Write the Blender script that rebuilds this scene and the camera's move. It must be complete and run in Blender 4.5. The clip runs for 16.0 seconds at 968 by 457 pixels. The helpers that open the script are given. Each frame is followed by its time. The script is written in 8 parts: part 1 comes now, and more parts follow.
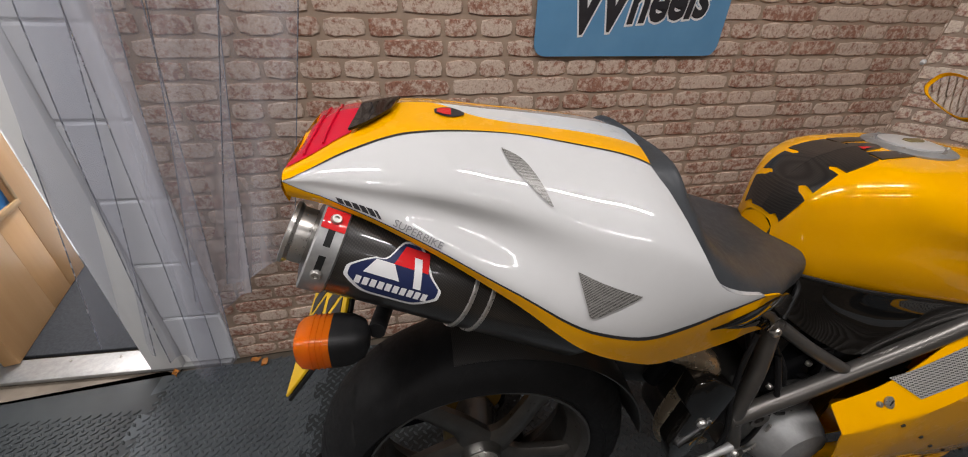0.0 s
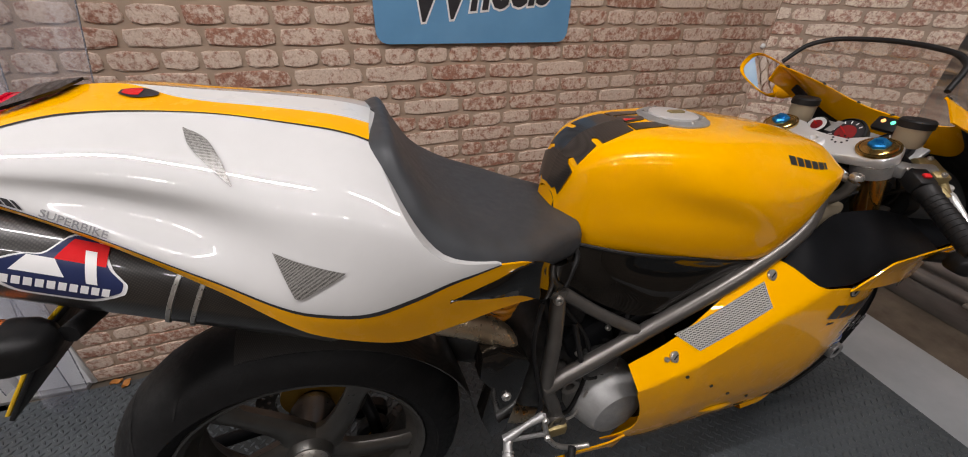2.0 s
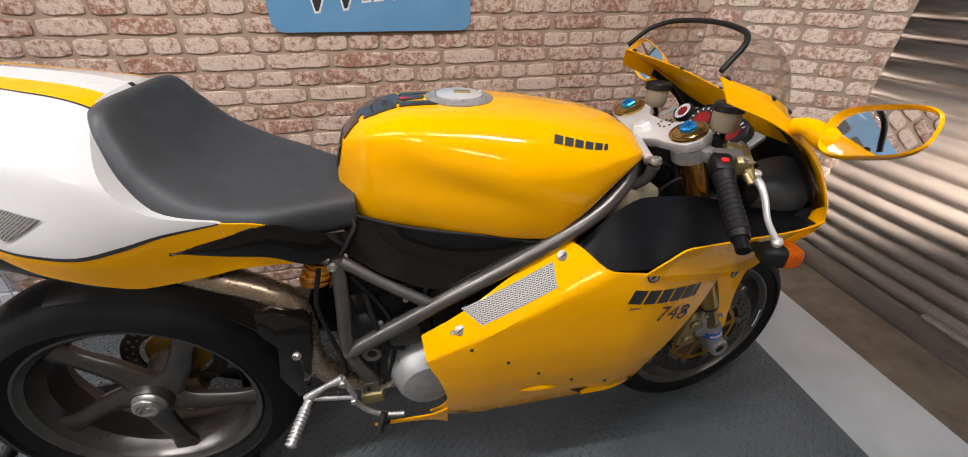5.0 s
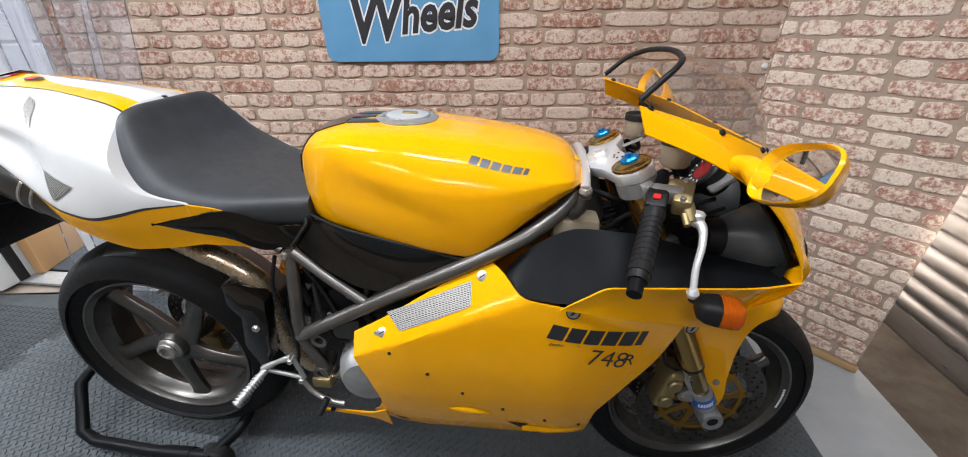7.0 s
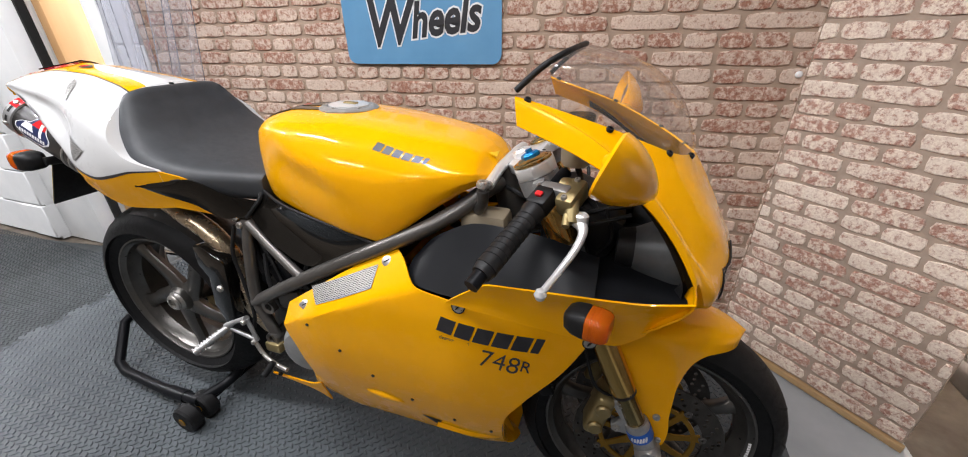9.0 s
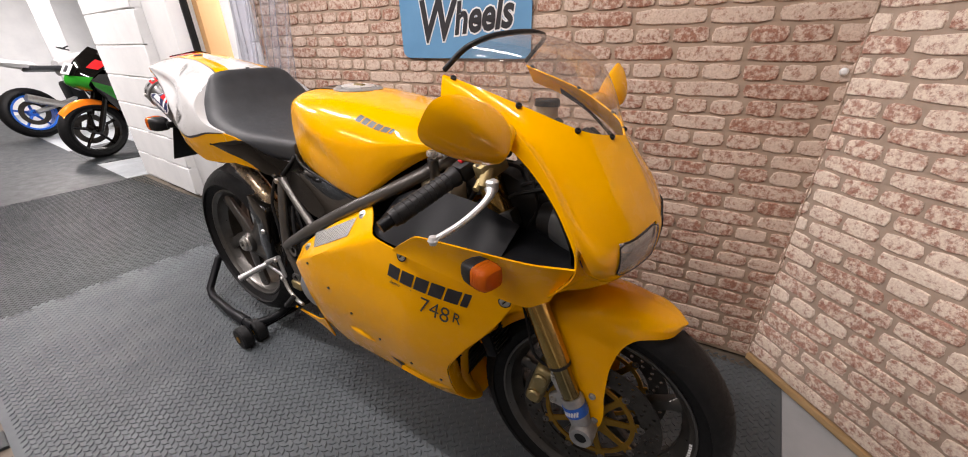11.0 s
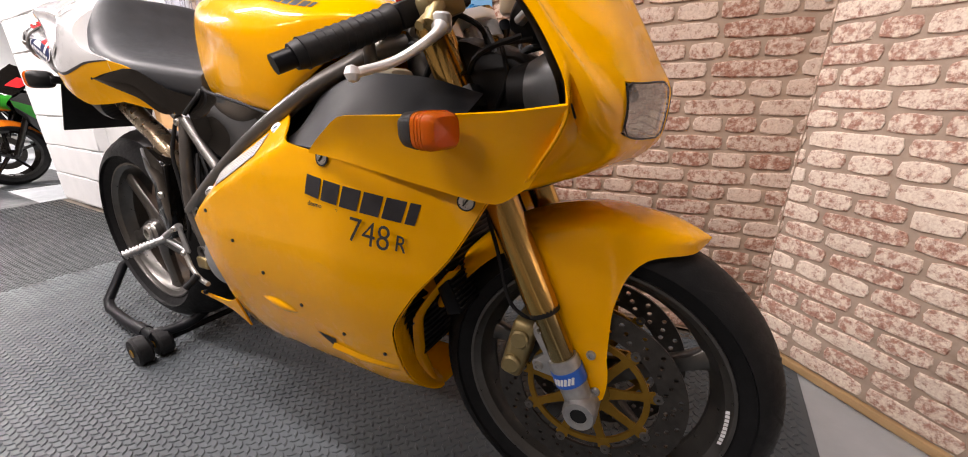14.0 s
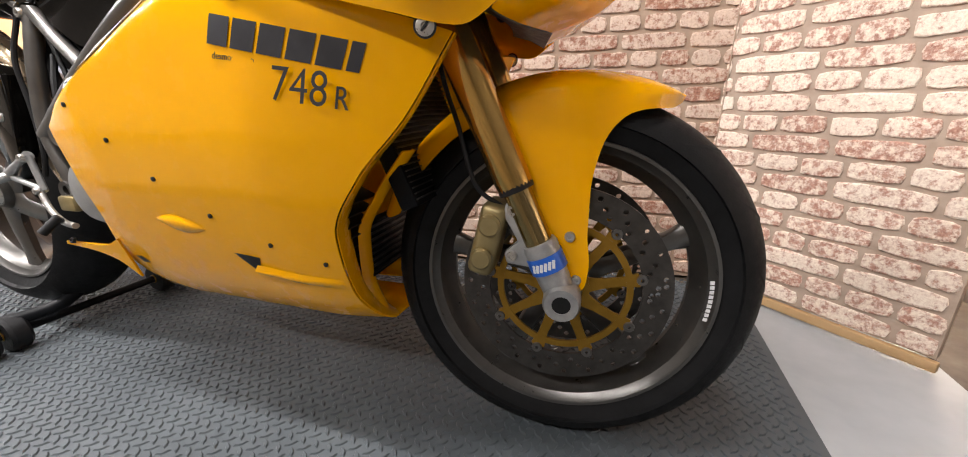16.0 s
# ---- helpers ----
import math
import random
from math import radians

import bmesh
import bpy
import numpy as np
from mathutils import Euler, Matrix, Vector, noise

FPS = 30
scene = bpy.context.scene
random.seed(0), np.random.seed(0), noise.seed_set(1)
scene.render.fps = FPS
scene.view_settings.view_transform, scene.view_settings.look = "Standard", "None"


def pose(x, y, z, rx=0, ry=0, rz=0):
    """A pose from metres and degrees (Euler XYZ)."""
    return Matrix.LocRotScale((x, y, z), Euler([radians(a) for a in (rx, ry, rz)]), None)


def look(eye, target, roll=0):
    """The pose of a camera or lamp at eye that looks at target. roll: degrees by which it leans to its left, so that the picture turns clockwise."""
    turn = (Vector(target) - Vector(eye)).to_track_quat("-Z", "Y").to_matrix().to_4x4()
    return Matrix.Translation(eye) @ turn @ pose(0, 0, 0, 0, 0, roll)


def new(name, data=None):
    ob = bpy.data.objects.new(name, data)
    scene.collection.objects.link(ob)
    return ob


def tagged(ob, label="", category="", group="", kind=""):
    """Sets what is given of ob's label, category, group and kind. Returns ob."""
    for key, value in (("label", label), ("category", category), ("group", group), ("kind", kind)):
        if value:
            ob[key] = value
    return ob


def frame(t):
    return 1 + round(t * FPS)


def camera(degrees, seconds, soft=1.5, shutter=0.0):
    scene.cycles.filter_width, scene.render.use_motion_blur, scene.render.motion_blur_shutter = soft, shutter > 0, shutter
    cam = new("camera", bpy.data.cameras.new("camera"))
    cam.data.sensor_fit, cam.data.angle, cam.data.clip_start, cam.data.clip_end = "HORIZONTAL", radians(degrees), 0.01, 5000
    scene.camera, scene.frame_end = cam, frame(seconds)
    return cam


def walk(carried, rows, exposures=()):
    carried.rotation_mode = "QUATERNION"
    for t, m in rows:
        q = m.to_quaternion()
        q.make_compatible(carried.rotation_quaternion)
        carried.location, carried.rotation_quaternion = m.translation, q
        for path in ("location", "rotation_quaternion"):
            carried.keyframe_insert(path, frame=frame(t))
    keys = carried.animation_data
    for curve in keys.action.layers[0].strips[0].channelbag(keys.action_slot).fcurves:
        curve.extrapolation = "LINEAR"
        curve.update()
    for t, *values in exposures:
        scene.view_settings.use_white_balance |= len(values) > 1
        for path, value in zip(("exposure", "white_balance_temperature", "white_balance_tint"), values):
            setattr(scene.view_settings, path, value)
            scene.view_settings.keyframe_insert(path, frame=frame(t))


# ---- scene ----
cam = camera(101.9, 16.0, 1.0)

PATH = [
    (0, (-0.085, -0.504, 1.195), (0.194, 1.176, 0.146), 1.9),
    (0.5, (-0.033, -0.506, 1.187), (0.31, 1.164, 0.141), 1.9),
    (1, (0.03, -0.513, 1.18), (0.441, 1.143, 0.136), 2.0),
    (1.5, (0.112, -0.54, 1.182), (0.556, 1.104, 0.133), 1.9),
    (2, (0.192, -0.568, 1.179), (0.681, 1.06, 0.126), 2.0),
    (2.5, (0.273, -0.598, 1.182), (0.774, 1.025, 0.126), 2.0),
    (3, (0.352, -0.626, 1.179), (0.858, 0.993, 0.12), 1.8),
    (3.5, (0.418, -0.638, 1.172), (0.932, 0.974, 0.106), 1.7),
    (4, (0.484, -0.669, 1.171), (0.964, 0.955, 0.107), 1.6),
    (4.5, (0.547, -0.699, 1.166), (0.924, 0.948, 0.096), 1.3),
    (4.7, (0.578, -0.709, 1.172), (0.923, 0.942, 0.097), 1.1),
    (6.8, (0.91, -0.756, 1.163), (0.79, 0.996, 0.205), -0.5),
    (7, (0.955, -0.763, 1.166), (0.737, 0.982, 0.215), -0.8),
    (7.5, (1.055, -0.78, 1.17), (0.677, 0.939, 0.221), -0.9),
    (8, (1.134, -0.769, 1.152), (0.691, 0.939, 0.21), -0.7),
    (8.5, (1.205, -0.729, 1.135), (0.702, 0.985, 0.236), -0.9),
    (8.7, (1.232, -0.717, 1.131), (0.69, 0.988, 0.236), -0.9),
    (10.8, (1.55, -0.698, 1.115), (0.539, 0.794, 0.247), -0.9),
    (11, (1.579, -0.688, 1.099), (0.553, 0.792, 0.23), -1.0),
    (11.5, (1.638, -0.651, 1.049), (0.571, 0.797, 0.174), -1.0),
    (12, (1.657, -0.626, 0.998), (0.603, 0.848, 0.151), -0.5),
    (12.5, (1.644, -0.609, 0.947), (0.582, 0.918, 0.212), -0.6),
    (13, (1.61, -0.603, 0.884), (0.606, 0.982, 0.192), -0.5),
    (13.5, (1.571, -0.598, 0.832), (0.615, 1.018, 0.144), -0.6),
    (14, (1.534, -0.597, 0.791), (0.599, 1.046, 0.138), -0.7),
    (14.5, (1.502, -0.601, 0.74), (0.623, 1.081, 0.11), -0.7),
    (15, (1.481, -0.602, 0.693), (0.665, 1.113, 0.067), -0.8),
    (15.5, (1.479, -0.597, 0.642), (0.741, 1.157, 0.025), -0.9),
    (16, (1.477, -0.597, 0.576), (0.855, 1.203, -0.036), -0.7),
]
EXPOSURES = [(0, -0.78, 6800, 14), (2, -0.56, 6900, 16), (3.5, -0.16, 6950, 16), (4.7, -0.06, 6850, 15), (7, 0.15, 6250, 10), (8.7, 0.20, 6400, 12), (11, 0.20, 7050, 19), (13, 0.42, 7150, 21), (14.5, 0.77, 7100, 20), (15.5, 1.14, 6900, 16), (16, 1.09, 6850, 14)]
walk(cam, [(t, look(eye, target, roll)) for t, eye, target, roll in PATH], EXPOSURES)

# ---- light: ceiling tubes, a floodlight by the shutter, faint sky ----
world = bpy.data.worlds.new("world")
scene.world = world
world.use_nodes = True
world.node_tree.nodes["Background"].inputs[0].default_value = (0.9, 0.95, 1.0, 1)
world.node_tree.nodes["Background"].inputs[1].default_value = 0.05


def area_lamp(name, place, target, sx, sy, watts, colour):
    data = bpy.data.lights.new(name, "AREA")
    data.shape, data.size, data.size_y, data.energy, data.color = "RECTANGLE", sx, sy, watts, colour
    ob = new(name, data)
    ob.matrix_world = look(place, target)
    return ob


TUBES = [(-0.75, -0.55, 36), (0.95, -0.50, 28), (-0.7, -2.1, 26), (0.9, -2.3, 24), (-2.7, -0.9, 44), (-4.5, -0.5, 100), (-7.0, 0.6, 120), (-1.5, 1.9, 200)]
COOL, WARM = (0.97, 0.98, 1.0), (1.0, 0.85, 0.72)
for tx, ty, watts in TUBES:
    area_lamp("tube_light", (tx, ty, 2.50), (tx, ty + 0.001, 0), 1.2, 0.05, watts, COOL)
SPOT_AT, SPOT_TO = (2.33, -0.575, 0.735), (2.47, 0.22, 0.60)
spot = bpy.data.lights.new("spot_light", "SPOT")
spot.energy, spot.color, spot.spot_size, spot.spot_blend, spot.shadow_soft_size = 900, WARM, radians(40), 1.0, 0.05
new("spot_lamp", spot).matrix_world = look(SPOT_AT, SPOT_TO)


# ---- materials ----
def material(name):
    m = bpy.data.materials.new(name)
    m.use_nodes = True
    return m, m.node_tree, m.node_tree.nodes["Principled BSDF"]


def link(tree, a, b):
    tree.links.new(a, b)


def coords(tree, scale=(1, 1, 1), source="Object"):
    tc, mp = tree.nodes.new("ShaderNodeTexCoord"), tree.nodes.new("ShaderNodeMapping")
    mp.inputs["Scale"].default_value = scale
    link(tree, tc.outputs[source], mp.inputs[0])
    return mp.outputs[0]


def noise_tex(tree, vec, scale, detail=4.0, rough=0.6):
    n = tree.nodes.new("ShaderNodeTexNoise")
    n.inputs["Scale"].default_value, n.inputs["Detail"].default_value, n.inputs["Roughness"].default_value = scale, detail, rough
    link(tree, vec, n.inputs["Vector"])
    return n.outputs["Fac"]


def ramp(tree, fac, stops):
    r = tree.nodes.new("ShaderNodeValToRGB")
    while len(r.color_ramp.elements) < len(stops):
        r.color_ramp.elements.new(0.5)
    for e, (p, c) in zip(r.color_ramp.elements, stops):
        e.position, e.color = p, (*c, 1) if len(c) == 3 else c
    link(tree, fac, r.inputs[0])
    return r.outputs[0]


def mix(tree, fac, a, b, how="MIX"):
    n = tree.nodes.new("ShaderNodeMix")
    n.data_type, n.blend_type = "RGBA", how
    for sock, v in ((n.inputs[0], fac), (n.inputs[6], a), (n.inputs[7], b)):
        if isinstance(v, (int, float)):
            sock.default_value = v
        elif isinstance(v, tuple):
            sock.default_value = (*v, 1)
        else:
            link(tree, v, sock)
    return n.outputs[2]


def bump(tree, bsdf, height, strength=0.3, distance=0.002):
    b = tree.nodes.new("ShaderNodeBump")
    b.inputs["Strength"].default_value, b.inputs["Distance"].default_value = strength, distance
    link(tree, height, b.inputs["Height"])
    link(tree, b.outputs[0], bsdf.inputs["Normal"])


def surface(name, a, b, rough=(0.4, 0.5), metal=0.0, scale=30, grain=0.0, coat=0.0, fine=300, stretch=(1, 1, 1), spec=None):
    """Two tones mixed by cloudy noise, roughness varied by the same, fine grain as relief."""
    m, t, s = material(name)
    v = coords(t, stretch)
    n = noise_tex(t, v, scale)
    link(t, ramp(t, n, [(0.3, a), (0.7, b)]), s.inputs["Base Color"])
    link(t, ramp(t, noise_tex(t, v, scale * 3.1), [(0.3, (rough[0],) * 3), (0.7, (rough[1],) * 3)]), s.inputs["Roughness"])
    s.inputs["Metallic"].default_value = metal
    if coat:
        s.inputs["Specular IOR Level"].default_value = 0.03
        s.inputs["Coat Weight"].default_value, s.inputs["Coat Roughness"].default_value, s.inputs["Coat IOR"].default_value = coat, 0.012, 1.5
    if spec is not None:
        s.inputs["Specular IOR Level"].default_value = spec
    if grain:
        bump(t, s, noise_tex(t, v, fine, 3), grain, 0.001)
    return m


YELLOW = surface("yellow_paint", (0.88, 0.395, 0.0), (0.92, 0.425, 0.0), (0.22, 0.30), 0, 9, 0.01, 0.75, 60)
WHITE = surface("white_paint", (0.60, 0.60, 0.595), (0.64, 0.64, 0.635), (0.25, 0.33), 0, 9, 0.02, 1.0, 60)
BLACK_GLOSS = surface("black_gloss", (0.004, 0.0035, 0.003), (0.007, 0.006, 0.005), (0.06, 0.14), 0, 30, 0.05, 1.0, 90)
BLACK_PLASTIC = surface("black_plastic", (0.006, 0.006, 0.0065), (0.011, 0.011, 0.0115), (0.42, 0.6), 0, 25, 0.25, 0, 500, spec=0.3)
BLACK_SATIN = surface("black_satin", (0.005, 0.0055, 0.0065), (0.008, 0.0085, 0.010), (0.34, 0.44), 0, 12, 0.1, 0, 300, spec=0.11)
VINYL = surface("seat_vinyl", (0.036, 0.039, 0.043), (0.048, 0.052, 0.057), (0.40, 0.52), 0, 25, 0.25, 0, 700, spec=0.4)
RUBBER = surface("tyre_rubber", (0.0055, 0.0056, 0.006), (0.010, 0.010, 0.0105), (0.5, 0.66), 0, 30, 0.3, 0, 350, spec=0.2)
ALLOY = surface("alloy", (0.33, 0.33, 0.33), (0.44, 0.44, 0.43), (0.32, 0.46), 0.6, 60, 0.15)
ALLOY_BRIGHT = surface("polished_alloy", (0.80, 0.80, 0.79), (0.84, 0.84, 0.83), (0.30, 0.34), 0.6, 8)
CAST = surface("cast_case", (0.030, 0.030, 0.029), (0.055, 0.054, 0.052), (0.38, 0.5), 0.3, 50, 0.3)
LAMP_GREY = surface("lamp_housing_grey", (0.05, 0.053, 0.055), (0.075, 0.078, 0.08), (0.3, 0.42), 0, 40, 0.1)
COVER_GREY = surface("cover_grey", (0.25, 0.25, 0.248), (0.33, 0.33, 0.325), (0.36, 0.48), 0.4, 50, 0.2)
GUNMETAL = surface("gunmetal", (0.125, 0.117, 0.108), (0.16, 0.151, 0.140), (0.30, 0.38), 0.7, 25, 0.02)
WHEEL = surface("wheel_paint", (0.105, 0.100, 0.093), (0.140, 0.133, 0.123), (0.27, 0.36), 0.75, 25, 0.06)
TITANIUM = surface("titanium_pipe", (0.50, 0.38, 0.25), (0.60, 0.48, 0.34), (0.24, 0.32), 0.85, 14, 0.02)
STEEL = surface("steel", (0.44, 0.42, 0.39), (0.54, 0.52, 0.49), (0.25, 0.38), 0.8, 60, 0.08)
DISC_STEEL = surface("disc_steel", (0.055, 0.050, 0.045), (0.090, 0.082, 0.074), (0.35, 0.5), 0.8, 45, 0.1)
GOLD_TUBE = surface("gold_fork", (0.50, 0.31, 0.09), (0.58, 0.37, 0.12), (0.14, 0.22), 0.95, 20, 0.02)
SLIDER = surface("dark_gold_stanchion", (0.26, 0.19, 0.08), (0.32, 0.24, 0.11), (0.10, 0.16), 0.95, 20, 0.02)
GOLD = surface("gold_anodised", (0.30, 0.16, 0.02), (0.38, 0.21, 0.03), (0.35, 0.45), 0.8, 40, 0.1)
GOLD_CAST = surface("gold_caliper", (0.30, 0.235, 0.11), (0.37, 0.29, 0.14), (0.4, 0.5), 0.7, 40, 0.2)
BLUE_ANO = surface("blue_anodised", (0.0, 0.16, 0.42), (0.01, 0.22, 0.5), (0.25, 0.35), 0.6, 60)
SPRING = surface("orange_spring", (0.62, 0.22, 0.01), (0.68, 0.26, 0.015), (0.35, 0.45), 0, 40)
RED_PAINT = surface("red_paint", (0.62, 0.02, 0.025), (0.68, 0.03, 0.03), (0.25, 0.3), 0, 40, 0, 0.6)
INK = surface("black_ink", (0.02, 0.02, 0.024), (0.03, 0.03, 0.034), (0.35, 0.4), 0, 40)
GREY_INK = surface("grey_ink", (0.22, 0.22, 0.23), (0.28, 0.28, 0.29), (0.4, 0.45), 0, 40)
NAVY = surface("navy_sticker", (0.012, 0.02, 0.075), (0.018, 0.028, 0.09), (0.3, 0.35), 0, 40)
WHITE_INK = surface("white_ink", (0.75, 0.75, 0.75), (0.8, 0.8, 0.8), (0.35, 0.4), 0, 40)
PLATE_YELLOW = surface("plate_yellow", (0.85, 0.52, 0.01), (0.88, 0.56, 0.015), (0.35, 0.45), 0, 20)
SIGN_BLUE = surface("sign_blue", (0.10, 0.27, 0.46), (0.125, 0.31, 0.51), (0.3, 0.45), 0, 7, 0.08, 0, 40)
WOOD = surface("door_wood", (0.50, 0.28, 0.12), (0.60, 0.36, 0.17), (0.35, 0.45), 0, 6, 0.1, 0, 120, (1, 1, 0.08))
BEAD = surface("pine_bead", (0.36, 0.22, 0.10), (0.48, 0.31, 0.15), (0.45, 0.6), 0, 20, 0.2, 0, 150, (0.2, 0.2, 1))
BLUE_FILM = surface("blue_film", (0.01, 0.16, 0.5), (0.015, 0.2, 0.58), (0.3, 0.4), 0, 8)
WHITE_WALL = surface("painted_blockwork", (0.70, 0.71, 0.71), (0.78, 0.785, 0.78), (0.45, 0.6), 0, 5, 0.35, 0, 60)
WHITE_TRIM = surface("white_trim", (0.74, 0.75, 0.75), (0.8, 0.8, 0.79), (0.3, 0.4), 0, 8, 0.1, 0, 40)
FLOOR_PAINT = surface("floor_paint", (0.30, 0.325, 0.34), (0.40, 0.425, 0.44), (0.35, 0.6), 0, 4, 0.3, 0, 45)
FLOOR_DIRTY = surface("worn_concrete", (0.07, 0.055, 0.04), (0.15, 0.12, 0.09), (0.6, 0.85), 0, 7, 0.4, 0, 60)
MAT_GREY = surface("mat_rubber", (0.062, 0.072, 0.079), (0.088, 0.101, 0.109), (0.42, 0.56), 0, 4, 0.2, 0, 350, spec=0.28)
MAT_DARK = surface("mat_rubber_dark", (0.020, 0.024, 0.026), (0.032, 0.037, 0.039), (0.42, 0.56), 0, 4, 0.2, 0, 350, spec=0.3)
CARPET = surface("entrance_matting", (0.012, 0.014, 0.018), (0.03, 0.034, 0.04), (0.85, 0.95), 0, 120, 0.8, 0, 500)
SHUTTER = surface("shutter_steel", (0.15, 0.137, 0.128), (0.27, 0.25, 0.238), (0.26, 0.40), 0.55, 5, 0.15, 0, 60, (1, 0.4, 2))
LEAF = surface("dry_leaf", (0.42, 0.16, 0.03), (0.55, 0.24, 0.05), (0.6, 0.7), 0, 60)
DULL_WALL = surface("dull_painted_wall", (0.16, 0.135, 0.11), (0.22, 0.19, 0.155), (0.6, 0.75), 0, 4, 0.2, 0, 60)
CEILING = surface("ceiling_grey", (0.045, 0.045, 0.045), (0.07, 0.07, 0.068), (0.7, 0.8), 0, 3, 0.2)
GREEN = surface("green_paint", (0.008, 0.17, 0.012), (0.012, 0.22, 0.018), (0.2, 0.3), 0, 10, 0, 0.8)
ORANGE = surface("orange_paint", (0.75, 0.16, 0.01), (0.8, 0.2, 0.015), (0.2, 0.3), 0, 10, 0, 0.8)
RIM_BLUE = surface("rim_blue", (0.01, 0.12, 0.6), (0.015, 0.16, 0.68), (0.25, 0.35), 0.2, 10)
SKY_BLUE = surface("pale_blue_paint", (0.25, 0.45, 0.68), (0.32, 0.52, 0.75), (0.2, 0.3), 0, 10, 0, 0.8)


def clear(name, colour, rough=0.02, ior=1.45, trans=1.0):
    m, t, s = material(name)
    s.inputs["Base Color"].default_value = (*colour, 1)
    s.inputs["Transmission Weight"].default_value, s.inputs["IOR"].default_value = trans, ior
    link(t, ramp(t, noise_tex(t, coords(t), 40), [(0.3, (rough,) * 3), (0.8, (rough * 2.5,) * 3)]), s.inputs["Roughness"])
    return m


AMBER = clear("amber_lens", (0.95, 0.20, 0.01), 0.12, 1.3, 0.55)
RED_LENS = clear("red_lens", (0.85, 0.01, 0.05), 0.10, 1.35, 0.35)
POT = clear("fluid_pot", (0.48, 0.40, 0.28), 0.25, 1.3, 0.4)
MIRROR = surface("mirror_glass", (0.86, 0.88, 0.88), (0.9, 0.91, 0.91), (0.01, 0.02), 1.0, 20)


def pvc():
    """Thin clear plastic strip: mostly lets light through, with a milky sheen and streaks."""
    m, t, s = material("pvc_strip")
    tr, mx = t.nodes.new("ShaderNodeBsdfTransparent"), t.nodes.new("ShaderNodeMixShader")
    v = coords(t, (2.2, 2.2, 0.35))
    streak = ramp(t, noise_tex(t, v, 3, 1.0), [(0.35, (0.10,) * 3), (0.70, (0.34,) * 3)])
    s.inputs["Base Color"].default_value, s.inputs["Roughness"].default_value = (0.70, 0.70, 0.76, 1), 0.10
    tr.inputs[0].default_value = (0.88, 0.89, 0.92, 1)
    link(t, streak, mx.inputs[0])
    link(t, tr.outputs[0], mx.inputs[1])
    link(t, s.outputs[0], mx.inputs[2])
    link(t, mx.outputs[0], t.nodes["Material Output"].inputs[0])
    return m


PVC = pvc()
PVC_EDGE = clear("pvc_edge", (0.42, 0.43, 0.48), 0.15, 1.4, 0.6)


def thin_clear(name, tint, gloss, haze=0.04):
    """A thin clear sheet: straight through, with a mirror sheen that grows at grazing angles and a faint haze."""
    m, t, s = material(name)
    tr, mx, mh = t.nodes.new("ShaderNodeBsdfTransparent"), t.nodes.new("ShaderNodeMixShader"), t.nodes.new("ShaderNodeMixShader")
    gl, lw = t.nodes.new("ShaderNodeBsdfGlossy"), t.nodes.new("ShaderNodeLayerWeight")
    gl.inputs["Roughness"].default_value, lw.inputs["Blend"].default_value = 0.02, 0.35
    tr.inputs[0].default_value = (*tint, 1)
    s.inputs["Base Color"].default_value, s.inputs["Roughness"].default_value = (0.8, 0.78, 0.76, 1), 0.5
    link(t, ramp(t, noise_tex(t, coords(t), 18), [(0.3, (haze * 0.6,) * 3), (0.7, (haze * 1.5,) * 3)]), mh.inputs[0])
    link(t, tr.outputs[0], mh.inputs[1])
    link(t, s.outputs[0], mh.inputs[2])
    link(t, ramp(t, lw.outputs["Facing"], [(0.0, (gloss,) * 3), (0.55, (gloss * 2.2,) * 3), (1.0, (0.85,) * 3)]), mx.inputs[0])
    link(t, mh.outputs[0], mx.inputs[1])
    link(t, gl.outputs[0], mx.inputs[2])
    link(t, mx.outputs[0], t.nodes["Material Output"].inputs[0])
    return m


SCREEN = thin_clear("clear_screen", (0.92, 0.88, 0.85), 0.09, 0.06)
LENS = thin_clear("lamp_lens", (0.90, 0.86, 0.84), 0.12, 0.10)


def carbon():
    m, t, s = material("carbon_weave")
    v = coords(t, (1, 1, 1))
    w1, w2 = t.nodes.new("ShaderNodeTexWave"), t.nodes.new("ShaderNodeTexWave")
    for w, d in ((w1, "X"), (w2, "Z")):
        w.bands_direction = d
        w.inputs["Scale"].default_value = 95
        link(t, v, w.inputs[0])
    weave = mix(t, 1.0, w1.outputs[0], w2.outputs[0], "DIFFERENCE")
    link(t, ramp(t, weave, [(0.2, (0.010, 0.009, 0.008)), (0.8, (0.034, 0.030, 0.027))]), s.inputs["Base Color"])
    s.inputs["Roughness"].default_value, s.inputs["Coat Weight"].default_value = 0.35, 0.7
    return m


CARBON = carbon()


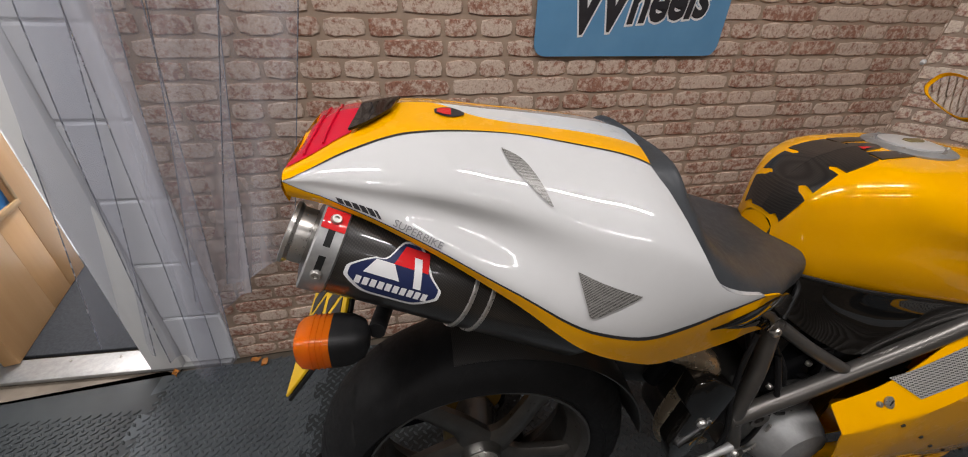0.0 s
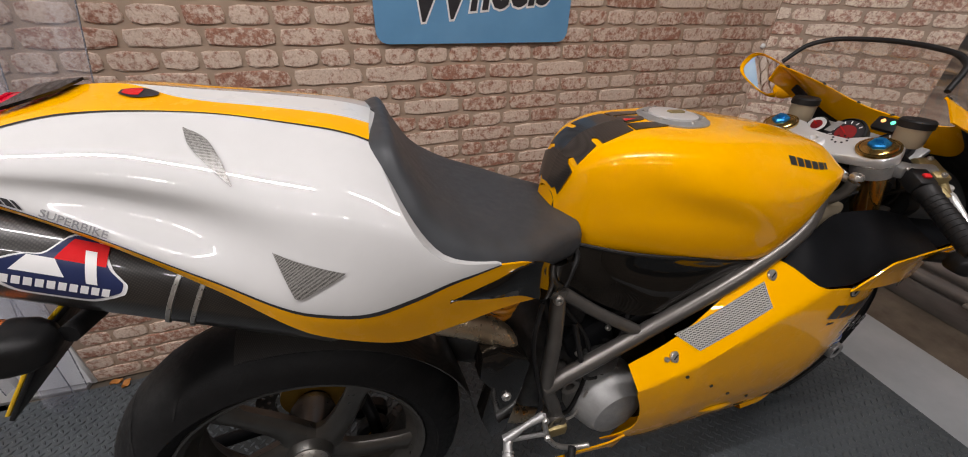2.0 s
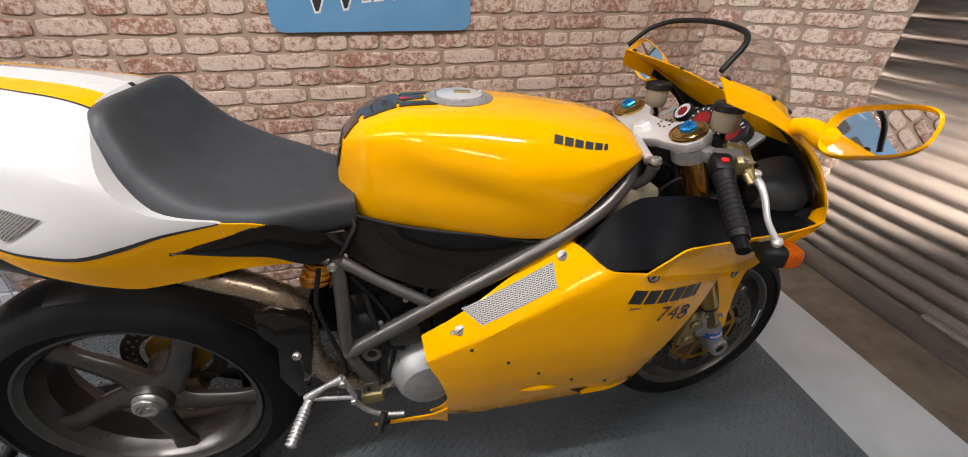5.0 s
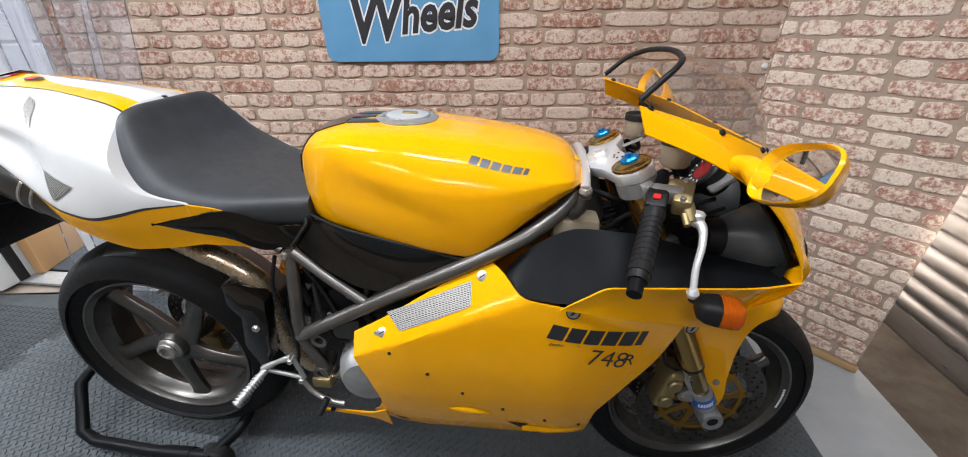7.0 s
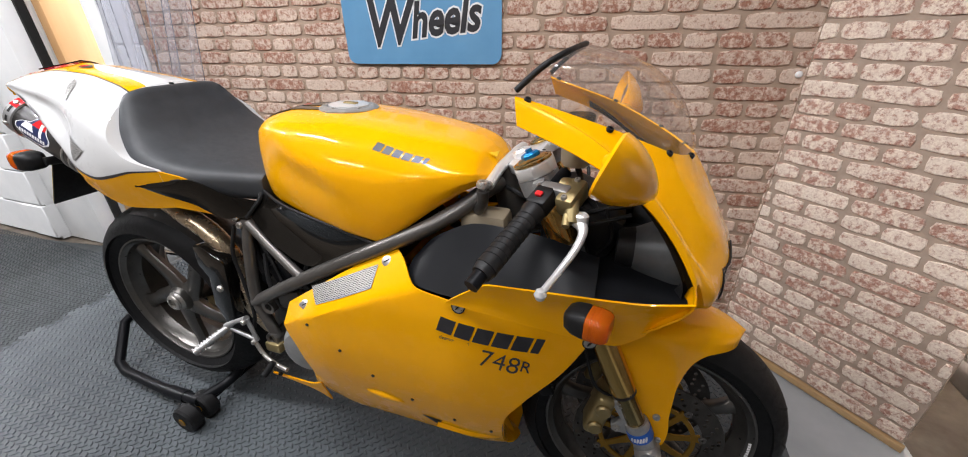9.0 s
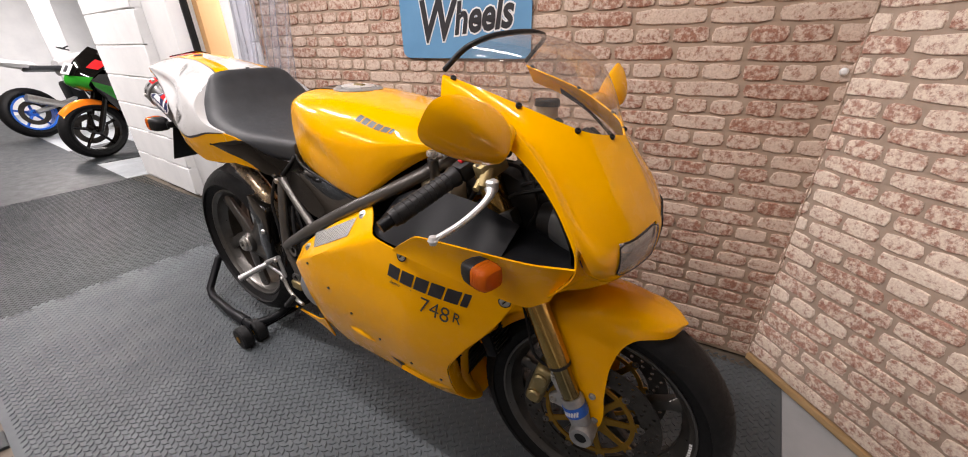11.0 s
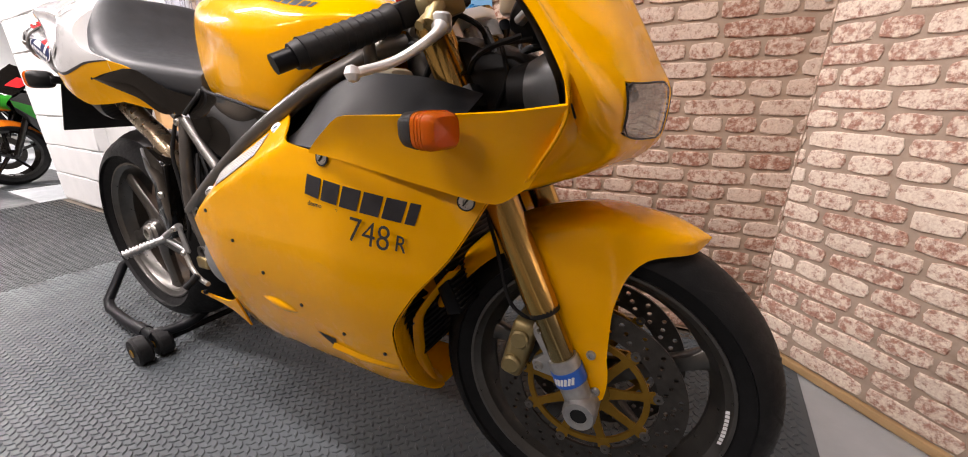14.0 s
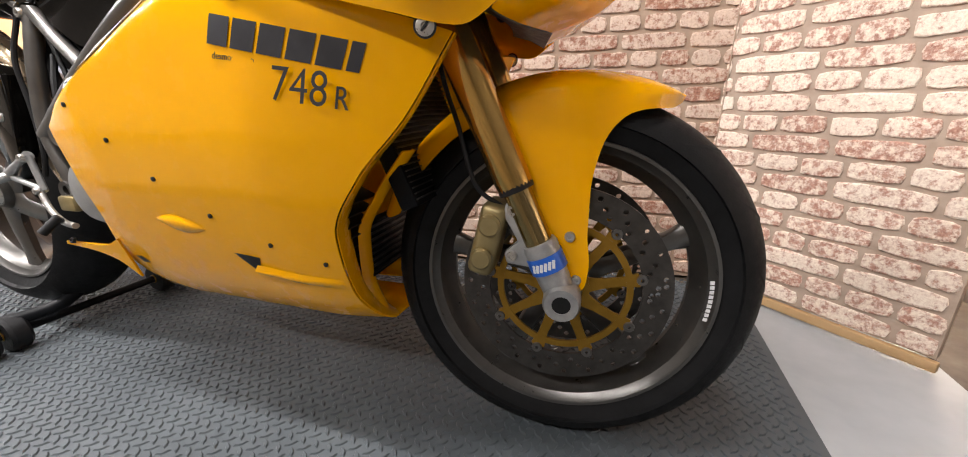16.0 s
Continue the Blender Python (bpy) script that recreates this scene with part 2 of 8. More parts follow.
def perforated(name, scale):
    """Fine woven wire on a solid sheet: the dark of the holes is put into the colour between bright wires."""
    m, t, s = material(name)
    v = coords(t, (1, 1, 1))
    vo = t.nodes.new("ShaderNodeTexVoronoi")
    vo.inputs["Scale"].default_value, vo.inputs["Randomness"].default_value = scale, 0.0
    link(t, v, vo.inputs["Vector"])
    link(t, ramp(t, vo.outputs["Distance"], [(0.40, (0.012, 0.011, 0.010)), (0.47, (0.40, 0.39, 0.37))]), s.inputs["Base Color"])
    s.inputs["Metallic"].default_value, s.inputs["Roughness"].default_value = 0.5, 0.45
    return m


MESHWIRE = perforated("wire_mesh", 330)
FINE_MESH = perforated("fine_wire_mesh", 950)


def brick_material(name, lift, pale):
    """Old red brick under worn limewash, different from brick to brick; lift brightens every tone, pale takes out red.
    """
    m, t, s = material(name)
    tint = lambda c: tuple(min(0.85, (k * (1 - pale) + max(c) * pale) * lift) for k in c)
    info = t.nodes.new("ShaderNodeObjectInfo")
    geo = t.nodes.new("ShaderNodeNewGeometry")
    add = t.nodes.new("ShaderNodeMath")
    link(t, info.outputs["Random"], add.inputs[0])
    link(t, geo.outputs["Random Per Island"], add.inputs[1])
    frac = t.nodes.new("ShaderNodeMath")
    frac.operation = "FRACT"
    link(t, add.outputs[0], frac.inputs[0])
    tc = t.nodes.new("ShaderNodeTexCoord")
    shift = t.nodes.new("ShaderNodeVectorMath")
    shift.operation = "ADD"
    sc = t.nodes.new("ShaderNodeMath")
    sc.operation, sc.inputs[1].default_value = "MULTIPLY", 37.0
    link(t, frac.outputs[0], sc.inputs[0])
    link(t, geo.outputs["Position"], shift.inputs[0])
    link(t, sc.outputs[0], shift.inputs[1])
    v = shift.outputs[0]
    n1, n2, n3 = noise_tex(t, v, 58, 7, 0.75), noise_tex(t, v, 170, 3, 0.7), noise_tex(t, v, 12, 2)
    red = ramp(t, n2, [(0.3, tint((0.185, 0.070, 0.042))), (0.55, tint((0.32, 0.142, 0.090))), (0.75, tint((0.42, 0.235, 0.158)))])
    wash = ramp(t, n2, [(0.25, tint((0.43, 0.305, 0.228))), (0.6, tint((0.62, 0.49, 0.395)))])
    tone = t.nodes.new("ShaderNodeMath")
    tone.operation = "MULTIPLY_ADD"
    tone.inputs[1].default_value, tone.inputs[2].default_value = 0.12, -0.06
    link(t, frac.outputs[0], tone.inputs[0])
    plus = t.nodes.new("ShaderNodeMath")
    link(t, n1, plus.inputs[0])
    link(t, tone.outputs[0], plus.inputs[1])
    cover = ramp(t, plus.outputs[0], [(0.40, (0, 0, 0)), (0.53, (1, 1, 1))])
    link(t, mix(t, cover, red, wash), s.inputs["Base Color"])
    s.inputs["Roughness"].default_value = 0.75
    bump(t, s, n1, 0.5, 0.003)
    return m


BRICK = brick_material("limewashed_brick", 1.08, 0.03)
# the board's paler brick; its lift also holds the floodlight's brightness as colour
BRICK_PALE_LIT = brick_material("pale_floodlit_brick", 1.45, 0.14)
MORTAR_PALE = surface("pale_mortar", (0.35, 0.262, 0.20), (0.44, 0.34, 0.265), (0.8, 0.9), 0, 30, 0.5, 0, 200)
MORTAR = surface("mortar", (0.33, 0.235, 0.17), (0.41, 0.305, 0.225), (0.8, 0.9), 0, 25, 0.4, 0, 200)


# ---- mesh helpers ----
def grid_faces(nu, nv, closed=False):
    return [(i * nv + j, (i + 1) * nv + j, (i + 1) * nv + (j + 1) % nv, i * nv + (j + 1) % nv)
            for i in range(nu - 1) for j in range(nv if closed else nv - 1)]


def fix_normals(me):
    bm = bmesh.new()
    bm.from_mesh(me)
    bmesh.ops.recalc_face_normals(bm, faces=bm.faces)
    bm.to_mesh(me)
    bm.free()


def make(name, verts, faces, mat, parent=None, label="", smooth=True, sharp=40):
    me = bpy.data.meshes.new(name)
    me.from_pydata([tuple(v) for v in verts], [], faces)
    fix_normals(me)
    me.materials.append(mat)
    if smooth:
        me.polygons.foreach_set("use_smooth", [True] * len(me.polygons))
        me.set_sharp_from_angle(angle=radians(sharp))
    ob = new(name, me)
    if parent:
        ob.parent = parent
    if label:
        ob["label"] = label
    return ob


def part(name, bm, mat, parent=None, label="", sharp=40):
    me = bpy.data.meshes.new(name)
    bmesh.ops.recalc_face_normals(bm, faces=bm.faces)
    bm.to_mesh(me)
    bm.free()
    me.materials.append(mat)
    me.polygons.foreach_set("use_smooth", [True] * len(me.polygons))
    me.set_sharp_from_angle(angle=radians(sharp))
    ob = new(name, me)
    if parent:
        ob.parent = parent
    if label:
        ob["label"] = label
    return ob


def thing(name, place=(0, 0, 0), label="", category="", group="", kind=""):
    ob = new(name)
    ob.empty_display_size = 0.05
    ob.location = place
    return tagged(ob, label, category, group, kind)


def curve(xs, vs):
    """A smooth curve through values, without overshoot."""
    xs, vs = np.array(xs, float), np.array(vs, float)
    h, d = np.diff(xs), np.diff(vs) / np.diff(xs)
    m = np.zeros(len(xs))
    m[0], m[-1] = d[0], d[-1]
    for i in range(1, len(xs) - 1):
        m[i] = 0 if d[i - 1] * d[i] <= 0 else 3 * (h[i - 1] + h[i]) / ((2 * h[i] + h[i - 1]) / d[i - 1] + (h[i] + 2 * h[i - 1]) / d[i])

    def f(x):
        x = np.clip(x, xs[0], xs[-1])
        i = np.clip(np.searchsorted(xs, x) - 1, 0, len(xs) - 2)
        s = (x - xs[i]) / h[i]
        return ((1 + 2 * s) * (1 - s) ** 2 * vs[i] + s * (1 - s) ** 2 * h[i] * m[i] + s * s * (3 - 2 * s) * vs[i + 1] + s * s * (s - 1) * h[i] * m[i + 1])
    return f


def path3(points):
    """A smooth space curve over 0..1 through points, by chord length."""
    p = np.array(points, float)
    s = np.r_[0, np.cumsum(np.linalg.norm(np.diff(p, axis=0), axis=1))]
    s = s / s[-1]
    cs = [curve(s, p[:, k]) for k in range(3)]
    return lambda t: np.stack([c(np.asarray(t, float)) for c in cs], -1)


def sheet(name, f, nu, nv, mat, parent=None, label="", thick=0.0, keep=None, sharp=40):
    """A curved panel f(u, v) over the unit square, thick by its normals; keep(u, v) leaves cells out."""
    us, vs = np.linspace(0, 1, nu), np.linspace(0, 1, nv)
    P = np.array([[f(u, v) for v in vs] for u in us])
    faces = grid_faces(nu, nv)
    if keep:
        mid = [((i + 0.5) / (nu - 1), (j + 0.5) / (nv - 1)) for i in range(nu - 1) for j in range(nv - 1)]
        faces = [q for q, c in zip(faces, mid) if keep(*c)]
    V = P.reshape(-1, 3)
    if not thick:
        return make(name, V, faces, mat, parent, label, True, sharp)
    du, dv = np.gradient(P, axis=0), np.gradient(P, axis=1)
    N = np.cross(du, dv).reshape(-1, 3)
    N /= np.maximum(np.linalg.norm(N, axis=1), 1e-9)[:, None]
    if (N[:, 1] * np.sign(V[:, 1])).sum() + 0.5 * N[:, 2].sum() + 0.3 * N[:, 0].sum() < 0:
        N = -N
    n = len(V)
    edges = {}
    for q in faces:
        for a, b in zip(q, q[1:] + q[:1]):
            edges[frozenset((a, b))] = None if frozenset((a, b)) in edges else (a, b)
    rim = [(b, a, a + n, b + n) for e in edges.values() if e for a, b in [e]]
    back = [tuple(i + n for i in reversed(q)) for q in faces]
    return make(name, np.r_[V, V - N * thick], faces + back + rim, mat, parent, label, True, sharp)


def tube(name, points, radius, mat, parent=None, label="", seg=12, steps=0, ends=True):
    """A round tube or cable along points; radius may be a list, one for each point."""
    pts = np.array(points, float)
    rad = np.full(len(pts), radius) if np.isscalar(radius) else np.array(radius, float)
    if steps:
        s = np.r_[0, np.cumsum(np.linalg.norm(np.diff(pts, axis=0), axis=1))]
        rad = np.interp(np.linspace(0, 1, steps), s / s[-1], rad)
        pts = catmull(pts, steps)
    return make(name, *tube_mesh(pts, rad, seg, ends), mat, parent, label)


def catmull(pts, steps):
    p = np.vstack([2 * pts[0] - pts[1], pts, 2 * pts[-1] - pts[-2]])
    out = []
    for t in np.linspace(0, len(pts) - 1 - 1e-9, steps):
        i = int(t)
        s = t - i
        a, b, c, d = p[i:i + 4]
        out.append(0.5 * (2 * b + (c - a) * s + (2 * a - 5 * b + 4 * c - d) * s * s + (3 * b - a - 3 * c + d) * s ** 3))
    return np.array(out)


def tube_mesh(pts, rad, seg, ends=True):
    tang = np.gradient(pts, axis=0)
    tang /= np.linalg.norm(tang, axis=1)[:, None]
    ref = np.array([0, 0, 1.0]) if abs(tang[0][2]) < 0.9 else np.array([0, 1.0, 0])
    verts = []
    u = np.cross(tang[0], ref)
    for p, t, r in zip(pts, tang, rad):
        u = u - t * (u @ t)
        u /= np.linalg.norm(u)
        w = np.cross(t, u)
        verts += [p + r * (np.cos(a) * u + np.sin(a) * w) for a in np.linspace(0, 2 * np.pi, seg, endpoint=False)]
    faces = grid_faces(len(pts), seg, True)
    if ends:
        faces += [tuple(range(seg)), tuple(range((len(pts) - 1) * seg, len(pts) * seg))]
    return verts, faces


def lathe(profile, seg=48, axis="y", ring=False):
    """Verts and faces of a turned form; profile of (radius, along). ring: the profile closes on itself."""
    verts = []
    for r, h in profile:
        for a in np.linspace(0, 2 * np.pi, seg, endpoint=False):
            c, s = r * math.cos(a), r * math.sin(a)
            verts.append({"y": (c, h, s), "z": (c, s, h), "x": (h, c, s)}[axis])
    faces = grid_faces(len(profile), seg, True)
    n = len(profile)
    if ring:
        faces += [((n - 1) * seg + j, j, (j + 1) % seg, (n - 1) * seg + (j + 1) % seg) for j in range(seg)]
    else:
        faces += [tuple(range(seg)), tuple(range((n - 1) * seg, n * seg))]
    return verts, faces


def turned(name, profile, mat, parent=None, label="", seg=32, axis="y", m=None, ring=False, sharp=40):
    v, f = lathe(profile, seg, axis, ring)
    if m is not None:
        v = [m @ Vector(p) for p in v]
    return make(name, v, f, mat, parent, label, True, sharp)


def rounded_box(size, r=0.004, m=None, bm=None, seg=2):
    bm = bm or bmesh.new()
    made = bmesh.ops.create_cube(bm, size=1)["verts"]
    bmesh.ops.scale(bm, vec=size, verts=made)
    if r:
        es = list({e for v in made for e in v.link_edges})
        res = bmesh.ops.bevel(bm, geom=es, offset=r, segments=seg, affect="EDGES", profile=0.5)
        made = list({v for f in res["faces"] for v in f.verts} | {v for v in made if v.is_valid})
    if m is not None:
        bmesh.ops.transform(bm, matrix=m, verts=made)
    return bm


def box(name, lo, hi, mat, parent=None, label="", r=0.0, seg=2):
    lo, hi = Vector(lo), Vector(hi)
    return part(name, rounded_box(hi - lo, r, Matrix.Translation((lo + hi) / 2), None, seg), mat, parent, label)


def plate(name, outline, y0, y1, mat, parent=None, label="", r=0.0, m=None, holes=()):
    """A flat plate with an outline in x and z, between two depths y; edges eased by r. holes: rings cut through."""
    bm = bmesh.new()
    pts = [Vector((x, y0, z)) for x, z in outline]
    loops = [[bm.verts.new(p) for p in pts]]
    es = [bm.edges.new((a, b)) for a, b in zip(loops[0], loops[0][1:] + loops[0][:1])]
    for cx, cz, cr in holes:
        ring = [bm.verts.new((cx + cr * math.cos(a), y0, cz + cr * math.sin(a))) for a in np.linspace(0, 2 * np.pi, 14, endpoint=False)]
        es += [bm.edges.new((a, b)) for a, b in zip(ring, ring[1:] + ring[:1])]
    bmesh.ops.triangle_fill(bm, edges=es, use_beauty=True)
    if not holes:
        bmesh.ops.dissolve_limit(bm, angle_limit=0.01, verts=bm.verts, edges=bm.edges)
    ext = bmesh.ops.extrude_face_region(bm, geom=bm.faces[:])
    bmesh.ops.translate(bm, vec=(0, y1 - y0, 0), verts=[g for g in ext["geom"] if isinstance(g, bmesh.types.BMVert)])
    bmesh.ops.recalc_face_normals(bm, faces=bm.faces)
    if r:
        sharp = [e for e in bm.edges if len(e.link_faces) == 2 and e.calc_face_angle(0) > 0.9]
        bmesh.ops.bevel(bm, geom=sharp, offset=r, segments=2, affect="EDGES", profile=0.5)
    if m is not None:
        bmesh.ops.transform(bm, matrix=m, verts=bm.verts)
    return part(name, bm, mat, parent, label, 35)


def bolt(parent, place, way, r=0.007, h=0.004, mat=None, name="bolt"):
    """A button-headed bolt with a hex socket, facing along way."""
    m = Matrix.Translation(place) @ Vector(way).to_track_quat("Z", "Y").to_matrix().to_4x4()
    return turned(name, [(r, -0.002), (r, h * 0.4), (r * 0.8, h), (r * 0.45, h), (r * 0.42, h * 0.3), (0.0004, h * 0.3)], mat or STEEL, parent, "", 12, "z", m)


def words(name, text, size, m, mat, parent=None, label="", shear=0.0, bold=0.0, depth=0.0004, widen=1.0):
    """Flat lettering with the built-in font, turned into a mesh, laid by the matrix m (x along, y up)."""
    cu = bpy.data.curves.new(name, "FONT")
    cu.body, cu.size, cu.shear, cu.offset, cu.extrude, cu.resolution_u = text, size, shear, bold, depth, 3
    tmp = new(name, cu)
    bpy.context.view_layer.update()
    me = bpy.data.meshes.new_from_object(tmp.evaluated_get(bpy.context.evaluated_depsgraph_get()))
    bpy.data.objects.remove(tmp)
    me.transform(m @ Matrix.Diagonal((widen, 1, 1, 1)))
    me.materials.clear()
    me.materials.append(mat)
    ob = new(name, me)
    if parent:
        ob.parent = parent
    if label:
        ob["label"] = label
    return ob


# ---- the room ----
WALL_TURN = math.atan(0.077)
WALL0 = Vector((-0.80, 0.661 - 0.8 * 0.077, 0))
WALL_DIR = Vector((math.cos(WALL_TURN), math.sin(WALL_TURN), 0))
WALL_LEN = 2.62
ROOM_H = 2.62
wall_m = Matrix.Translation(WALL0) @ Matrix.Rotation(WALL_TURN, 4, "Z")
PANEL0, PANEL1 = Vector((1.760, 0.786, 0)), Vector((2.168, 0.408, 0))
PANEL_TURN = math.atan2(PANEL1.y - PANEL0.y, PANEL1.x - PANEL0.x)
PANEL_LEN = (PANEL1 - PANEL0).length
panel_m = Matrix.Translation(PANEL0) @ Matrix.Rotation(PANEL_TURN, 4, "Z") @ Matrix.Rotation(radians(-0.4), 4, "X")


def structure(ob, label, category):
    return tagged(ob, label, category, "", "structure")


back_wall = structure(thing("wall_back", (0, 0, 0)), "limewashed red brick wall with sandy mortar joints", "wall")
back_wall.matrix_world = wall_m
box("mortar_bed", (0, 0, 0), (WALL_LEN, 0.10, ROOM_H), MORTAR, back_wall, "sandy mortar")
panel = structure(thing("wall_panel"), "brick-faced board leaning in the corner", "wall")
panel.matrix_world = panel_m
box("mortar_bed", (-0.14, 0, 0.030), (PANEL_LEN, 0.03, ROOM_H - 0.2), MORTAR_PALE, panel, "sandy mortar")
wall_n = Vector((math.sin(WALL_TURN), -math.cos(WALL_TURN), 0))


def corner_at(up):
    base, along = panel_m @ Vector((0, 0, up)), panel_m.to_3x3() @ Vector((1, 0, 0))
    return base + along * ((WALL0 - base).dot(wall_n) / along.dot(wall_n)) + wall_n * 0.006 - along * 0.002


# thin strip added in the corner for the shade line of the gap
joint = structure(thing("corner_gap_line"), "added sandy strip for the shade line between the board and the brick wall", "joint")
tube("gap_line_strip", [corner_at(0.03), corner_at(1.2), corner_at(2.38)], 0.0022, MORTAR, joint, "", 8)
bead = tagged(thing("skirting_bead", (0, 0, 0)), "narrow pine bead along the board's foot", "trim", "", "structure")
bead.matrix_world = panel_m
box("strip", (-0.01, -0.012, 0.002), (PANEL_LEN + 0.008, 0.006, 0.026), BEAD, bead, "", 0.003)
turned("screw_cap", [(0.0005, -0.016), (0.006, -0.015), (0.010, -0.010), (0.010, 0.002), (0.0005, 0.002)], WHITE_TRIM, back_wall, "small white screw cap", 16, "y", Matrix.Translation((2.545, 0, 1.005)))

structure(box("floor", (-9.5, -3.6, -0.12), (1.86, 3.4, -0.012), FLOOR_DIRTY), "bare concrete floor under the matting", "floor")
structure(box("floor_strip", (1.862, -3.6, -0.12), (2.20, 1.2, -0.004), FLOOR_PAINT), "pale grey painted concrete strip", "floor")
structure(box("floor_sill", (2.202, -3.6, -0.12), (2.75, 1.2, -0.010), FLOOR_DIRTY), "stained brown concrete by the shutter", "floor")
structure(box("floor_store", (-9.5, 0.30, -0.011), (-3.1, 3.4, -0.003), FLOOR_PAINT), "pale grey painted concrete floor", "floor")
structure(box("ceiling", (-9.6, -3.7, ROOM_H), (2.8, 3.5, ROOM_H + 0.1), CEILING), "plain grey ceiling", "ceiling")
structure(box("wall_front", (-9.6, -3.75, 0), (2.8, -3.6, ROOM_H), DULL_WALL), "dull brown painted wall", "wall")
structure(box("wall_end", (-9.6, -3.6, 0), (-9.45, 3.5, ROOM_H), WHITE_WALL), "white painted block wall", "wall")
structure(box("wall_store", (-9.45, 3.3, 0), (-3.12, 3.45, ROOM_H), WHITE_WALL), "white painted block wall", "wall")
structure(box("wall_corner", (1.72, 0.93, 0), (2.8, 1.05, ROOM_H), WHITE_WALL), "plain wall behind the board", "wall")
structure(box("wall_side", (2.78, -3.6, 0), (2.9, 1.05, ROOM_H), WHITE_WALL), "plain wall beside the shutter", "wall")


def tread(n_x, n_y, x0, y0, pitch, ok):
    """Raised lozenge bars in a basket pattern, as one mesh."""
    bars = [(-0.5, 0), (-0.16, 0.32), (0.16, 0.32), (0.5, 0), (0.16, -0.32), (-0.16, -0.32)]
    V, F = [], []
    for i in range(n_x):
        for j in range(n_y):
            for k in (0, 1):
                cx, cy = x0 + (i + 0.5 * k) * pitch, y0 + (j + 0.5 * k) * pitch
                if not ok(cx, cy):
                    continue
                a = radians(45 if k else -45)
                ca, sa = math.cos(a), math.sin(a)
                b = len(V)
                for h, s in ((0.0, 1.0), (0.0030, 0.66)):
                    for px, py in bars:
                        u, w = px * 0.026 * s, py * 0.0125 * s
                        V.append((cx + u * ca - w * sa, cy + u * sa + w * ca, h))
                F += [(b + q, b + (q + 1) % 6, b + 6 + (q + 1) % 6, b + 6 + q) for q in range(6)]
                F.append(tuple(range(b + 6, b + 12)))
    return V, F


def jigsaw(x0, x1, y, n, into):
    """Dovetail teeth along a mat's edge."""
    pts, w = [], (x1 - x0) / n
    for k in range(n):
        a = x0 + k * w
        pts += [(a, y), (a + 0.30 * w, y), (a + 0.20 * w, y + into), (a + 0.80 * w, y + into), (a + 0.70 * w, y)]
    return pts + [(x1, y)]


def mat_slab(name, outline, mat, label):
    bm = bmesh.new()
    f = bm.faces.new([bm.verts.new((x, y, -0.010)) for x, y in outline])
    ext = bmesh.ops.extrude_face_region(bm, geom=[f])
    bmesh.ops.translate(bm, vec=(0, 0, 0.010), verts=[g for g in ext["geom"] if isinstance(g, bmesh.types.BMVert)])
    root = tagged(thing(name), label, "floor mat", "floor mats", "structure")
    part("mat_base", bm, mat, root)
    return root


MAT_X, MAT_Y0, MAT_Y1 = -0.985, -0.86, 0.60
seam = [(x, y) for y, x in jigsaw(MAT_Y0, MAT_Y1, MAT_X, 9, -0.05)]
grey_mat = mat_slab("mat_grey", [(1.86, MAT_Y0), (1.86, MAT_Y1 + 0.14), (MAT_X, MAT_Y1 - 0.04)] + seam[::-1], MAT_GREY, "mid-grey interlocking rubber matting with a chequer tread")
dark_mat = mat_slab("mat_dark", [(-9.4, 0.30), (-9.4, MAT_Y0)] + seam[:-1] + [(MAT_X, MAT_Y1 - 0.04), (-1.9, 0.44), (-3.1, 0.30)], MAT_DARK, "charcoal interlocking rubber matting with a chequer tread")
tile = mat_slab("mat_tile", [(-0.47, 0.12)] + [(x, y) for y, x in jigsaw(0.12, 0.60, -0.47, 4, -0.03)] + [(0.02, 0.60), (0.02, 0.12)], MAT_DARK, "charcoal rubber tile let into the matting")
tile.location = (0, 0, 0.0012)
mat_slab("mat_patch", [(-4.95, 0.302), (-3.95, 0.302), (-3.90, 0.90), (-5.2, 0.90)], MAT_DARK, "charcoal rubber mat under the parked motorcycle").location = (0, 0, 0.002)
PITCH = 0.0285
near_ok = lambda x, y: MAT_X - 0.022 < x < 1.85 and MAT_Y0 + 0.02 < y < 0.661 + 0.077 * x - 0.03
far_ok = lambda x, y: x < MAT_X - 0.030 and MAT_Y0 < y < 0.42
tagged(make("tread", *tread(106, 57, MAT_X - PITCH, MAT_Y0, PITCH, near_ok), MAT_GREY, grey_mat, "", False), kind="stuff")
tagged(make("tread", *tread(74, 50, -3.05, MAT_Y0, PITCH, far_ok), MAT_DARK, dark_mat, "", False), kind="stuff")
border = mat_slab("mat_edge", jigsaw(-0.9, 1.86, MAT_Y0 - 0.002, 18, -0.05)[::-1] + [(-0.9, -0.858), (-1.0, -1.1), (1.86, -1.1)], MAT_DARK, "black jigsaw edging of the rubber matting")

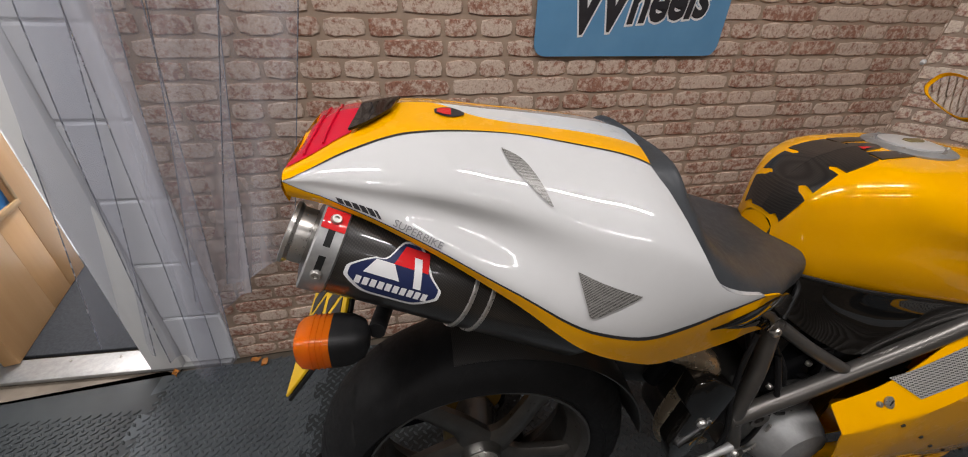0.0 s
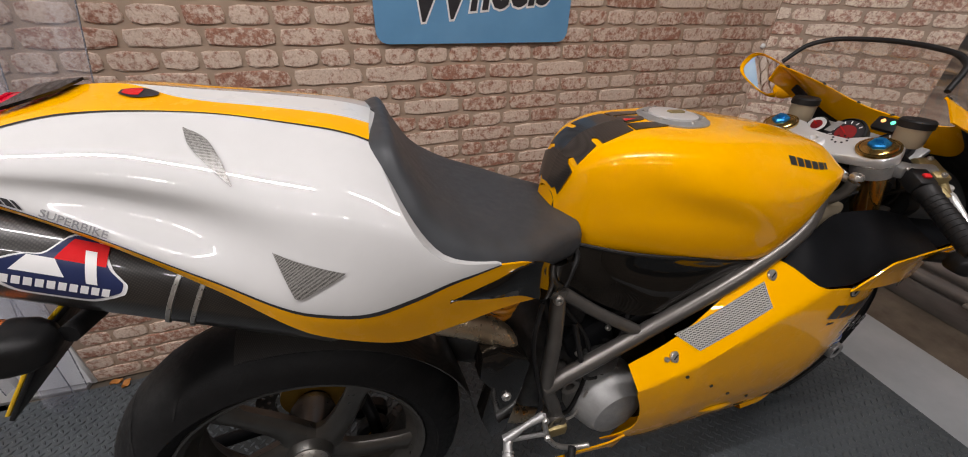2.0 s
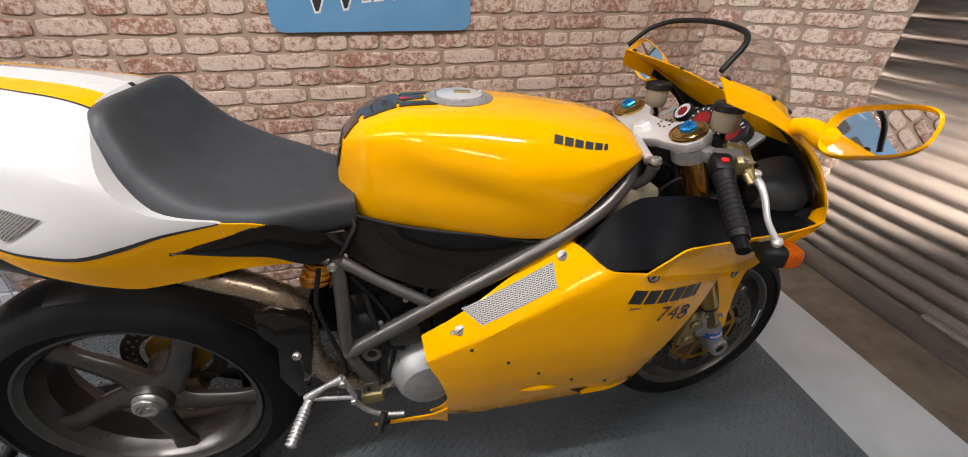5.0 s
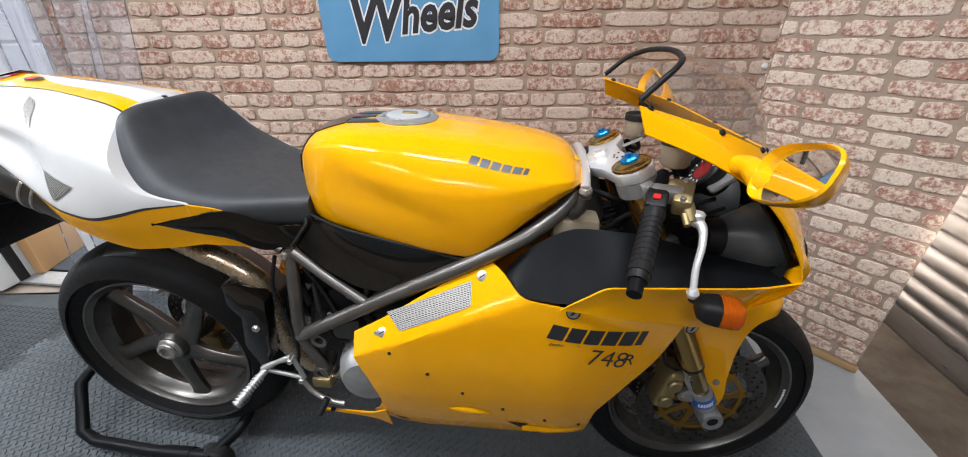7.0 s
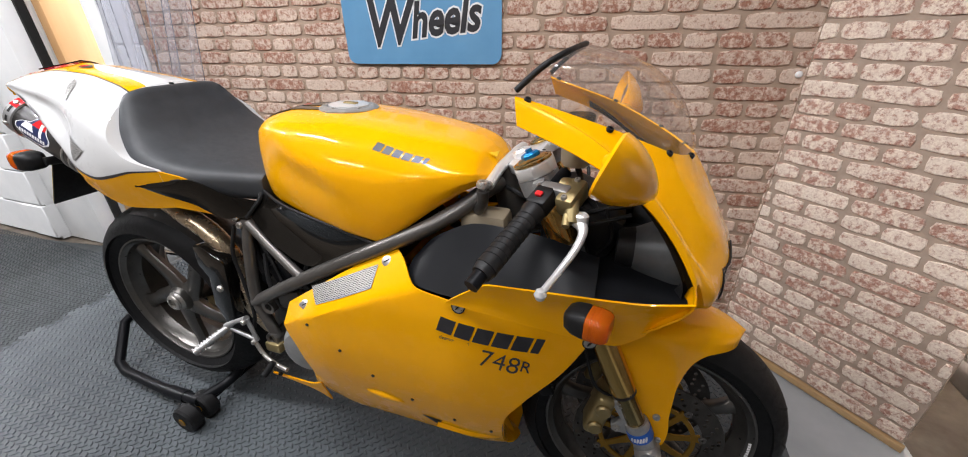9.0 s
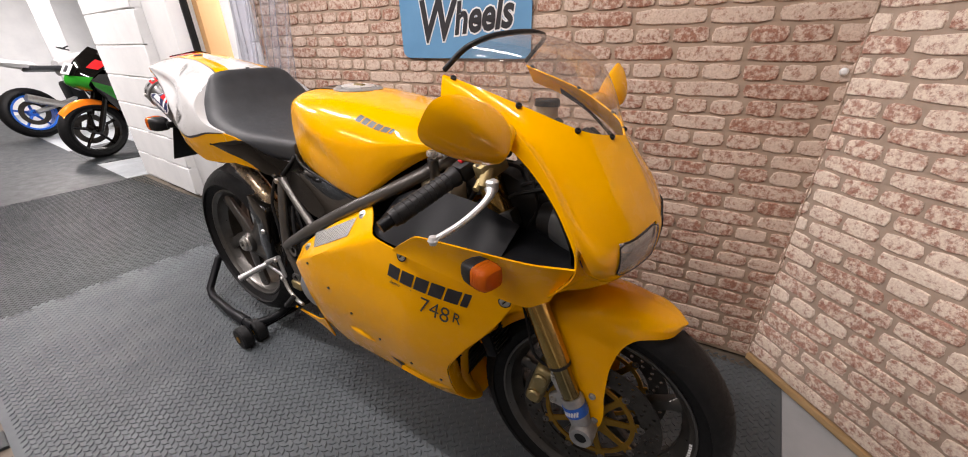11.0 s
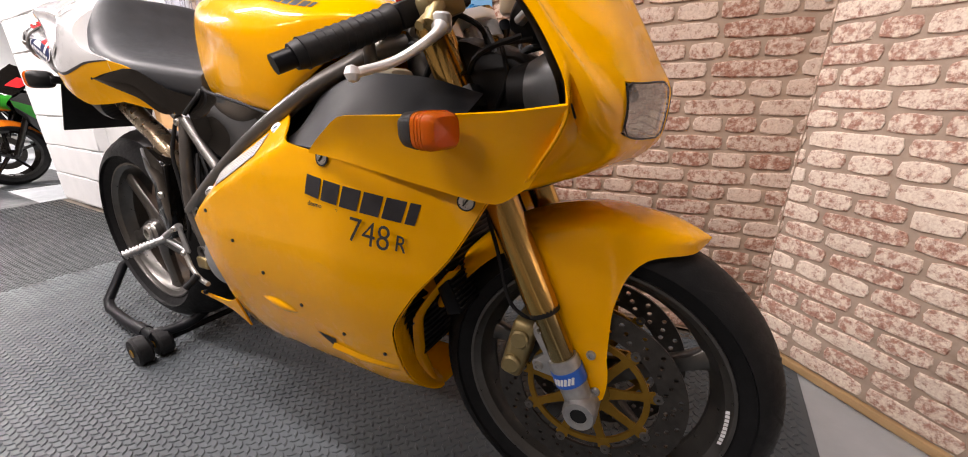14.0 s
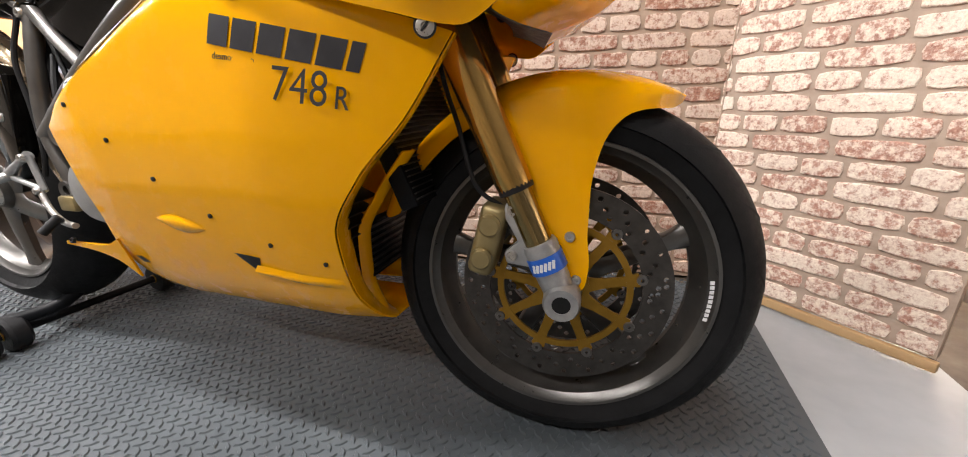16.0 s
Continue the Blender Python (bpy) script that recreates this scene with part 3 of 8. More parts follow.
# the shutter: curved interlocking slats
shutter = structure(thing("roller_shutter", (2.50, 0, 0)), "closed grimy steel roller shutter with ribbed slats", "roller shutter")
bow = [(0.0, 0.0), (-0.010, 0.010), (-0.016, 0.024), (-0.014, 0.040), (-0.004, 0.052), (0.006, 0.058), (0.006, 0.066), (0.0, 0.070)]
slat_v = [(x, y, z) for y in (-3.4, 0.92) for x, z in bow]
slat_f = [(k, k + 1, len(bow) + k + 1, len(bow) + k) for k in range(len(bow) - 1)]
slat_me = bpy.data.meshes.new("slat")
slat_me.from_pydata(slat_v, [], slat_f)
slat_me.materials.append(SHUTTER)
slat_me.polygons.foreach_set("use_smooth", [True] * len(slat_me.polygons))
for k in range(36):
    s = new("slat", slat_me)
    s.parent, s.location = shutter, (0, 0, 0.09 + 0.070 * k)
box("bottom_rail", (-0.012, -3.4, -0.008), (0.02, 0.92, 0.09), SHUTTER, shutter, "rusty bottom rail", 0.004)
box("latch_bar", (-0.035, -0.12, 0.10), (-0.012, 0.06, 0.118), STEEL, shutter, "steel latch bar", 0.004)

# white pier between bricks and doorway, doorway, far wall
pier = structure(thing("wall_pier"), "white painted block pier beside the doorway", "wall")
box("joints", (-0.979, 0.598, 0), (-0.803, 0.80, ROOM_H), WHITE_WALL, pier, "painted-over joints")
for row in range(12):
    box("block", (-0.980, 0.590, 0.008 + 0.2195 * row), (-0.802, 0.795, 0.2195 * row + 0.222), WHITE_WALL, pier, "", 0.006, 1)
left_wall = structure(thing("wall_left", (0, 0, 0)), "white painted concrete block wall", "wall")
for row in range(12):
    z = 0.01 + row * 0.218
    shift = -0.22 if row % 2 else 0.0
    x = -3.08 + shift
    while x < -1.98:
        a, b = max(x, -3.08), min(x + 0.44, -1.98)
        if b - a > 0.03:
            o = box("block", (a + 0.003, 0.455 - 0.02 * (a + 3.08), z + 0.003), (b - 0.003, 0.62, z + 0.215), WHITE_WALL, left_wall, "", 0.006, 1)
        x += 0.44
box("joints", (-3.075, 0.462, 0), (-1.985, 0.615, ROOM_H), WHITE_WALL, left_wall, "painted-over joints")
structure(box("wall_over_door", (-1.98, 0.60, 2.12), (-0.985, 0.76, ROOM_H), WHITE_WALL), "white wall above the doorway", "wall")
structure(box("wall_hall", (-3.0, 2.6, 0), (0.2, 2.72, ROOM_H), WHITE_WALL), "white wall of the hall beyond the doorway", "wall")
structure(box("floor_hall", (-3.0, 0.72, -0.1), (0.0, 2.6, -0.004), FLOOR_PAINT), "pale hall floor", "floor")
jamb = structure(thing("door_frame"), "white painted door frame with a dark rebate", "door frame")
box("jamb", (-1.98, 0.50, 0), (-1.60, 0.74, 2.12), WHITE_TRIM, jamb, "", 0.006)
box("rebate", (-1.60, 0.58, 0), (-1.585, 0.62, 2.10), BLACK_PLASTIC, jamb, "dark rubber seal")
box("jamb", (-1.085, 0.575, 0), (-0.982, 0.74, 2.12), WHITE_TRIM, jamb, "", 0.006)
box("head", (-1.67, 0.57, 2.06), (-1.085, 0.74, 2.12), WHITE_TRIM, jamb, "", 0.006)
sill = structure(thing("door_sill"), "worn pale metal door threshold", "threshold")
box("plate", (-1.86, 0.575, -0.008), (-0.82, 0.675, 0.008), ALLOY, sill, "", 0.003)
for k in range(6):
    bolt(sill, (-1.7 + 0.16 * k, 0.65, 0.008), (0, 0, 1), 0.005, 0.002)
tagged(box("door_mat", (-1.84, 0.69, -0.004), (-0.98, 1.35, 0.010), CARPET, None, "", 0.003), "black ribbed entrance mat inside the doorway", "door mat")

door = structure(thing("door_1"), "light oak door standing open, with a slim glazed panel", "door")
door.matrix_world = Matrix.Translation((-1.54, 0.655, 0.012)) @ Matrix.Rotation(radians(106), 4, "Z")
box("stile", (0.0, 0.0, 0), (0.30, 0.044, 2.03), WOOD, door, "", 0.003)
box("stile", (0.46, 0.0, 0), (0.62, 0.044, 2.03), WOOD, door, "", 0.003)
box("rail", (0.3005, 0.001, 0), (0.4595, 0.043, 0.42), WOOD, door, "", 0.002)
box("rail", (0.3005, 0.001, 1.80), (0.4595, 0.043, 2.03), WOOD, door, "", 0.002)
box("pane", (0.30, 0.016, 0.42), (0.46, 0.026, 1.80), BLUE_FILM, door, "blue film on the glass")
for lo, hi in (((0.285, -0.008, 0.405), (0.475, -0.001, 0.43)), ((0.285, -0.008, 0.43), (0.302, -0.001, 1.80)), ((0.458, -0.008, 0.43), (0.475, -0.001, 1.80))):
    box("glazing_bead", lo, hi, BEAD, door, "", 0.003)

# strip curtain of clear plastic, gathered to one side
curtain = tagged(thing("strip_curtain"), "clear plastic strip curtain hanging in folds beside the doorway", "curtain")
STRIPS = [(-0.93, -1.09, 0.565, 0.16, 0.15), (-0.80, -0.90, 0.545, 0.025, 0.16), (-0.70, -0.82, 0.525, 0.05, 0.15), (-0.585, -0.745, 0.545, 0.32, 0.17), (-0.43, -0.60, 0.520, 0.44, 0.17)]
for k, (mid_x, low_x, sy, low, wide) in enumerate(STRIPS):

    def strip(u, v, mid_x=mid_x, low_x=low_x, sy=sy, low=low, wide=wide, k=k):
        edge = low + 0.05 * math.sin(5 * v + k)
        z = 2.1 + (edge - 2.1) * u
        x = mid_x + (low_x - mid_x) * (1.15 - z) / (1.15 - low)
        x += (v - 0.5) * wide * (1 + 0.15 * math.sin(3 * u + k)) + 0.018 * math.sin(2.5 * u + 1.7 * k)
        y = sy + 0.020 * math.sin(7 * v + 2.2 * k + 4 * u) * (0.4 + u) - 0.02 * u * (k == 2)
        return (x, y, z)
    hung = sheet("strip", strip, 30, 14, PVC, curtain)
    for v in (0.0, 1.0):
        tube("strip_edge", [strip(q / 24, v) for q in range(25)], 0.0016, PVC_EDGE, hung, "", 5)
box("rail", (-1.10, 0.53, 2.09), (-0.12, 0.585, 2.13), ALLOY, curtain, "alloy hanging rail", 0.003)

# the sign
sign = tagged(thing("wall_sign"), "pale blue metal sign with rounded corners and dark script lettering", "sign")
sign.matrix_world = wall_m @ pose(1.035, -0.012, 1.030)


def round_rect(w, h, r, n=6):
    pts = []
    for cx, cz, a0 in ((w - r, r, -90), (w - r, h - r, 0), (r, h - r, 90), (r, r, 180)):
        pts += [(cx + r * math.cos(radians(a0 + 90 * k / n)), cz + r * math.sin(radians(a0 + 90 * k / n))) for k in range(n + 1)]
    return pts


plate("board", round_rect(0.60, 0.42, 0.034), -0.003, 0.0, SIGN_BLUE, sign)
lay = lambda x, z, y=-0.0036: pose(x, y, z, 90, 0, 0) @ Matrix.Rotation(radians(5), 4, "Z")
for txt, lx, lz, size, wide in (("W", 0.085, 0.058, 0.215, 0.82), ("heels", 0.268, 0.088, 0.156, 0.80)):
    words("lettering_edge", txt, size, lay(lx, lz), WHITE_INK, sign, "cream outline of the lettering", 0.32, 0.0105, 0.0003, wide)
    words("lettering", txt, size, lay(lx, lz, -0.0046), INK, sign, "dark script lettering", 0.32, 0.0045, 0.0003, wide)
for k in range(3):
    plate("lettering_bar", round_rect(0.11, 0.10, 0.012), -0.0038, -0.0032, INK, sign, "", 0, pose(0.08 + 0.14 * k, 0, 0.25))
for x in (0.02, 0.58):
    bolt(sign, (x, -0.003, 0.38), (0, -1, 0), 0.004, 0.002)

# light fittings under the ceiling
for tx, ty, watts in TUBES:
    fit = tagged(thing("ceiling_light", (tx, ty, 0)), "white batten with a long fluorescent tube", "ceiling light", "ceiling lights")
    box("batten", (-0.62, -0.035, 2.53), (0.62, 0.035, ROOM_H), WHITE_TRIM, fit, "", 0.004)
    for e in (-1, 1):
        box("end_cap", (e * 0.62 - 0.012, -0.02, 2.505), (e * 0.62 + 0.012, 0.02, 2.53), WHITE_TRIM, fit, "", 0.003)
lamp_stand = tagged(thing("work_light", (2.33, -0.62, -0.008)), "small work light on a thin stand by the shutter", "work light")
tube("stand", [(0, 0, 0), (0, 0, 0.70)], 0.009, BLACK_PLASTIC, lamp_stand)
turned("foot", [(0.10, 0.0), (0.10, 0.008), (0.02, 0.018), (0.001, 0.018)], BLACK_PLASTIC, lamp_stand, "", 20, "z")
part("head", rounded_box((0.12, 0.05, 0.09), 0.006, pose(0, 0.0, 0.735)), BLACK_PLASTIC, lamp_stand)
structure(box("wall_store_side", (-3.12, 0.62, 0), (-3.0, 3.4, ROOM_H), WHITE_WALL), "white wall beside the store", "wall")

# dry leaves blown to the wall's foot
for x, y, a in ((-0.735, 0.575, 20), (-0.99, 0.548, 120), (-0.70, 0.56, 250)):
    leaf = tagged(thing("dry_leaf", (x, y, 0.002)), "small curled orange-brown leaf on the matting", "leaf", "dry leaves")
    leaf.rotation_euler = (0, 0, radians(a))
    sheet("blade", lambda u, v: ((u - 0.5) * 0.035, (v - 0.5) * 0.024 * math.sin(math.pi * min(max(u, 0.03), 0.97)), 0.003 + 0.02 * (v - 0.5) ** 2 * 4 * 0.4 + 0.004 * math.sin(7 * u)), 8, 5, LEAF, leaf)


# ---- the motorcycle: x forward from the rear axle, y to its left, z up ----
bike = tagged(thing("motorcycle"), "yellow and white sports motorcycle held upright on a rear paddock stand", "motorcycle")
bike.matrix_world = pose(0, -0.003, 0, 0, 0, 1.2)
REAR_Z, FRONT_X, FRONT_Z = 0.374, 1.406, 0.298
RAKE = radians(24.1)
fork_up = Vector((-math.sin(RAKE), 0, math.cos(RAKE)))
pivot = Vector((FRONT_X - 0.03, 0, FRONT_Z))
STEER = Matrix.Translation(pivot) @ Matrix.Rotation(radians(4.6), 4, fork_up) @ Matrix.Translation(-pivot)
on_fork = lambda y, d, fwd=0.0: Vector((FRONT_X, y, FRONT_Z)) + fork_up * d + Vector((math.cos(RAKE), 0, math.sin(RAKE))) * fwd


def arc_pts(r, n, a0=0.0, a1=2 * math.pi, end=False):
    return [(r * math.cos(a), r * math.sin(a)) for a in np.linspace(a0, a1, n, endpoint=end)]


def tyre_profile(R, w, rim):
    h = w / 2
    out = [(rim - 0.004, -h * 0.62), (rim + 0.010, -h * 0.74), (rim + 0.034, -h * 0.90)]
    for k in range(13):
        a = math.pi * (k / 12 - 0.5) * 0.92
        out.append((R - (1 - math.cos(a)) * h * 0.80, h * 1.0 * math.sin(a) / math.sin(math.pi * 0.46)))
    out += [(rim + 0.034, h * 0.90), (rim + 0.010, h * 0.74), (rim - 0.004, h * 0.62), (rim - 0.006, 0)]
    return out


def tread_grooves(parent, R, w, n):
    """Swept rain grooves as flat strips lying on the crown, the dark of their depth put into the colour."""
    V, F = [], []
    h = w / 2
    for k in range(n):
        for side in (-1, 1):
            base = 2 * math.pi * (k + (0.5 if side > 0 else 0)) / n
            b = len(V)
            for s in np.linspace(0, 1, 7):
                a = math.pi * 0.46 * (0.10 + 0.72 * s)
                y = side * h * math.sin(a) / math.sin(math.pi * 0.46)
                r = R - (1 - math.cos(a)) * h * 0.80 + 0.0007
                ang = base + 0.20 * s ** 1.5
                wd = 0.0042 * (1 - 0.5 * abs(2 * s - 1)) / r
                V += [(r * math.cos(ang - wd), y, r * math.sin(ang - wd)), (r * math.cos(ang + wd), y, r * math.sin(ang + wd))]
            F += [(b + 2 * q, b + 2 * q + 1, b + 2 * q + 3, b + 2 * q + 2) for q in range(6)]
    return tagged(make("groove", V, F, GROOVE, parent, "black rain grooves in the tread"), kind="stuff")


GROOVE = surface("groove_black", (0.002, 0.002, 0.002), (0.004, 0.004, 0.004), (0.8, 0.9), 0, 30)


def spoke(parent, r0, r1, a, y, w0, w1, t, bend, name="spoke"):
    """One cast spoke, bowed, with a ridged rounded section."""
    loop = [(-1, -0.35), (-0.75, -0.9), (0, -1.0), (0.75, -0.9), (1, -0.35), (0.8, 0.9), (0, 1.0), (-0.8, 0.9)]
    V = []
    for s in np.linspace(0, 1, 12):
        r, ang = r0 + (r1 - r0) * s, a + bend * math.sin(s * math.pi * 0.5)
        flare = 1 + 0.7 * max(0, s - 0.8) / 0.2 + 0.4 * max(0, 0.2 - s) / 0.2
        w = (w0 + (w1 - w0) * s) * flare / 2
        for p, q in loop:
            V.append((r * math.cos(ang) - p * w * math.sin(ang), y + q * t / 2 * (1 - 0.25 * s), r * math.sin(ang) + p * w * math.cos(ang)))
    F = grid_faces(12, 8, True) + [tuple(range(8)), tuple(range(88, 96))]
    return make(name, V, F, WHEEL, parent, "", True, 50)


def wheel(name, R, w, rim_w, spoke_y, bend, a0, label, w0=0.05, w1=0.030, hub_r=0.05, hub_w=0.12):
    rim_r = 0.2165
    h = rim_w / 2
    prof = [(rim_r + 0.010, -h), (rim_r + 0.011, -h + 0.005), (rim_r + 0.001, -h + 0.009), (rim_r - 0.004, -h + 0.03), (rim_r - 0.014, -h + 0.045), (rim_r - 0.014, h - 0.045),
            (rim_r - 0.004, h - 0.03), (rim_r + 0.001, h - 0.009), (rim_r + 0.011, h - 0.005), (rim_r + 0.010, h), (rim_r + 0.005, h - 0.0005), (rim_r + 0.001, h - 0.006), (rim_r - 0.006, h - 0.012), (rim_r - 0.010, h - 0.026),
            (rim_r - 0.024, h - 0.044), (rim_r - 0.024, -h + 0.044), (rim_r - 0.010, -h + 0.026), (rim_r - 0.006, -h + 0.012), (rim_r + 0.001, -h + 0.006), (rim_r + 0.005, -h + 0.0005)]
    rim = turned(name, prof, WHEEL, bike, label, 72, "y", None, True, 30)
    tyre = turned("tyre", tyre_profile(R, w, rim_r), RUBBER, rim, "black rubber tyre", 96, "y", None, True, 50)
    tread_grooves(tyre, R, w, 16)
    turned("hub", [(0.022, -hub_w / 2), (hub_r * 0.8, -hub_w / 2), (hub_r, -hub_w / 2 + 0.02), (hub_r * 0.8, 0), (hub_r, hub_w / 2 - 0.02), (hub_r * 0.8, hub_w / 2), (0.022, hub_w / 2)], WHEEL, rim, "", 36, "y", None, True)
    for k in range(5):
        spoke(rim, hub_r * 0.75, rim_r - 0.012, a0 + 2 * math.pi * k / 5, spoke_y, w0, w1, 0.030, bend)
    return rim


def brake_disc(parent, y, r0, r1, holes, name="brake_disc", mat=None):
    bm = bmesh.new()
    es = []
    for r, n, c in [(r1, 64, (0, 0)), (r0, 48, (0, 0))] + [(0.0042, 8, p) for p in holes]:
        ring = [bm.verts.new((c[0] + x, y, c[1] + z)) for x, z in arc_pts(r, n)]
        es += [bm.edges.new((a, b)) for a, b in zip(ring, ring[1:] + ring[:1])]
    bmesh.ops.triangle_fill(bm, edges=es, use_beauty=True)
    ext = bmesh.ops.extrude_face_region(bm, geom=bm.faces[:])
    bmesh.ops.translate(bm, vec=(0, 0.0048, 0), verts=[g for g in ext["geom"] if isinstance(g, bmesh.types.BMVert)])
    return part(name, bm, mat or DISC_STEEL, parent, "drilled steel brake disc", 35)


# rear wheel on its single-sided arm
rear = wheel("rear_wheel", 0.316, 0.184, 0.145, -0.035, 0.38, 0.55, "gunmetal five-spoke cast wheel", 0.060, 0.036, 0.046, 0.13)
rear.location = (-0.004, -0.012, REAR_Z)
turned("axle_nut", [(0.034, -0.064), (0.030, -0.069), (0.026, -0.072), (0.025, -0.080), (0.021, -0.082), (0.016, -0.082), (0.015, -0.066), (0.0005, -0.066)], STEEL, rear, "hollow alloy axle nut", 24)
turned("nut_clip", [(0.025, -0.074), (0.0275, -0.076), (0.025, -0.079)], STEEL, rear, "", 24, "y", None, True)
drill = [(r * math.cos(a), r * math.sin(a)) for r, o in ((0.090, 0), (0.103, 0.13)) for a in np.arange(0, 2 * math.pi, 0.26) + o]
brake_disc(rear, 0.070, 0.078, 0.115, drill)
turned("sprocket_carrier", [(0.03, 0.075), (0.07, 0.080), (0.072, 0.10), (0.03, 0.105)], GOLD, rear, "gold sprocket carrier", 32, "y", None, True)

# swing arm, hugger, chain side
swing = tube("swing_arm", [(0.0, 0.135, REAR_Z), (0.12, 0.14, REAR_Z + 0.02), (0.28, 0.10, REAR_Z + 0.07), (0.40, 0.05, REAR_Z + 0.10)], [0.062, 0.05, 0.055, 0.06], CAST, bike, "cast alloy single-sided swing arm", 16, 20)
turned("hub_carrier", [(0.02, 0.09), (0.075, 0.10), (0.08, 0.13), (0.075, 0.17), (0.02, 0.18)], CAST, swing, "", 32, "y", Matrix.Translation((0, 0, REAR_Z)), True)
box("brake_caliper", (-0.075, 0.045, REAR_Z - 0.15), (0.02, 0.10, REAR_Z - 0.075), GOLD_CAST, swing, "small gold rear caliper", 0.012)
hug = lambda u, v: ((0.328 + 0.006 * math.cos(math.pi * v)) * math.cos(radians(100 - 95 * u)), (v - 0.5) * (0.15 + 0.02 * u), REAR_Z + (0.328 - 0.028 * (2 * v - 1) ** 2) * math.sin(radians(100 - 95 * u)))
sheet("hugger", hug, 18, 9, CARBON, bike, "carbon-look rear wheel hugger", 0.003)

# engine and gearbox
engine = part("engine", rounded_box((0.34, 0.22, 0.20), 0.03, pose(0.60, 0.0, 0.46, 0, 12, 0), None, 3), CAST, bike, "grey cast engine cases")
clutch_m = Matrix.Translation((0.592, 0, 0.436)) @ Matrix.Rotation(radians(4), 4, "Z")
turned("clutch_cover", [(0.083, -0.11), (0.083, -0.135), (0.076, -0.150), (0.066, -0.176), (0.055, -0.190), (0.030, -0.195), (0.0005, -0.196)], COVER_GREY, engine, "smooth grey clutch cover", 40, "y", clutch_m)
for k in range(6):
    a = radians(60 * k + 20)
    bolt(engine, clutch_m @ Vector((0.080 * math.cos(a), -0.137, 0.080 * math.sin(a))), (0, -1, 0), 0.006, 0.005)
turned("sprocket_case", [(0.06, 0.10), (0.06, 0.135), (0.05, 0.145), (0.0005, 0.146)], CAST, engine, "", 30, "y", Matrix.Translation((0.47, 0, 0.44)))
part("rear_cylinder", rounded_box((0.13, 0.17, 0.20), 0.015, pose(0.62, 0, 0.64, 0, -38, 0), None, 2), BLACK_SATIN, engine)
part("front_cylinder", rounded_box((0.22, 0.17, 0.14), 0.015, pose(0.85, 0, 0.47, 0, 8, 0), None, 2), BLACK_SATIN, engine)
turned("belt_cover", [(0.05, -0.09), (0.05, -0.125), (0.04, -0.13), (0.0005, -0.13)], BLACK_PLASTIC, engine, "", 28, "y", Matrix.Translation((0.66, 0, 0.60)))
part("sump", rounded_box((0.40, 0.16, 0.10), 0.02, pose(0.64, 0, 0.335), None, 2), CAST, engine)
turned("oil_filter", [(0.035, -0.09), (0.035, -0.15), (0.03, -0.158), (0.0005, -0.158)], BLACK_PLASTIC, engine, "", 24, "y", Matrix.Translation((0.70, 0, 0.37)))
box("water_pump", (0.53, -0.16, 0.53), (0.60, -0.10, 0.59), CAST, engine, "", 0.012)
part("starter_cover", rounded_box((0.10, 0.05, 0.085), 0.014, pose(0.545, -0.105, 0.605, 0, -25, 0), None, 2), BLACK_SATIN, engine)
part("relay_box", rounded_box((0.07, 0.05, 0.10), 0.008, pose(0.505, -0.09, 0.69, 0, 12, 0), None, 2), BLACK_PLASTIC, engine)
for x, z in ((0.575, 0.635), (0.520, 0.580), (0.560, 0.570)):
    bolt(engine, (x, -0.131, z), (0, -1, 0), 0.006, 0.005)
cables = [
    ([(0.500, -0.13, 0.665), (0.512, -0.15, 0.60), (0.530, -0.155, 0.54), (0.56, -0.15, 0.52)], 0.0055, BLACK_PLASTIC),
    ([(0.43, -0.13, 0.73), (0.415, -0.145, 0.66), (0.425, -0.15, 0.58), (0.44, -0.16, 0.50), (0.43, -0.165, 0.45)], 0.0045, BLACK_PLASTIC),
    ([(0.62, -0.12, 0.66), (0.60, -0.145, 0.61), (0.575, -0.15, 0.575), (0.57, -0.15, 0.53)], 0.0065, BLACK_PLASTIC),
    ([(0.48, -0.12, 0.70), (0.53, -0.135, 0.62), (0.545, -0.14, 0.54), (0.52, -0.15, 0.44), (0.50, -0.14, 0.40)], 0.0045, BLACK_PLASTIC),
    ([(0.47, -0.10, 0.72), (0.56, -0.125, 0.67), (0.64, -0.12, 0.66), (0.72, -0.10, 0.60)], 0.006, BLACK_PLASTIC),
    ([(0.50, -0.10, 0.64), (0.60, -0.13, 0.585), (0.62, -0.135, 0.55)], 0.009, BLACK_PLASTIC),
    ([(0.545, -0.155, 0.49), (0.528, -0.16, 0.43), (0.50, -0.155, 0.405), (0.47, -0.15, 0.41)], 0.003, STEEL),
    ([(0.44, -0.09, 0.74), (0.46, -0.12, 0.66), (0.47, -0.12, 0.60)], 0.010, BLACK_PLASTIC)]
for pts, r, mt in cables:
    tube("hose", pts, r, mt, engine, "", 8, 22)

# shock absorber with its spring
shock = tube("shock_absorber", [(0.43, -0.03, 0.72), (0.36, -0.03, 0.50)], 0.018, BLACK_SATIN, bike, "black damper body")
coil = [(0.432 - 0.045 * s + 0.030 * math.cos(2 * math.pi * 6 * s), -0.02 + 0.030 * math.sin(2 * math.pi * 6 * s), 0.715 - 0.09 * s) for s in np.linspace(0, 1, 90)]
tube("spring", coil, 0.0062, SPRING, shock, "orange coil spring", 8)

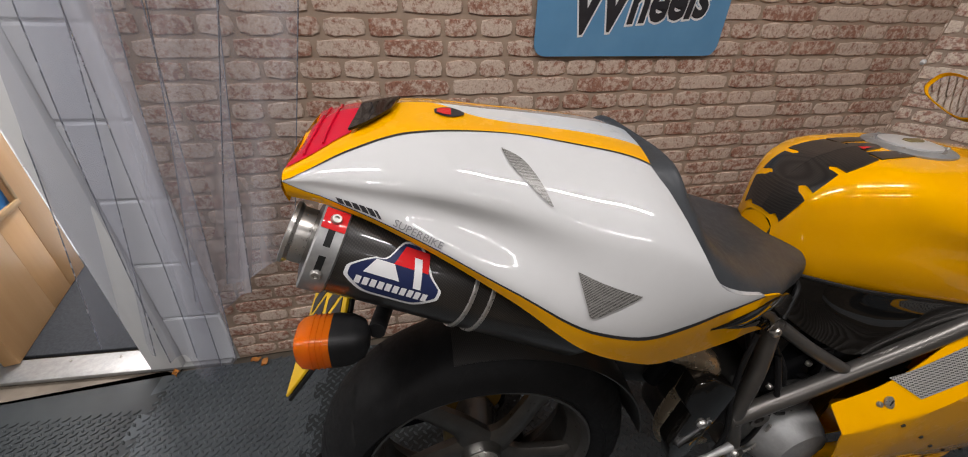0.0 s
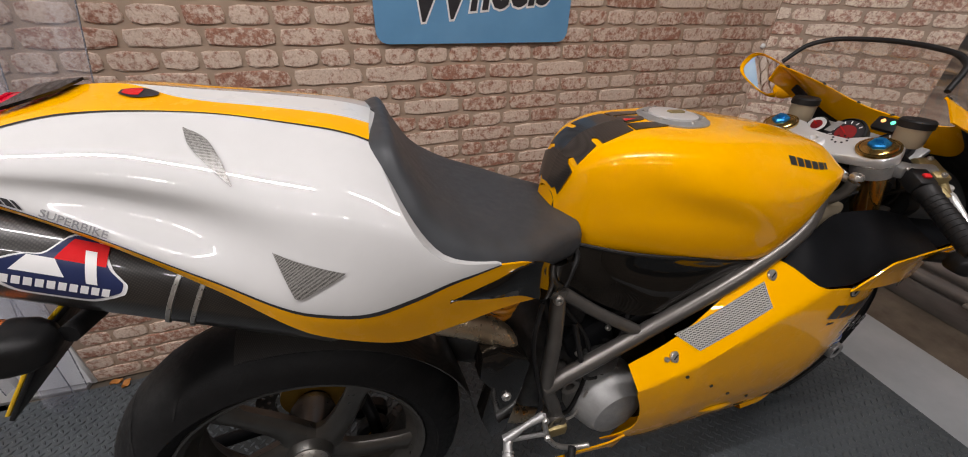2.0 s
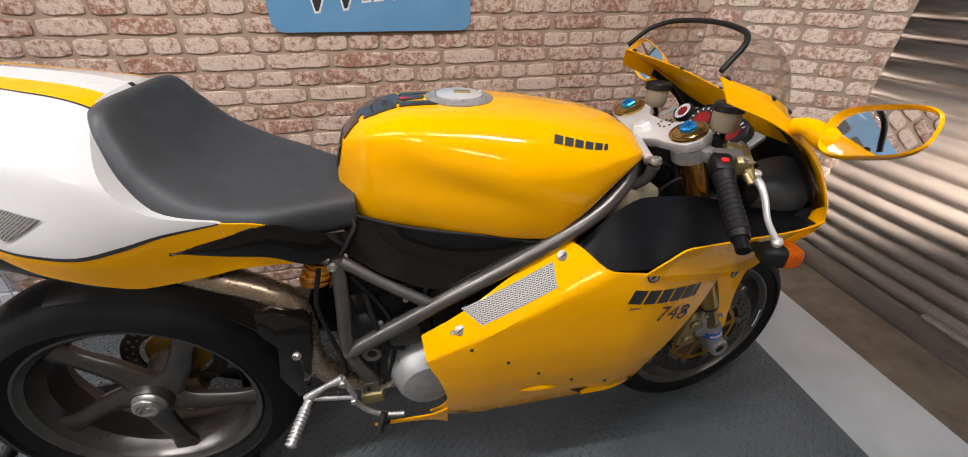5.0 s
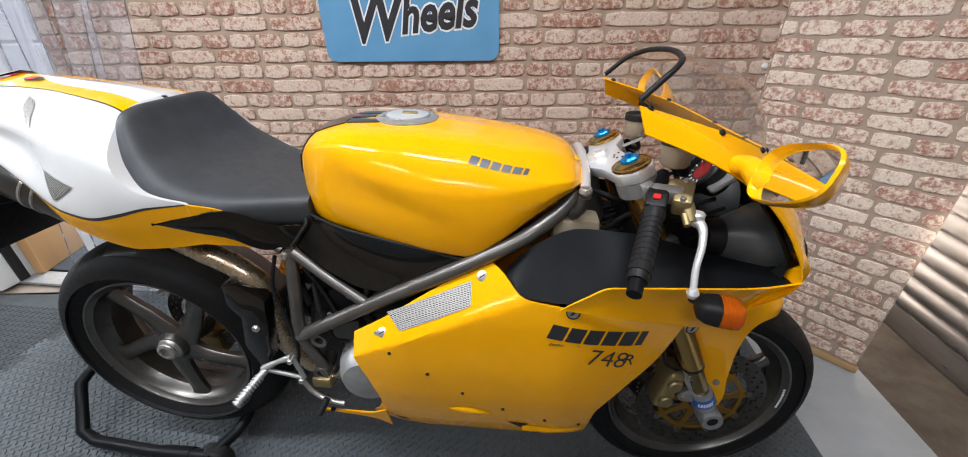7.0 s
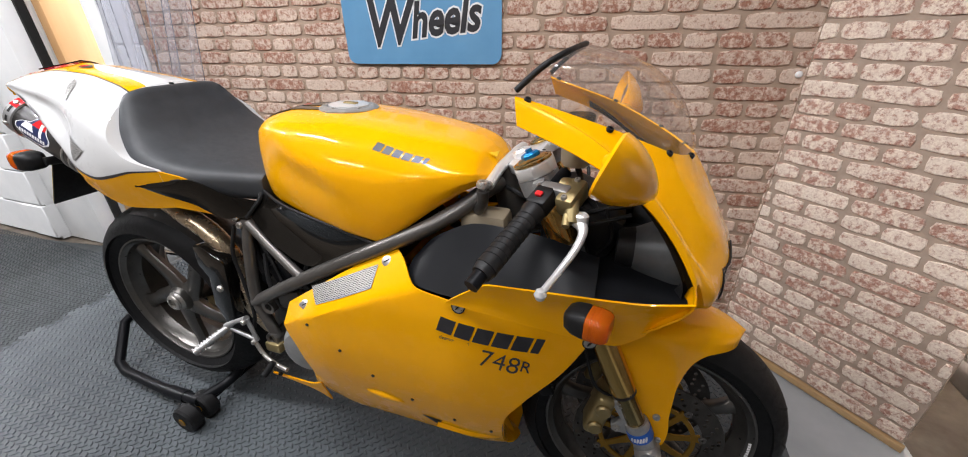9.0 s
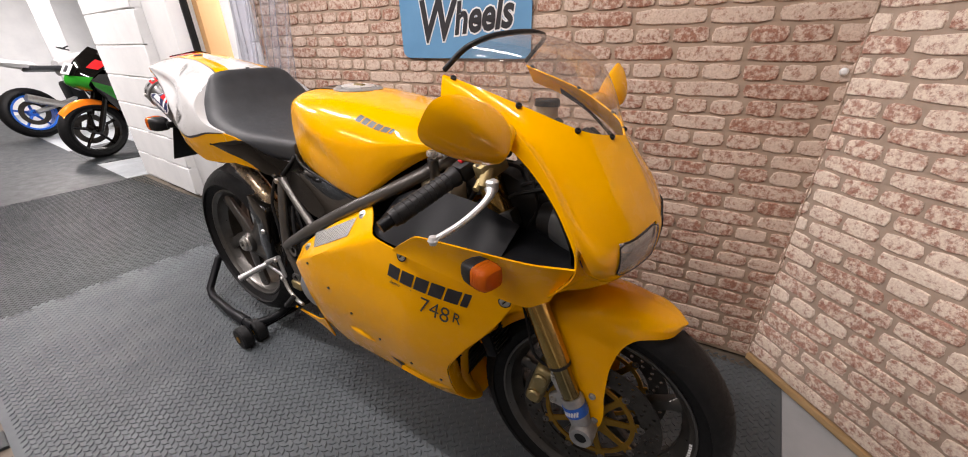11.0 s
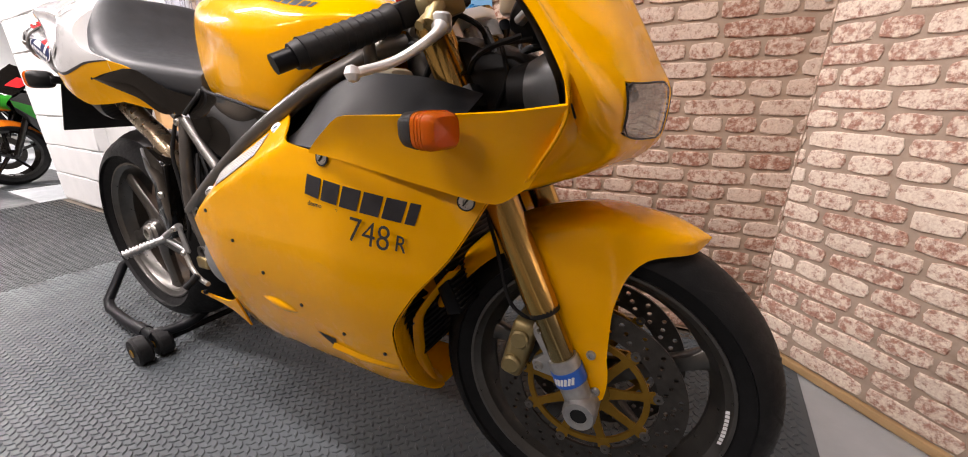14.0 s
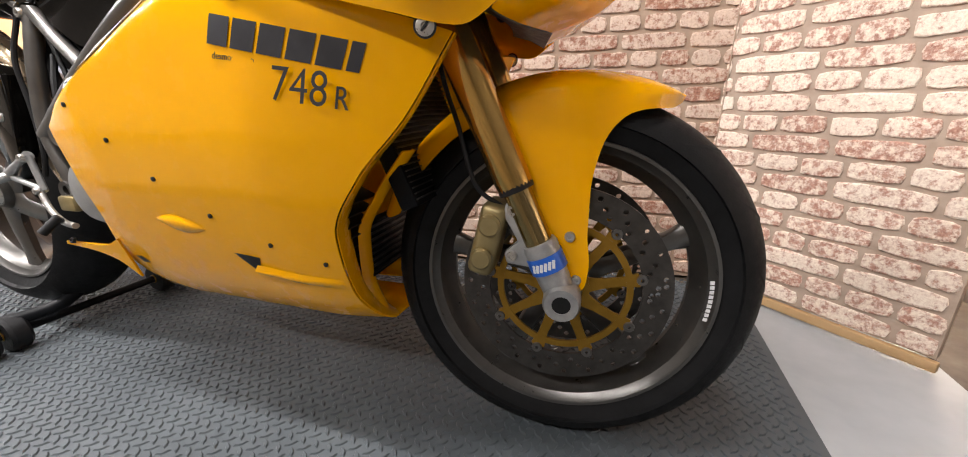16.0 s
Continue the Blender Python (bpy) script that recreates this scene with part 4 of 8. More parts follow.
# trellis frame
frame_main = tube("frame_tube", [(0.448, -0.150, 0.527), (0.62, -0.160, 0.630), (0.80, -0.163, 0.728), (0.93, -0.150, 0.795), (1.00, -0.118, 0.835), (1.035, -0.085, 0.860), (1.060, -0.045, 0.872)], 0.0155, GUNMETAL, bike, "gunmetal trellis frame tube", 14, 44)
for pts, r in (([(0.463, -0.120, 0.745), (0.458, -0.140, 0.64), (0.452, -0.150, 0.535), (0.478, -0.152, 0.455), (0.49, -0.150, 0.41)], 0.014),
               ([(0.470, -0.125, 0.738), (0.545, -0.140, 0.685), (0.630, -0.158, 0.634)], 0.0115),
               ([(0.82, -0.155, 0.715), (0.93, -0.10, 0.68), (1.04, -0.05, 0.78)], 0.0125),
               ([(0.45, -0.13, 0.745), (0.36, -0.125, 0.800), (0.20, -0.10, 0.86)], 0.0095)):
    tube("frame_tube", pts, r, GUNMETAL, frame_main, "", 12, 24)
    tube("frame_tube", [(x, -y, z) for x, y, z in pts], r, GUNMETAL, frame_main, "", 12, 24)
tube("frame_tube", [(0.448, 0.150, 0.527), (0.62, 0.160, 0.630), (0.80, 0.163, 0.728), (0.93, 0.150, 0.795), (1.00, 0.118, 0.835), (1.035, 0.085, 0.860), (1.060, 0.045, 0.872)], 0.0155, GUNMETAL, frame_main, "", 14, 44)
for x, z, y in ((0.497, 0.527, -0.140), (0.482, 0.425, -0.145)):
    turned("frame_boss", [(0.010, y - 0.022), (0.0185, y - 0.024), (0.0185, y + 0.05), (0.010, y + 0.05)], GUNMETAL, frame_main, "hollow frame boss", 20, "y", Matrix.Translation((x, 0, z)), True)
tube("steering_head", [(1.085, 0, 0.78), (1.055, 0, 0.90)], 0.034, GUNMETAL, frame_main, "", 20)
for x, y, z in ((0.412, -0.135, 0.765), (0.455, -0.135, 0.735)):
    bolt(frame_main, (x, y, z), (0, -1, 0), 0.009, 0.006)

# rider's footrest
hanger = tube("footrest_bracket", [(0.360, -0.186, 0.452), (0.398, -0.184, 0.476), (0.436, -0.182, 0.492)], [0.010, 0.0055, 0.009], ALLOY, bike, "open alloy footrest bracket", 10, 12)
for a, b in (((0.360, -0.186, 0.452), (0.450, -0.182, 0.427)), ((0.436, -0.182, 0.492), (0.450, -0.182, 0.427))):
    tube("bracket_arm", [a, b], 0.0055, ALLOY, hanger, "", 10)
bm = bmesh.new()
tube("footrest", [(0.366, -0.185, 0.452), (0.352, -0.225, 0.441), (0.340, -0.270, 0.430)], [0.009, 0.0085, 0.008], ALLOY, hanger, "ribbed alloy footrest", 12)
for k in range(10):
    s = 0.25 + 0.075 * k
    turned("rib", [(0.0075, -0.0022), (0.0112, -0.0018), (0.0112, 0.0018), (0.0075, 0.0022)], ALLOY, hanger, "", 14, "z", Matrix.Translation((0.366 - 0.028 * s, -0.185 - 0.088 * s, 0.452 - 0.023 * s)) @ Vector((0.31, 0.95, 0.25)).to_track_quat("Z", "Y").to_matrix().to_4x4(), True)
for x, z in ((0.436, 0.489), (0.448, 0.428), (0.366, 0.452)):
    bolt(hanger, (x, -0.192, z), (0, -1, 0), 0.007, 0.005)
tube("brake_pedal", [(0.448, -0.188, 0.425), (0.47, -0.192, 0.392), (0.505, -0.195, 0.372), (0.545, -0.200, 0.370)], 0.0055, STEEL, hanger, "steel brake pedal", 10, 16)
tube("pedal_rubber", [(0.505, -0.200, 0.384), (0.492, -0.225, 0.358)], 0.008, BLACK_PLASTIC, hanger, "", 10)
box("master_cylinder", (0.458, -0.175, 0.385), (0.505, -0.145, 0.415), GOLD_CAST, hanger, "", 0.006)

# exhaust
pipe = tube("exhaust_pipe", [(0.02, -0.085, 0.835), (0.14, -0.10, 0.778), (0.24, -0.113, 0.730), (0.322, -0.122, 0.696), (0.364, -0.124, 0.656), (0.372, -0.116, 0.590), (0.368, -0.100, 0.46), (0.42, -0.08, 0.36), (0.55, -0.05, 0.30)], 0.0245, TITANIUM, bike, "bronzed steel exhaust pipe", 20, 60)
tube("exhaust_pipe", [(0.02, 0.085, 0.835), (0.14, 0.10, 0.778), (0.33, 0.11, 0.70), (0.40, 0.11, 0.56)], 0.0245, TITANIUM, pipe, "", 16, 30)
can_dir = (Vector((0.14, 0, 0.762)) - Vector((-0.188, 0, 0.930))).normalized()
can_q = can_dir.to_track_quat("Z", "Y").to_matrix().to_4x4()
CAN_L = 0.395


def silencer(y, label):
    m = Matrix.Translation((-0.219, y, 0.952)) @ can_q
    prof = [(0.034, 0.0), (0.050, 0.004), (0.053, 0.012), (0.053, CAN_L - 0.02), (0.047, CAN_L - 0.004), (0.025, CAN_L)]
    can = turned("silencer", prof, CARBON, bike, label, 40, "z", m)
    turned("outlet", [(0.028, 0.01), (0.0315, 0.002), (0.0315, -0.014), (0.0350, -0.018), (0.0350, -0.022), (0.0315, -0.023), (0.0285, -0.014), (0.0275, 0.004), (0.0005, 0.004)], STEEL, can, "brushed steel outlet", 40, "z", m)
    turned("clamp", [(0.0535, 0.004), (0.0565, 0.006), (0.0565, 0.030), (0.0535, 0.032)], ALLOY, can, "alloy clamp band", 40, "z", m, True)
    for z0 in (0.186, 0.210):
        turned("strap", [(0.0530, z0), (0.0555, z0 + 0.001), (0.0555, z0 + 0.005), (0.0530, z0 + 0.006)], STEEL, can, "", 40, "z", m, True)
    return can, m


can_r, can_m = silencer(-0.105, "carbon-fibre silencer with a large sticker")
silencer(0.105, "carbon-fibre silencer")


def on_can(m, deg, along, out=0.0):
    a = radians(deg)
    return m @ Vector(((0.053 + out) * math.cos(a), (0.053 + out) * math.sin(a), along))


def can_patch(name, m, a0, a1, z0, z1, mat, parent, label="", out=0.0006, shape=None, n=16):
    f = shape or (lambda u, v: (u, v))

    def g(u, v):
        s, t = f(u, v)
        return tuple(on_can(m, a0 + (a1 - a0) * t, z0 + (z1 - z0) * s, out))
    return sheet(name, g, n, n, mat, parent, label)


side_deg = min(range(0, 360, 2), key=lambda d: on_can(can_m, d, 0.1).y - 0.45 * on_can(can_m, d, 0.1).z)
turn_sign = 1 if on_can(can_m, side_deg + 30, 0.1).z > on_can(can_m, side_deg, 0.1).z else -1
low, high = side_deg - turn_sign * 34, side_deg + turn_sign * 44


def lobed(u, v):
    s = 0.5 + (u - 0.5) * (1 - 0.22 * abs(2 * v - 1) ** 4)
    bulge = 0.62 + 0.38 * math.exp(-((u - 0.60) / 0.24) ** 4)
    t = v * bulge
    ends = 1 - abs(2 * u - 1) ** 6 * 0.5
    return s, 0.31 + (t - 0.31) * ends


can_patch("sticker", can_m, low, high, 0.042, 0.150, WHITE_INK, can_r, "white-edged sticker", 0.0006, lobed, 26)
can_patch("sticker_field", can_m, low + turn_sign * 3.5, high - turn_sign * 3.5, 0.0460, 0.1460, NAVY, can_r, "dark blue field", 0.0010, lobed, 26)
can_patch("sticker_flash", can_m, side_deg + turn_sign * 12, side_deg + turn_sign * 36, 0.088, 0.128, RED_PAINT, can_r, "red flash", 0.0014, lambda u, v: (u * (1 - 0.3 * v) + 0.2 * v, v))
can_patch("sticker_flash", can_m, side_deg - turn_sign * 6, side_deg + turn_sign * 12, 0.060, 0.100, WHITE_INK, can_r, "white flash", 0.0014, lambda u, v: (0.45 + (u - 0.45) * (1 - 0.5 * v), v))
can_patch("sticker_flash", can_m, side_deg - turn_sign * 9, side_deg + turn_sign * 26, 0.108, 0.126, WHITE_INK, can_r, "white flash", 0.0016, lambda u, v: (u * 0.5 + (1 - v) * 0.5, v))
for k in range(10):
    can_patch("sticker_bar", can_m, side_deg - turn_sign * 22, side_deg - turn_sign * 12, 0.055 + 0.0084 * k, 0.0612 + 0.0084 * k, WHITE_INK, can_r, "", 0.0014, None, 3)
can_patch("clamp_tab", can_m, high - turn_sign * 18, high + turn_sign * 6, 0.006, 0.030, RED_PAINT, can_r, "red clamp tab", 0.0045, None, 6)
for dg in (side_deg - turn_sign * 24, high - turn_sign * 6):
    p = on_can(can_m, dg, 0.018, 0.004)
    bolt(can_r, p, p - (can_m @ Vector((0, 0, 0.018))), 0.006, 0.004)
for dg in np.linspace(side_deg - turn_sign * 14, side_deg + turn_sign * 20, 2):
    can_patch("clamp_slot", can_m, dg - 12, dg + 12, 0.014, 0.021, BLACK_PLASTIC, can_r, "", 0.0040, None, 5)
shield = plate("heat_shield", [(0.312, 0.622), (0.316, 0.674), (0.346, 0.676), (0.394, 0.645), (0.401, 0.634), (0.391, 0.569), (0.368, 0.461), (0.340, 0.436), (0.318, 0.503), (0.334, 0.586)], -0.168, -0.135, BLACK_GLOSS, bike, "gloss black heat shield", 0.002)
bolt(shield, (0.362, -0.168, 0.560), (0, -1, 0), 0.009, 0.006)

# ---- tank ----
t_x = [0.478, 0.50, 0.55, 0.62, 0.71, 0.80, 0.90, 0.98, 1.03, 1.052]
tank_top = curve(t_x, [0.880, 0.944, 0.980, 0.992, 0.992, 0.985, 0.970, 0.955, 0.936, 0.912])
tank_sh_y = curve(t_x, [0.030, 0.058, 0.096, 0.122, 0.137, 0.142, 0.136, 0.118, 0.096, 0.066])
tank_sh_d = curve(t_x, [0.012, 0.020, 0.026, 0.030, 0.034, 0.038, 0.036, 0.030, 0.022, 0.014])
tank_mid_y = curve(t_x, [0.034, 0.066, 0.110, 0.142, 0.165, 0.175, 0.166, 0.143, 0.116, 0.080])
tank_low_y = curve(t_x, [0.034, 0.062, 0.098, 0.128, 0.152, 0.163, 0.158, 0.134, 0.108, 0.074])
tank_low_z = curve([0.478, 0.50, 0.60, 0.72, 0.80, 0.845, 0.90, 0.97, 1.03, 1.052], [0.812, 0.800, 0.790, 0.777, 0.766, 0.761, 0.796, 0.846, 0.880, 0.886])


def tank_at(x, v):
    """Half of the tank: v runs from the crown over the shoulder and flank to the lower edge."""
    top, lo = tank_top(x), tank_low_z(x)
    sh = top - tank_sh_d(x)
    p = [(0, top), (tank_sh_y(x) * 0.6, top - tank_sh_d(x) * 0.20), (tank_sh_y(x), sh), (tank_mid_y(x) * 0.985, sh - (sh - lo) * 0.30), (tank_mid_y(x), sh - (sh - lo) * 0.60), (tank_low_y(x) * 1.012, lo + 0.007), (tank_low_y(x) * 0.95, lo)]
    k = [0, 0.22, 0.40, 0.60, 0.80, 0.97, 1.0]
    # knee recess below a crease that falls towards the front
    line = 0.47 + 1.25 * (x - 0.56)
    step = 1 / (1 + math.exp(-(v - line) / 0.042))
    dent = 0.010 * step * (1 / (1 + math.exp(-(x - 0.57) / 0.018))) * (1 / (1 + math.exp((x - 0.84) / 0.03))) * (1 - 0.45 * max(0, (v - 0.75) / 0.25))
    return curve(k, [a for a, b in p])(v) - dent, curve(k, [b for a, b in p])(v)


def tank_f(side):
    def f(u, v):
        x = 0.478 + 0.574 * u
        y, z = tank_at(x, v)
        return (x, side * y, z)
    return f


def tank_full(u, v):
    x = 0.478 + 0.574 * (0.5 - 0.5 * math.cos(math.pi * u))
    y, z = tank_at(x, abs(2 * v - 1))
    return (x, y if v > 0.5 else -y, z)


tank = sheet("fuel_tank", tank_full, 80, 91, YELLOW, bike, "glossy yellow fuel tank", 0.003)
sheet("tank_back", lambda u, v: (0.4785 - 0.004 * math.sin(math.pi * u), (1 - 2 * v) * (0.029 + 0.005 * (1 - u)), 0.813 + 0.066 * u - 0.012 * u * (2 * v - 1) ** 2), 8, 10, YELLOW, tank)
sheet("tank_front", lambda u, v: (1.0518 + 0.004 * math.sin(math.pi * u), (1 - 2 * v) * (0.062 + 0.010 * (1 - u)), 0.886 + 0.025 * u - 0.008 * u * (2 * v - 1) ** 2), 6, 10, YELLOW, tank)
cap_m = Matrix.Translation((0.708, 0, 0.9885)) @ Matrix.Rotation(radians(2), 4, "Y")
turned("filler_ring", [(0.062, -0.006), (0.062, 0.002), (0.056, 0.0055), (0.046, 0.006), (0.044, 0.004), (0.0005, 0.004)], ALLOY, tank, "silver filler surround", 40, "z", cap_m)
turned("filler_cap", [(0.042, 0.003), (0.042, 0.008), (0.038, 0.0095), (0.0005, 0.0098)], ALLOY_BRIGHT, tank, "polished filler cap", 36, "z", cap_m)
part("cap_latch", rounded_box((0.030, 0.014, 0.004), 0.002, cap_m @ pose(0.005, 0, 0.011)), GOLD_CAST, tank)
for k in range(6):
    bolt(tank, cap_m @ Vector((0.051 * math.cos(k * 1.047 + 0.5), 0.051 * math.sin(k * 1.047 + 0.5), 0.006)), (0, 0, 1), 0.003, 0.002)


def tank_skin(x, v, side, lift):
    e = 1e-3
    P = lambda a, b: Vector((a, side * tank_at(a, b)[0], tank_at(a, b)[1]))
    p = P(x, v)
    n = (P(x + e, v) - p).cross(P(x, v + e if v < 0.99 else v - e) - p).normalized()
    c = Vector((x, 0, tank_top(x) - 0.1))
    if n.dot(p - c) < 0:
        n = -n
    return p + n * lift


# carbon pad at the back of the tank: a spine and stepped wings each side
def pad(side, x0, x1, va, vb, v0=0.0, gap=0.0035):
    """One step of the pad: v0 to an outer edge running from va to vb, parted from the next step towards its outside."""
    def f(u, w):
        part_by = gap * min(1, max(0, (w - 0.55) / 0.08))
        x = x0 + part_by + (x1 - x0 - 2 * part_by) * u
        return tuple(tank_skin(x, v0 + (va + (vb - va) * u - v0) * w, side, 0.0022))
    return sheet("tank_pad", f, 10, 16, CARBON, tank, "carbon-look tank pad", 0.002)


for sd in (-1, 1):
    pad(sd, 0.4805, 0.4985, 0.40, 0.34, 0.0, 0.0022)
    pad(sd, 0.4985, 0.535, 0.30, 0.216, 0.0, 0.0042)
    pad(sd, 0.535, 0.600, 0.215, 0.145, 0.0, 0.0048)
    pad(sd, 0.600, 0.644, 0.055, 0.030)
    pad(sd, 0.600, 0.700, 0.145, 0.108, 0.070, 0.0)
sheet("badge", lambda u, v: tuple(tank_skin(0.602 + 0.022 * u, 0.030 * (v - 0.5) * (1 - u) + 0.03, -1, 0.0036)), 5, 5, RED_PAINT, tank, "small red emblem")


def skin_block(parent, f, u0, u1, v0, v1, slant, mat, n=4, name="lettering_bar"):
    return sheet(name, lambda u, v: f(u0 + (u1 - u0) * u + slant * v, v0 + (v1 - v0) * v), n, n, mat, parent)


def block_word(parent, f, n, gap, slant, mat, label, narrow=()):
    """A word as a row of plain slanted blocks, laid on a surface f over 0..1 along and up."""
    widths = [0.5 if k in narrow else 1.0 for k in range(n)]
    total = sum(widths) + gap * (n - 1)
    at = 0.0
    for w in widths:
        ob = skin_block(parent, f, at / total, (at + w) / total, 0.0, 1.0, slant, mat)
        ob["label"] = label
        at += w + gap


for sd in (-1, 1):
    block_word(tank, lambda a, b, sd=sd: tuple(tank_skin(0.846 + 0.102 * a, 0.392 - 0.056 * b + 0.050 * a, sd, 0.0008)), 6, 0.22, 0.05, INK, "dark lettering block", (5,))

# ---- seat and tail ----
seat_T = path3([(0.182, 0, 1.020), (0.206, 0, 1.027), (0.228, 0, 0.990), (0.262, 0, 0.938), (0.32, 0, 0.898), (0.40, 0, 0.872), (0.506, 0, 0.850)])
seat_B = path3([(0.166, 0, 0.985), (0.172, 0, 0.945), (0.190, 0, 0.885), (0.228, 0, 0.836), (0.30, 0, 0.806), (0.40, 0, 0.788), (0.508, 0, 0.776)])
seat_w = curve([0, 0.08, 0.25, 0.45, 0.65, 0.85, 1.0], [0.098, 0.128, 0.170, 0.190, 0.174, 0.126, 0.092])
V = []
for s in np.linspace(0, 1, 44):
    a, b = seat_T(s), seat_B(s)
    c, h, w = (a + b) / 2, (a - b) / 2, float(seat_w(s))
    for k in range(36):
        q = 2 * math.pi * k / 36
        cy, cz = math.copysign(abs(math.cos(q)) ** 0.42, math.cos(q)), math.copysign(abs(math.sin(q)) ** 0.62, math.sin(q))
        V.append(c + h * cz + np.array([0, w * cy, 0]))
seat = make("seat", V, grid_faces(44, 36, True) + [tuple(range(36)), tuple(range(43 * 36, 44 * 36))], VINYL, bike, "dark grey vinyl single seat", True, 60)

tx = [-0.228, -0.20, -0.17, -0.10, 0.0, 0.10, 0.16, 0.21, 0.27, 0.33]
tail_top = curve(tx, [1.036, 1.050, 1.062, 1.072, 1.062, 1.050, 1.040, 1.022, 0.94, 0.88])
tail_in = curve(tx, [0.055, 0.050, 0.045, 0.035, 0.036, 0.042, 0.050, 0.062, 0.120, 0.140])
tail_sh_y = curve(tx, [0.102, 0.095, 0.086, 0.071, 0.070, 0.080, 0.090, 0.102, 0.140, 0.142])
tail_sh_z = curve(tx, [1.033, 1.043, 1.052, 1.060, 1.052, 1.037, 1.025, 1.000, 0.925, 0.880])
tail_mid_y = curve(tx, [0.118, 0.122, 0.127, 0.136, 0.153, 0.180, 0.192, 0.197, 0.193, 0.180])
tail_mid_z = curve(tx, [1.026, 1.026, 1.022, 1.010, 0.985, 0.965, 0.955, 0.935, 0.905, 0.885])
tail_lo_y = curve(tx, [0.116, 0.121, 0.128, 0.146, 0.178, 0.206, 0.211, 0.208, 0.200, 0.186])
tail_lo_z = curve(tx, [1.014, 1.010, 1.000, 0.966, 0.910, 0.860, 0.850, 0.857, 0.868, 0.870])
tail_bot_y = curve(tx, [0.112, 0.117, 0.123, 0.140, 0.170, 0.198, 0.200, 0.194, 0.185, 0.176])
tail_bot_z = curve(tx, [1.007, 1.001, 0.990, 0.953, 0.889, 0.816, 0.790, 0.775, 0.776, 0.781])


def tail_at(x, v):
    k = [0, 0.18, 0.34, 0.62, 0.86, 1.0]
    hollow = 0.012 * math.exp(-((x - 0.02) / 0.09) ** 2)
    ys = [0, tail_in(x), tail_sh_y(x), tail_mid_y(x), tail_lo_y(x) - hollow * 0.2, tail_bot_y(x)]
    zs = [tail_top(x), tail_top(x) - 0.006, tail_sh_z(x), tail_mid_z(x), tail_lo_z(x), tail_bot_z(x)]
    y, z = float(curve(k, ys)(v)), float(curve(k, zs)(v))
    scoop = math.exp(-((v - 0.70) / 0.09) ** 2) * math.exp(-((x + 0.02) / 0.10) ** 2)
    upper = math.exp(-((v - 0.40) / 0.07) ** 2) * (1 / (1 + math.exp(-(x + 0.03) / 0.012))) * math.exp(-(max(0, x - 0.02) / 0.09) ** 2)
    return y - 0.020 * scoop - 0.010 * upper, z


TAIL_END = curve([0, 0.30, 0.5, 0.7, 0.86, 1.0], [0.193, 0.186, 0.205, 0.250, 0.330, 0.330])


def tail_skin(s, v, side, lift=0.0):
    """s from the tail's tip to the seat's edge."""
    x = -0.228 + (TAIL_END(v) + 0.228) * s
    y, z = tail_at(x, v)
    p = Vector((x, side * y, z))
    if lift:
        e = 1e-3
        q = lambda a, b: Vector((a, side * tail_at(a, b)[0], tail_at(a, b)[1]))
        n = (q(x + e, v) - p).cross(q(x, min(v + e, 1)) - q(x, min(v + e, 1) - e)).normalized()
        if n.dot(Vector((0, side * y + side * 0.02, z - tail_top(x) + 0.10))) < 0:
            n = -n
        p = p + n * lift
    return tuple(p)


def band(name, side, v0, v1, mat, parent, label="", nv=10, lift=0.0, s0=0.0, s1=1.0, thick=0.0025, ns=50):
    g = lambda fn, s: fn(s) if callable(fn) else fn
    return sheet(name, lambda u, w: tail_skin(s0 + (s1 - s0) * u, g(v0, s0 + (s1 - s0) * u) + (g(v1, s0 + (s1 - s0) * u) - g(v0, s0 + (s1 - s0) * u)) * w, side, lift), ns, nv, mat, parent, label, thick)


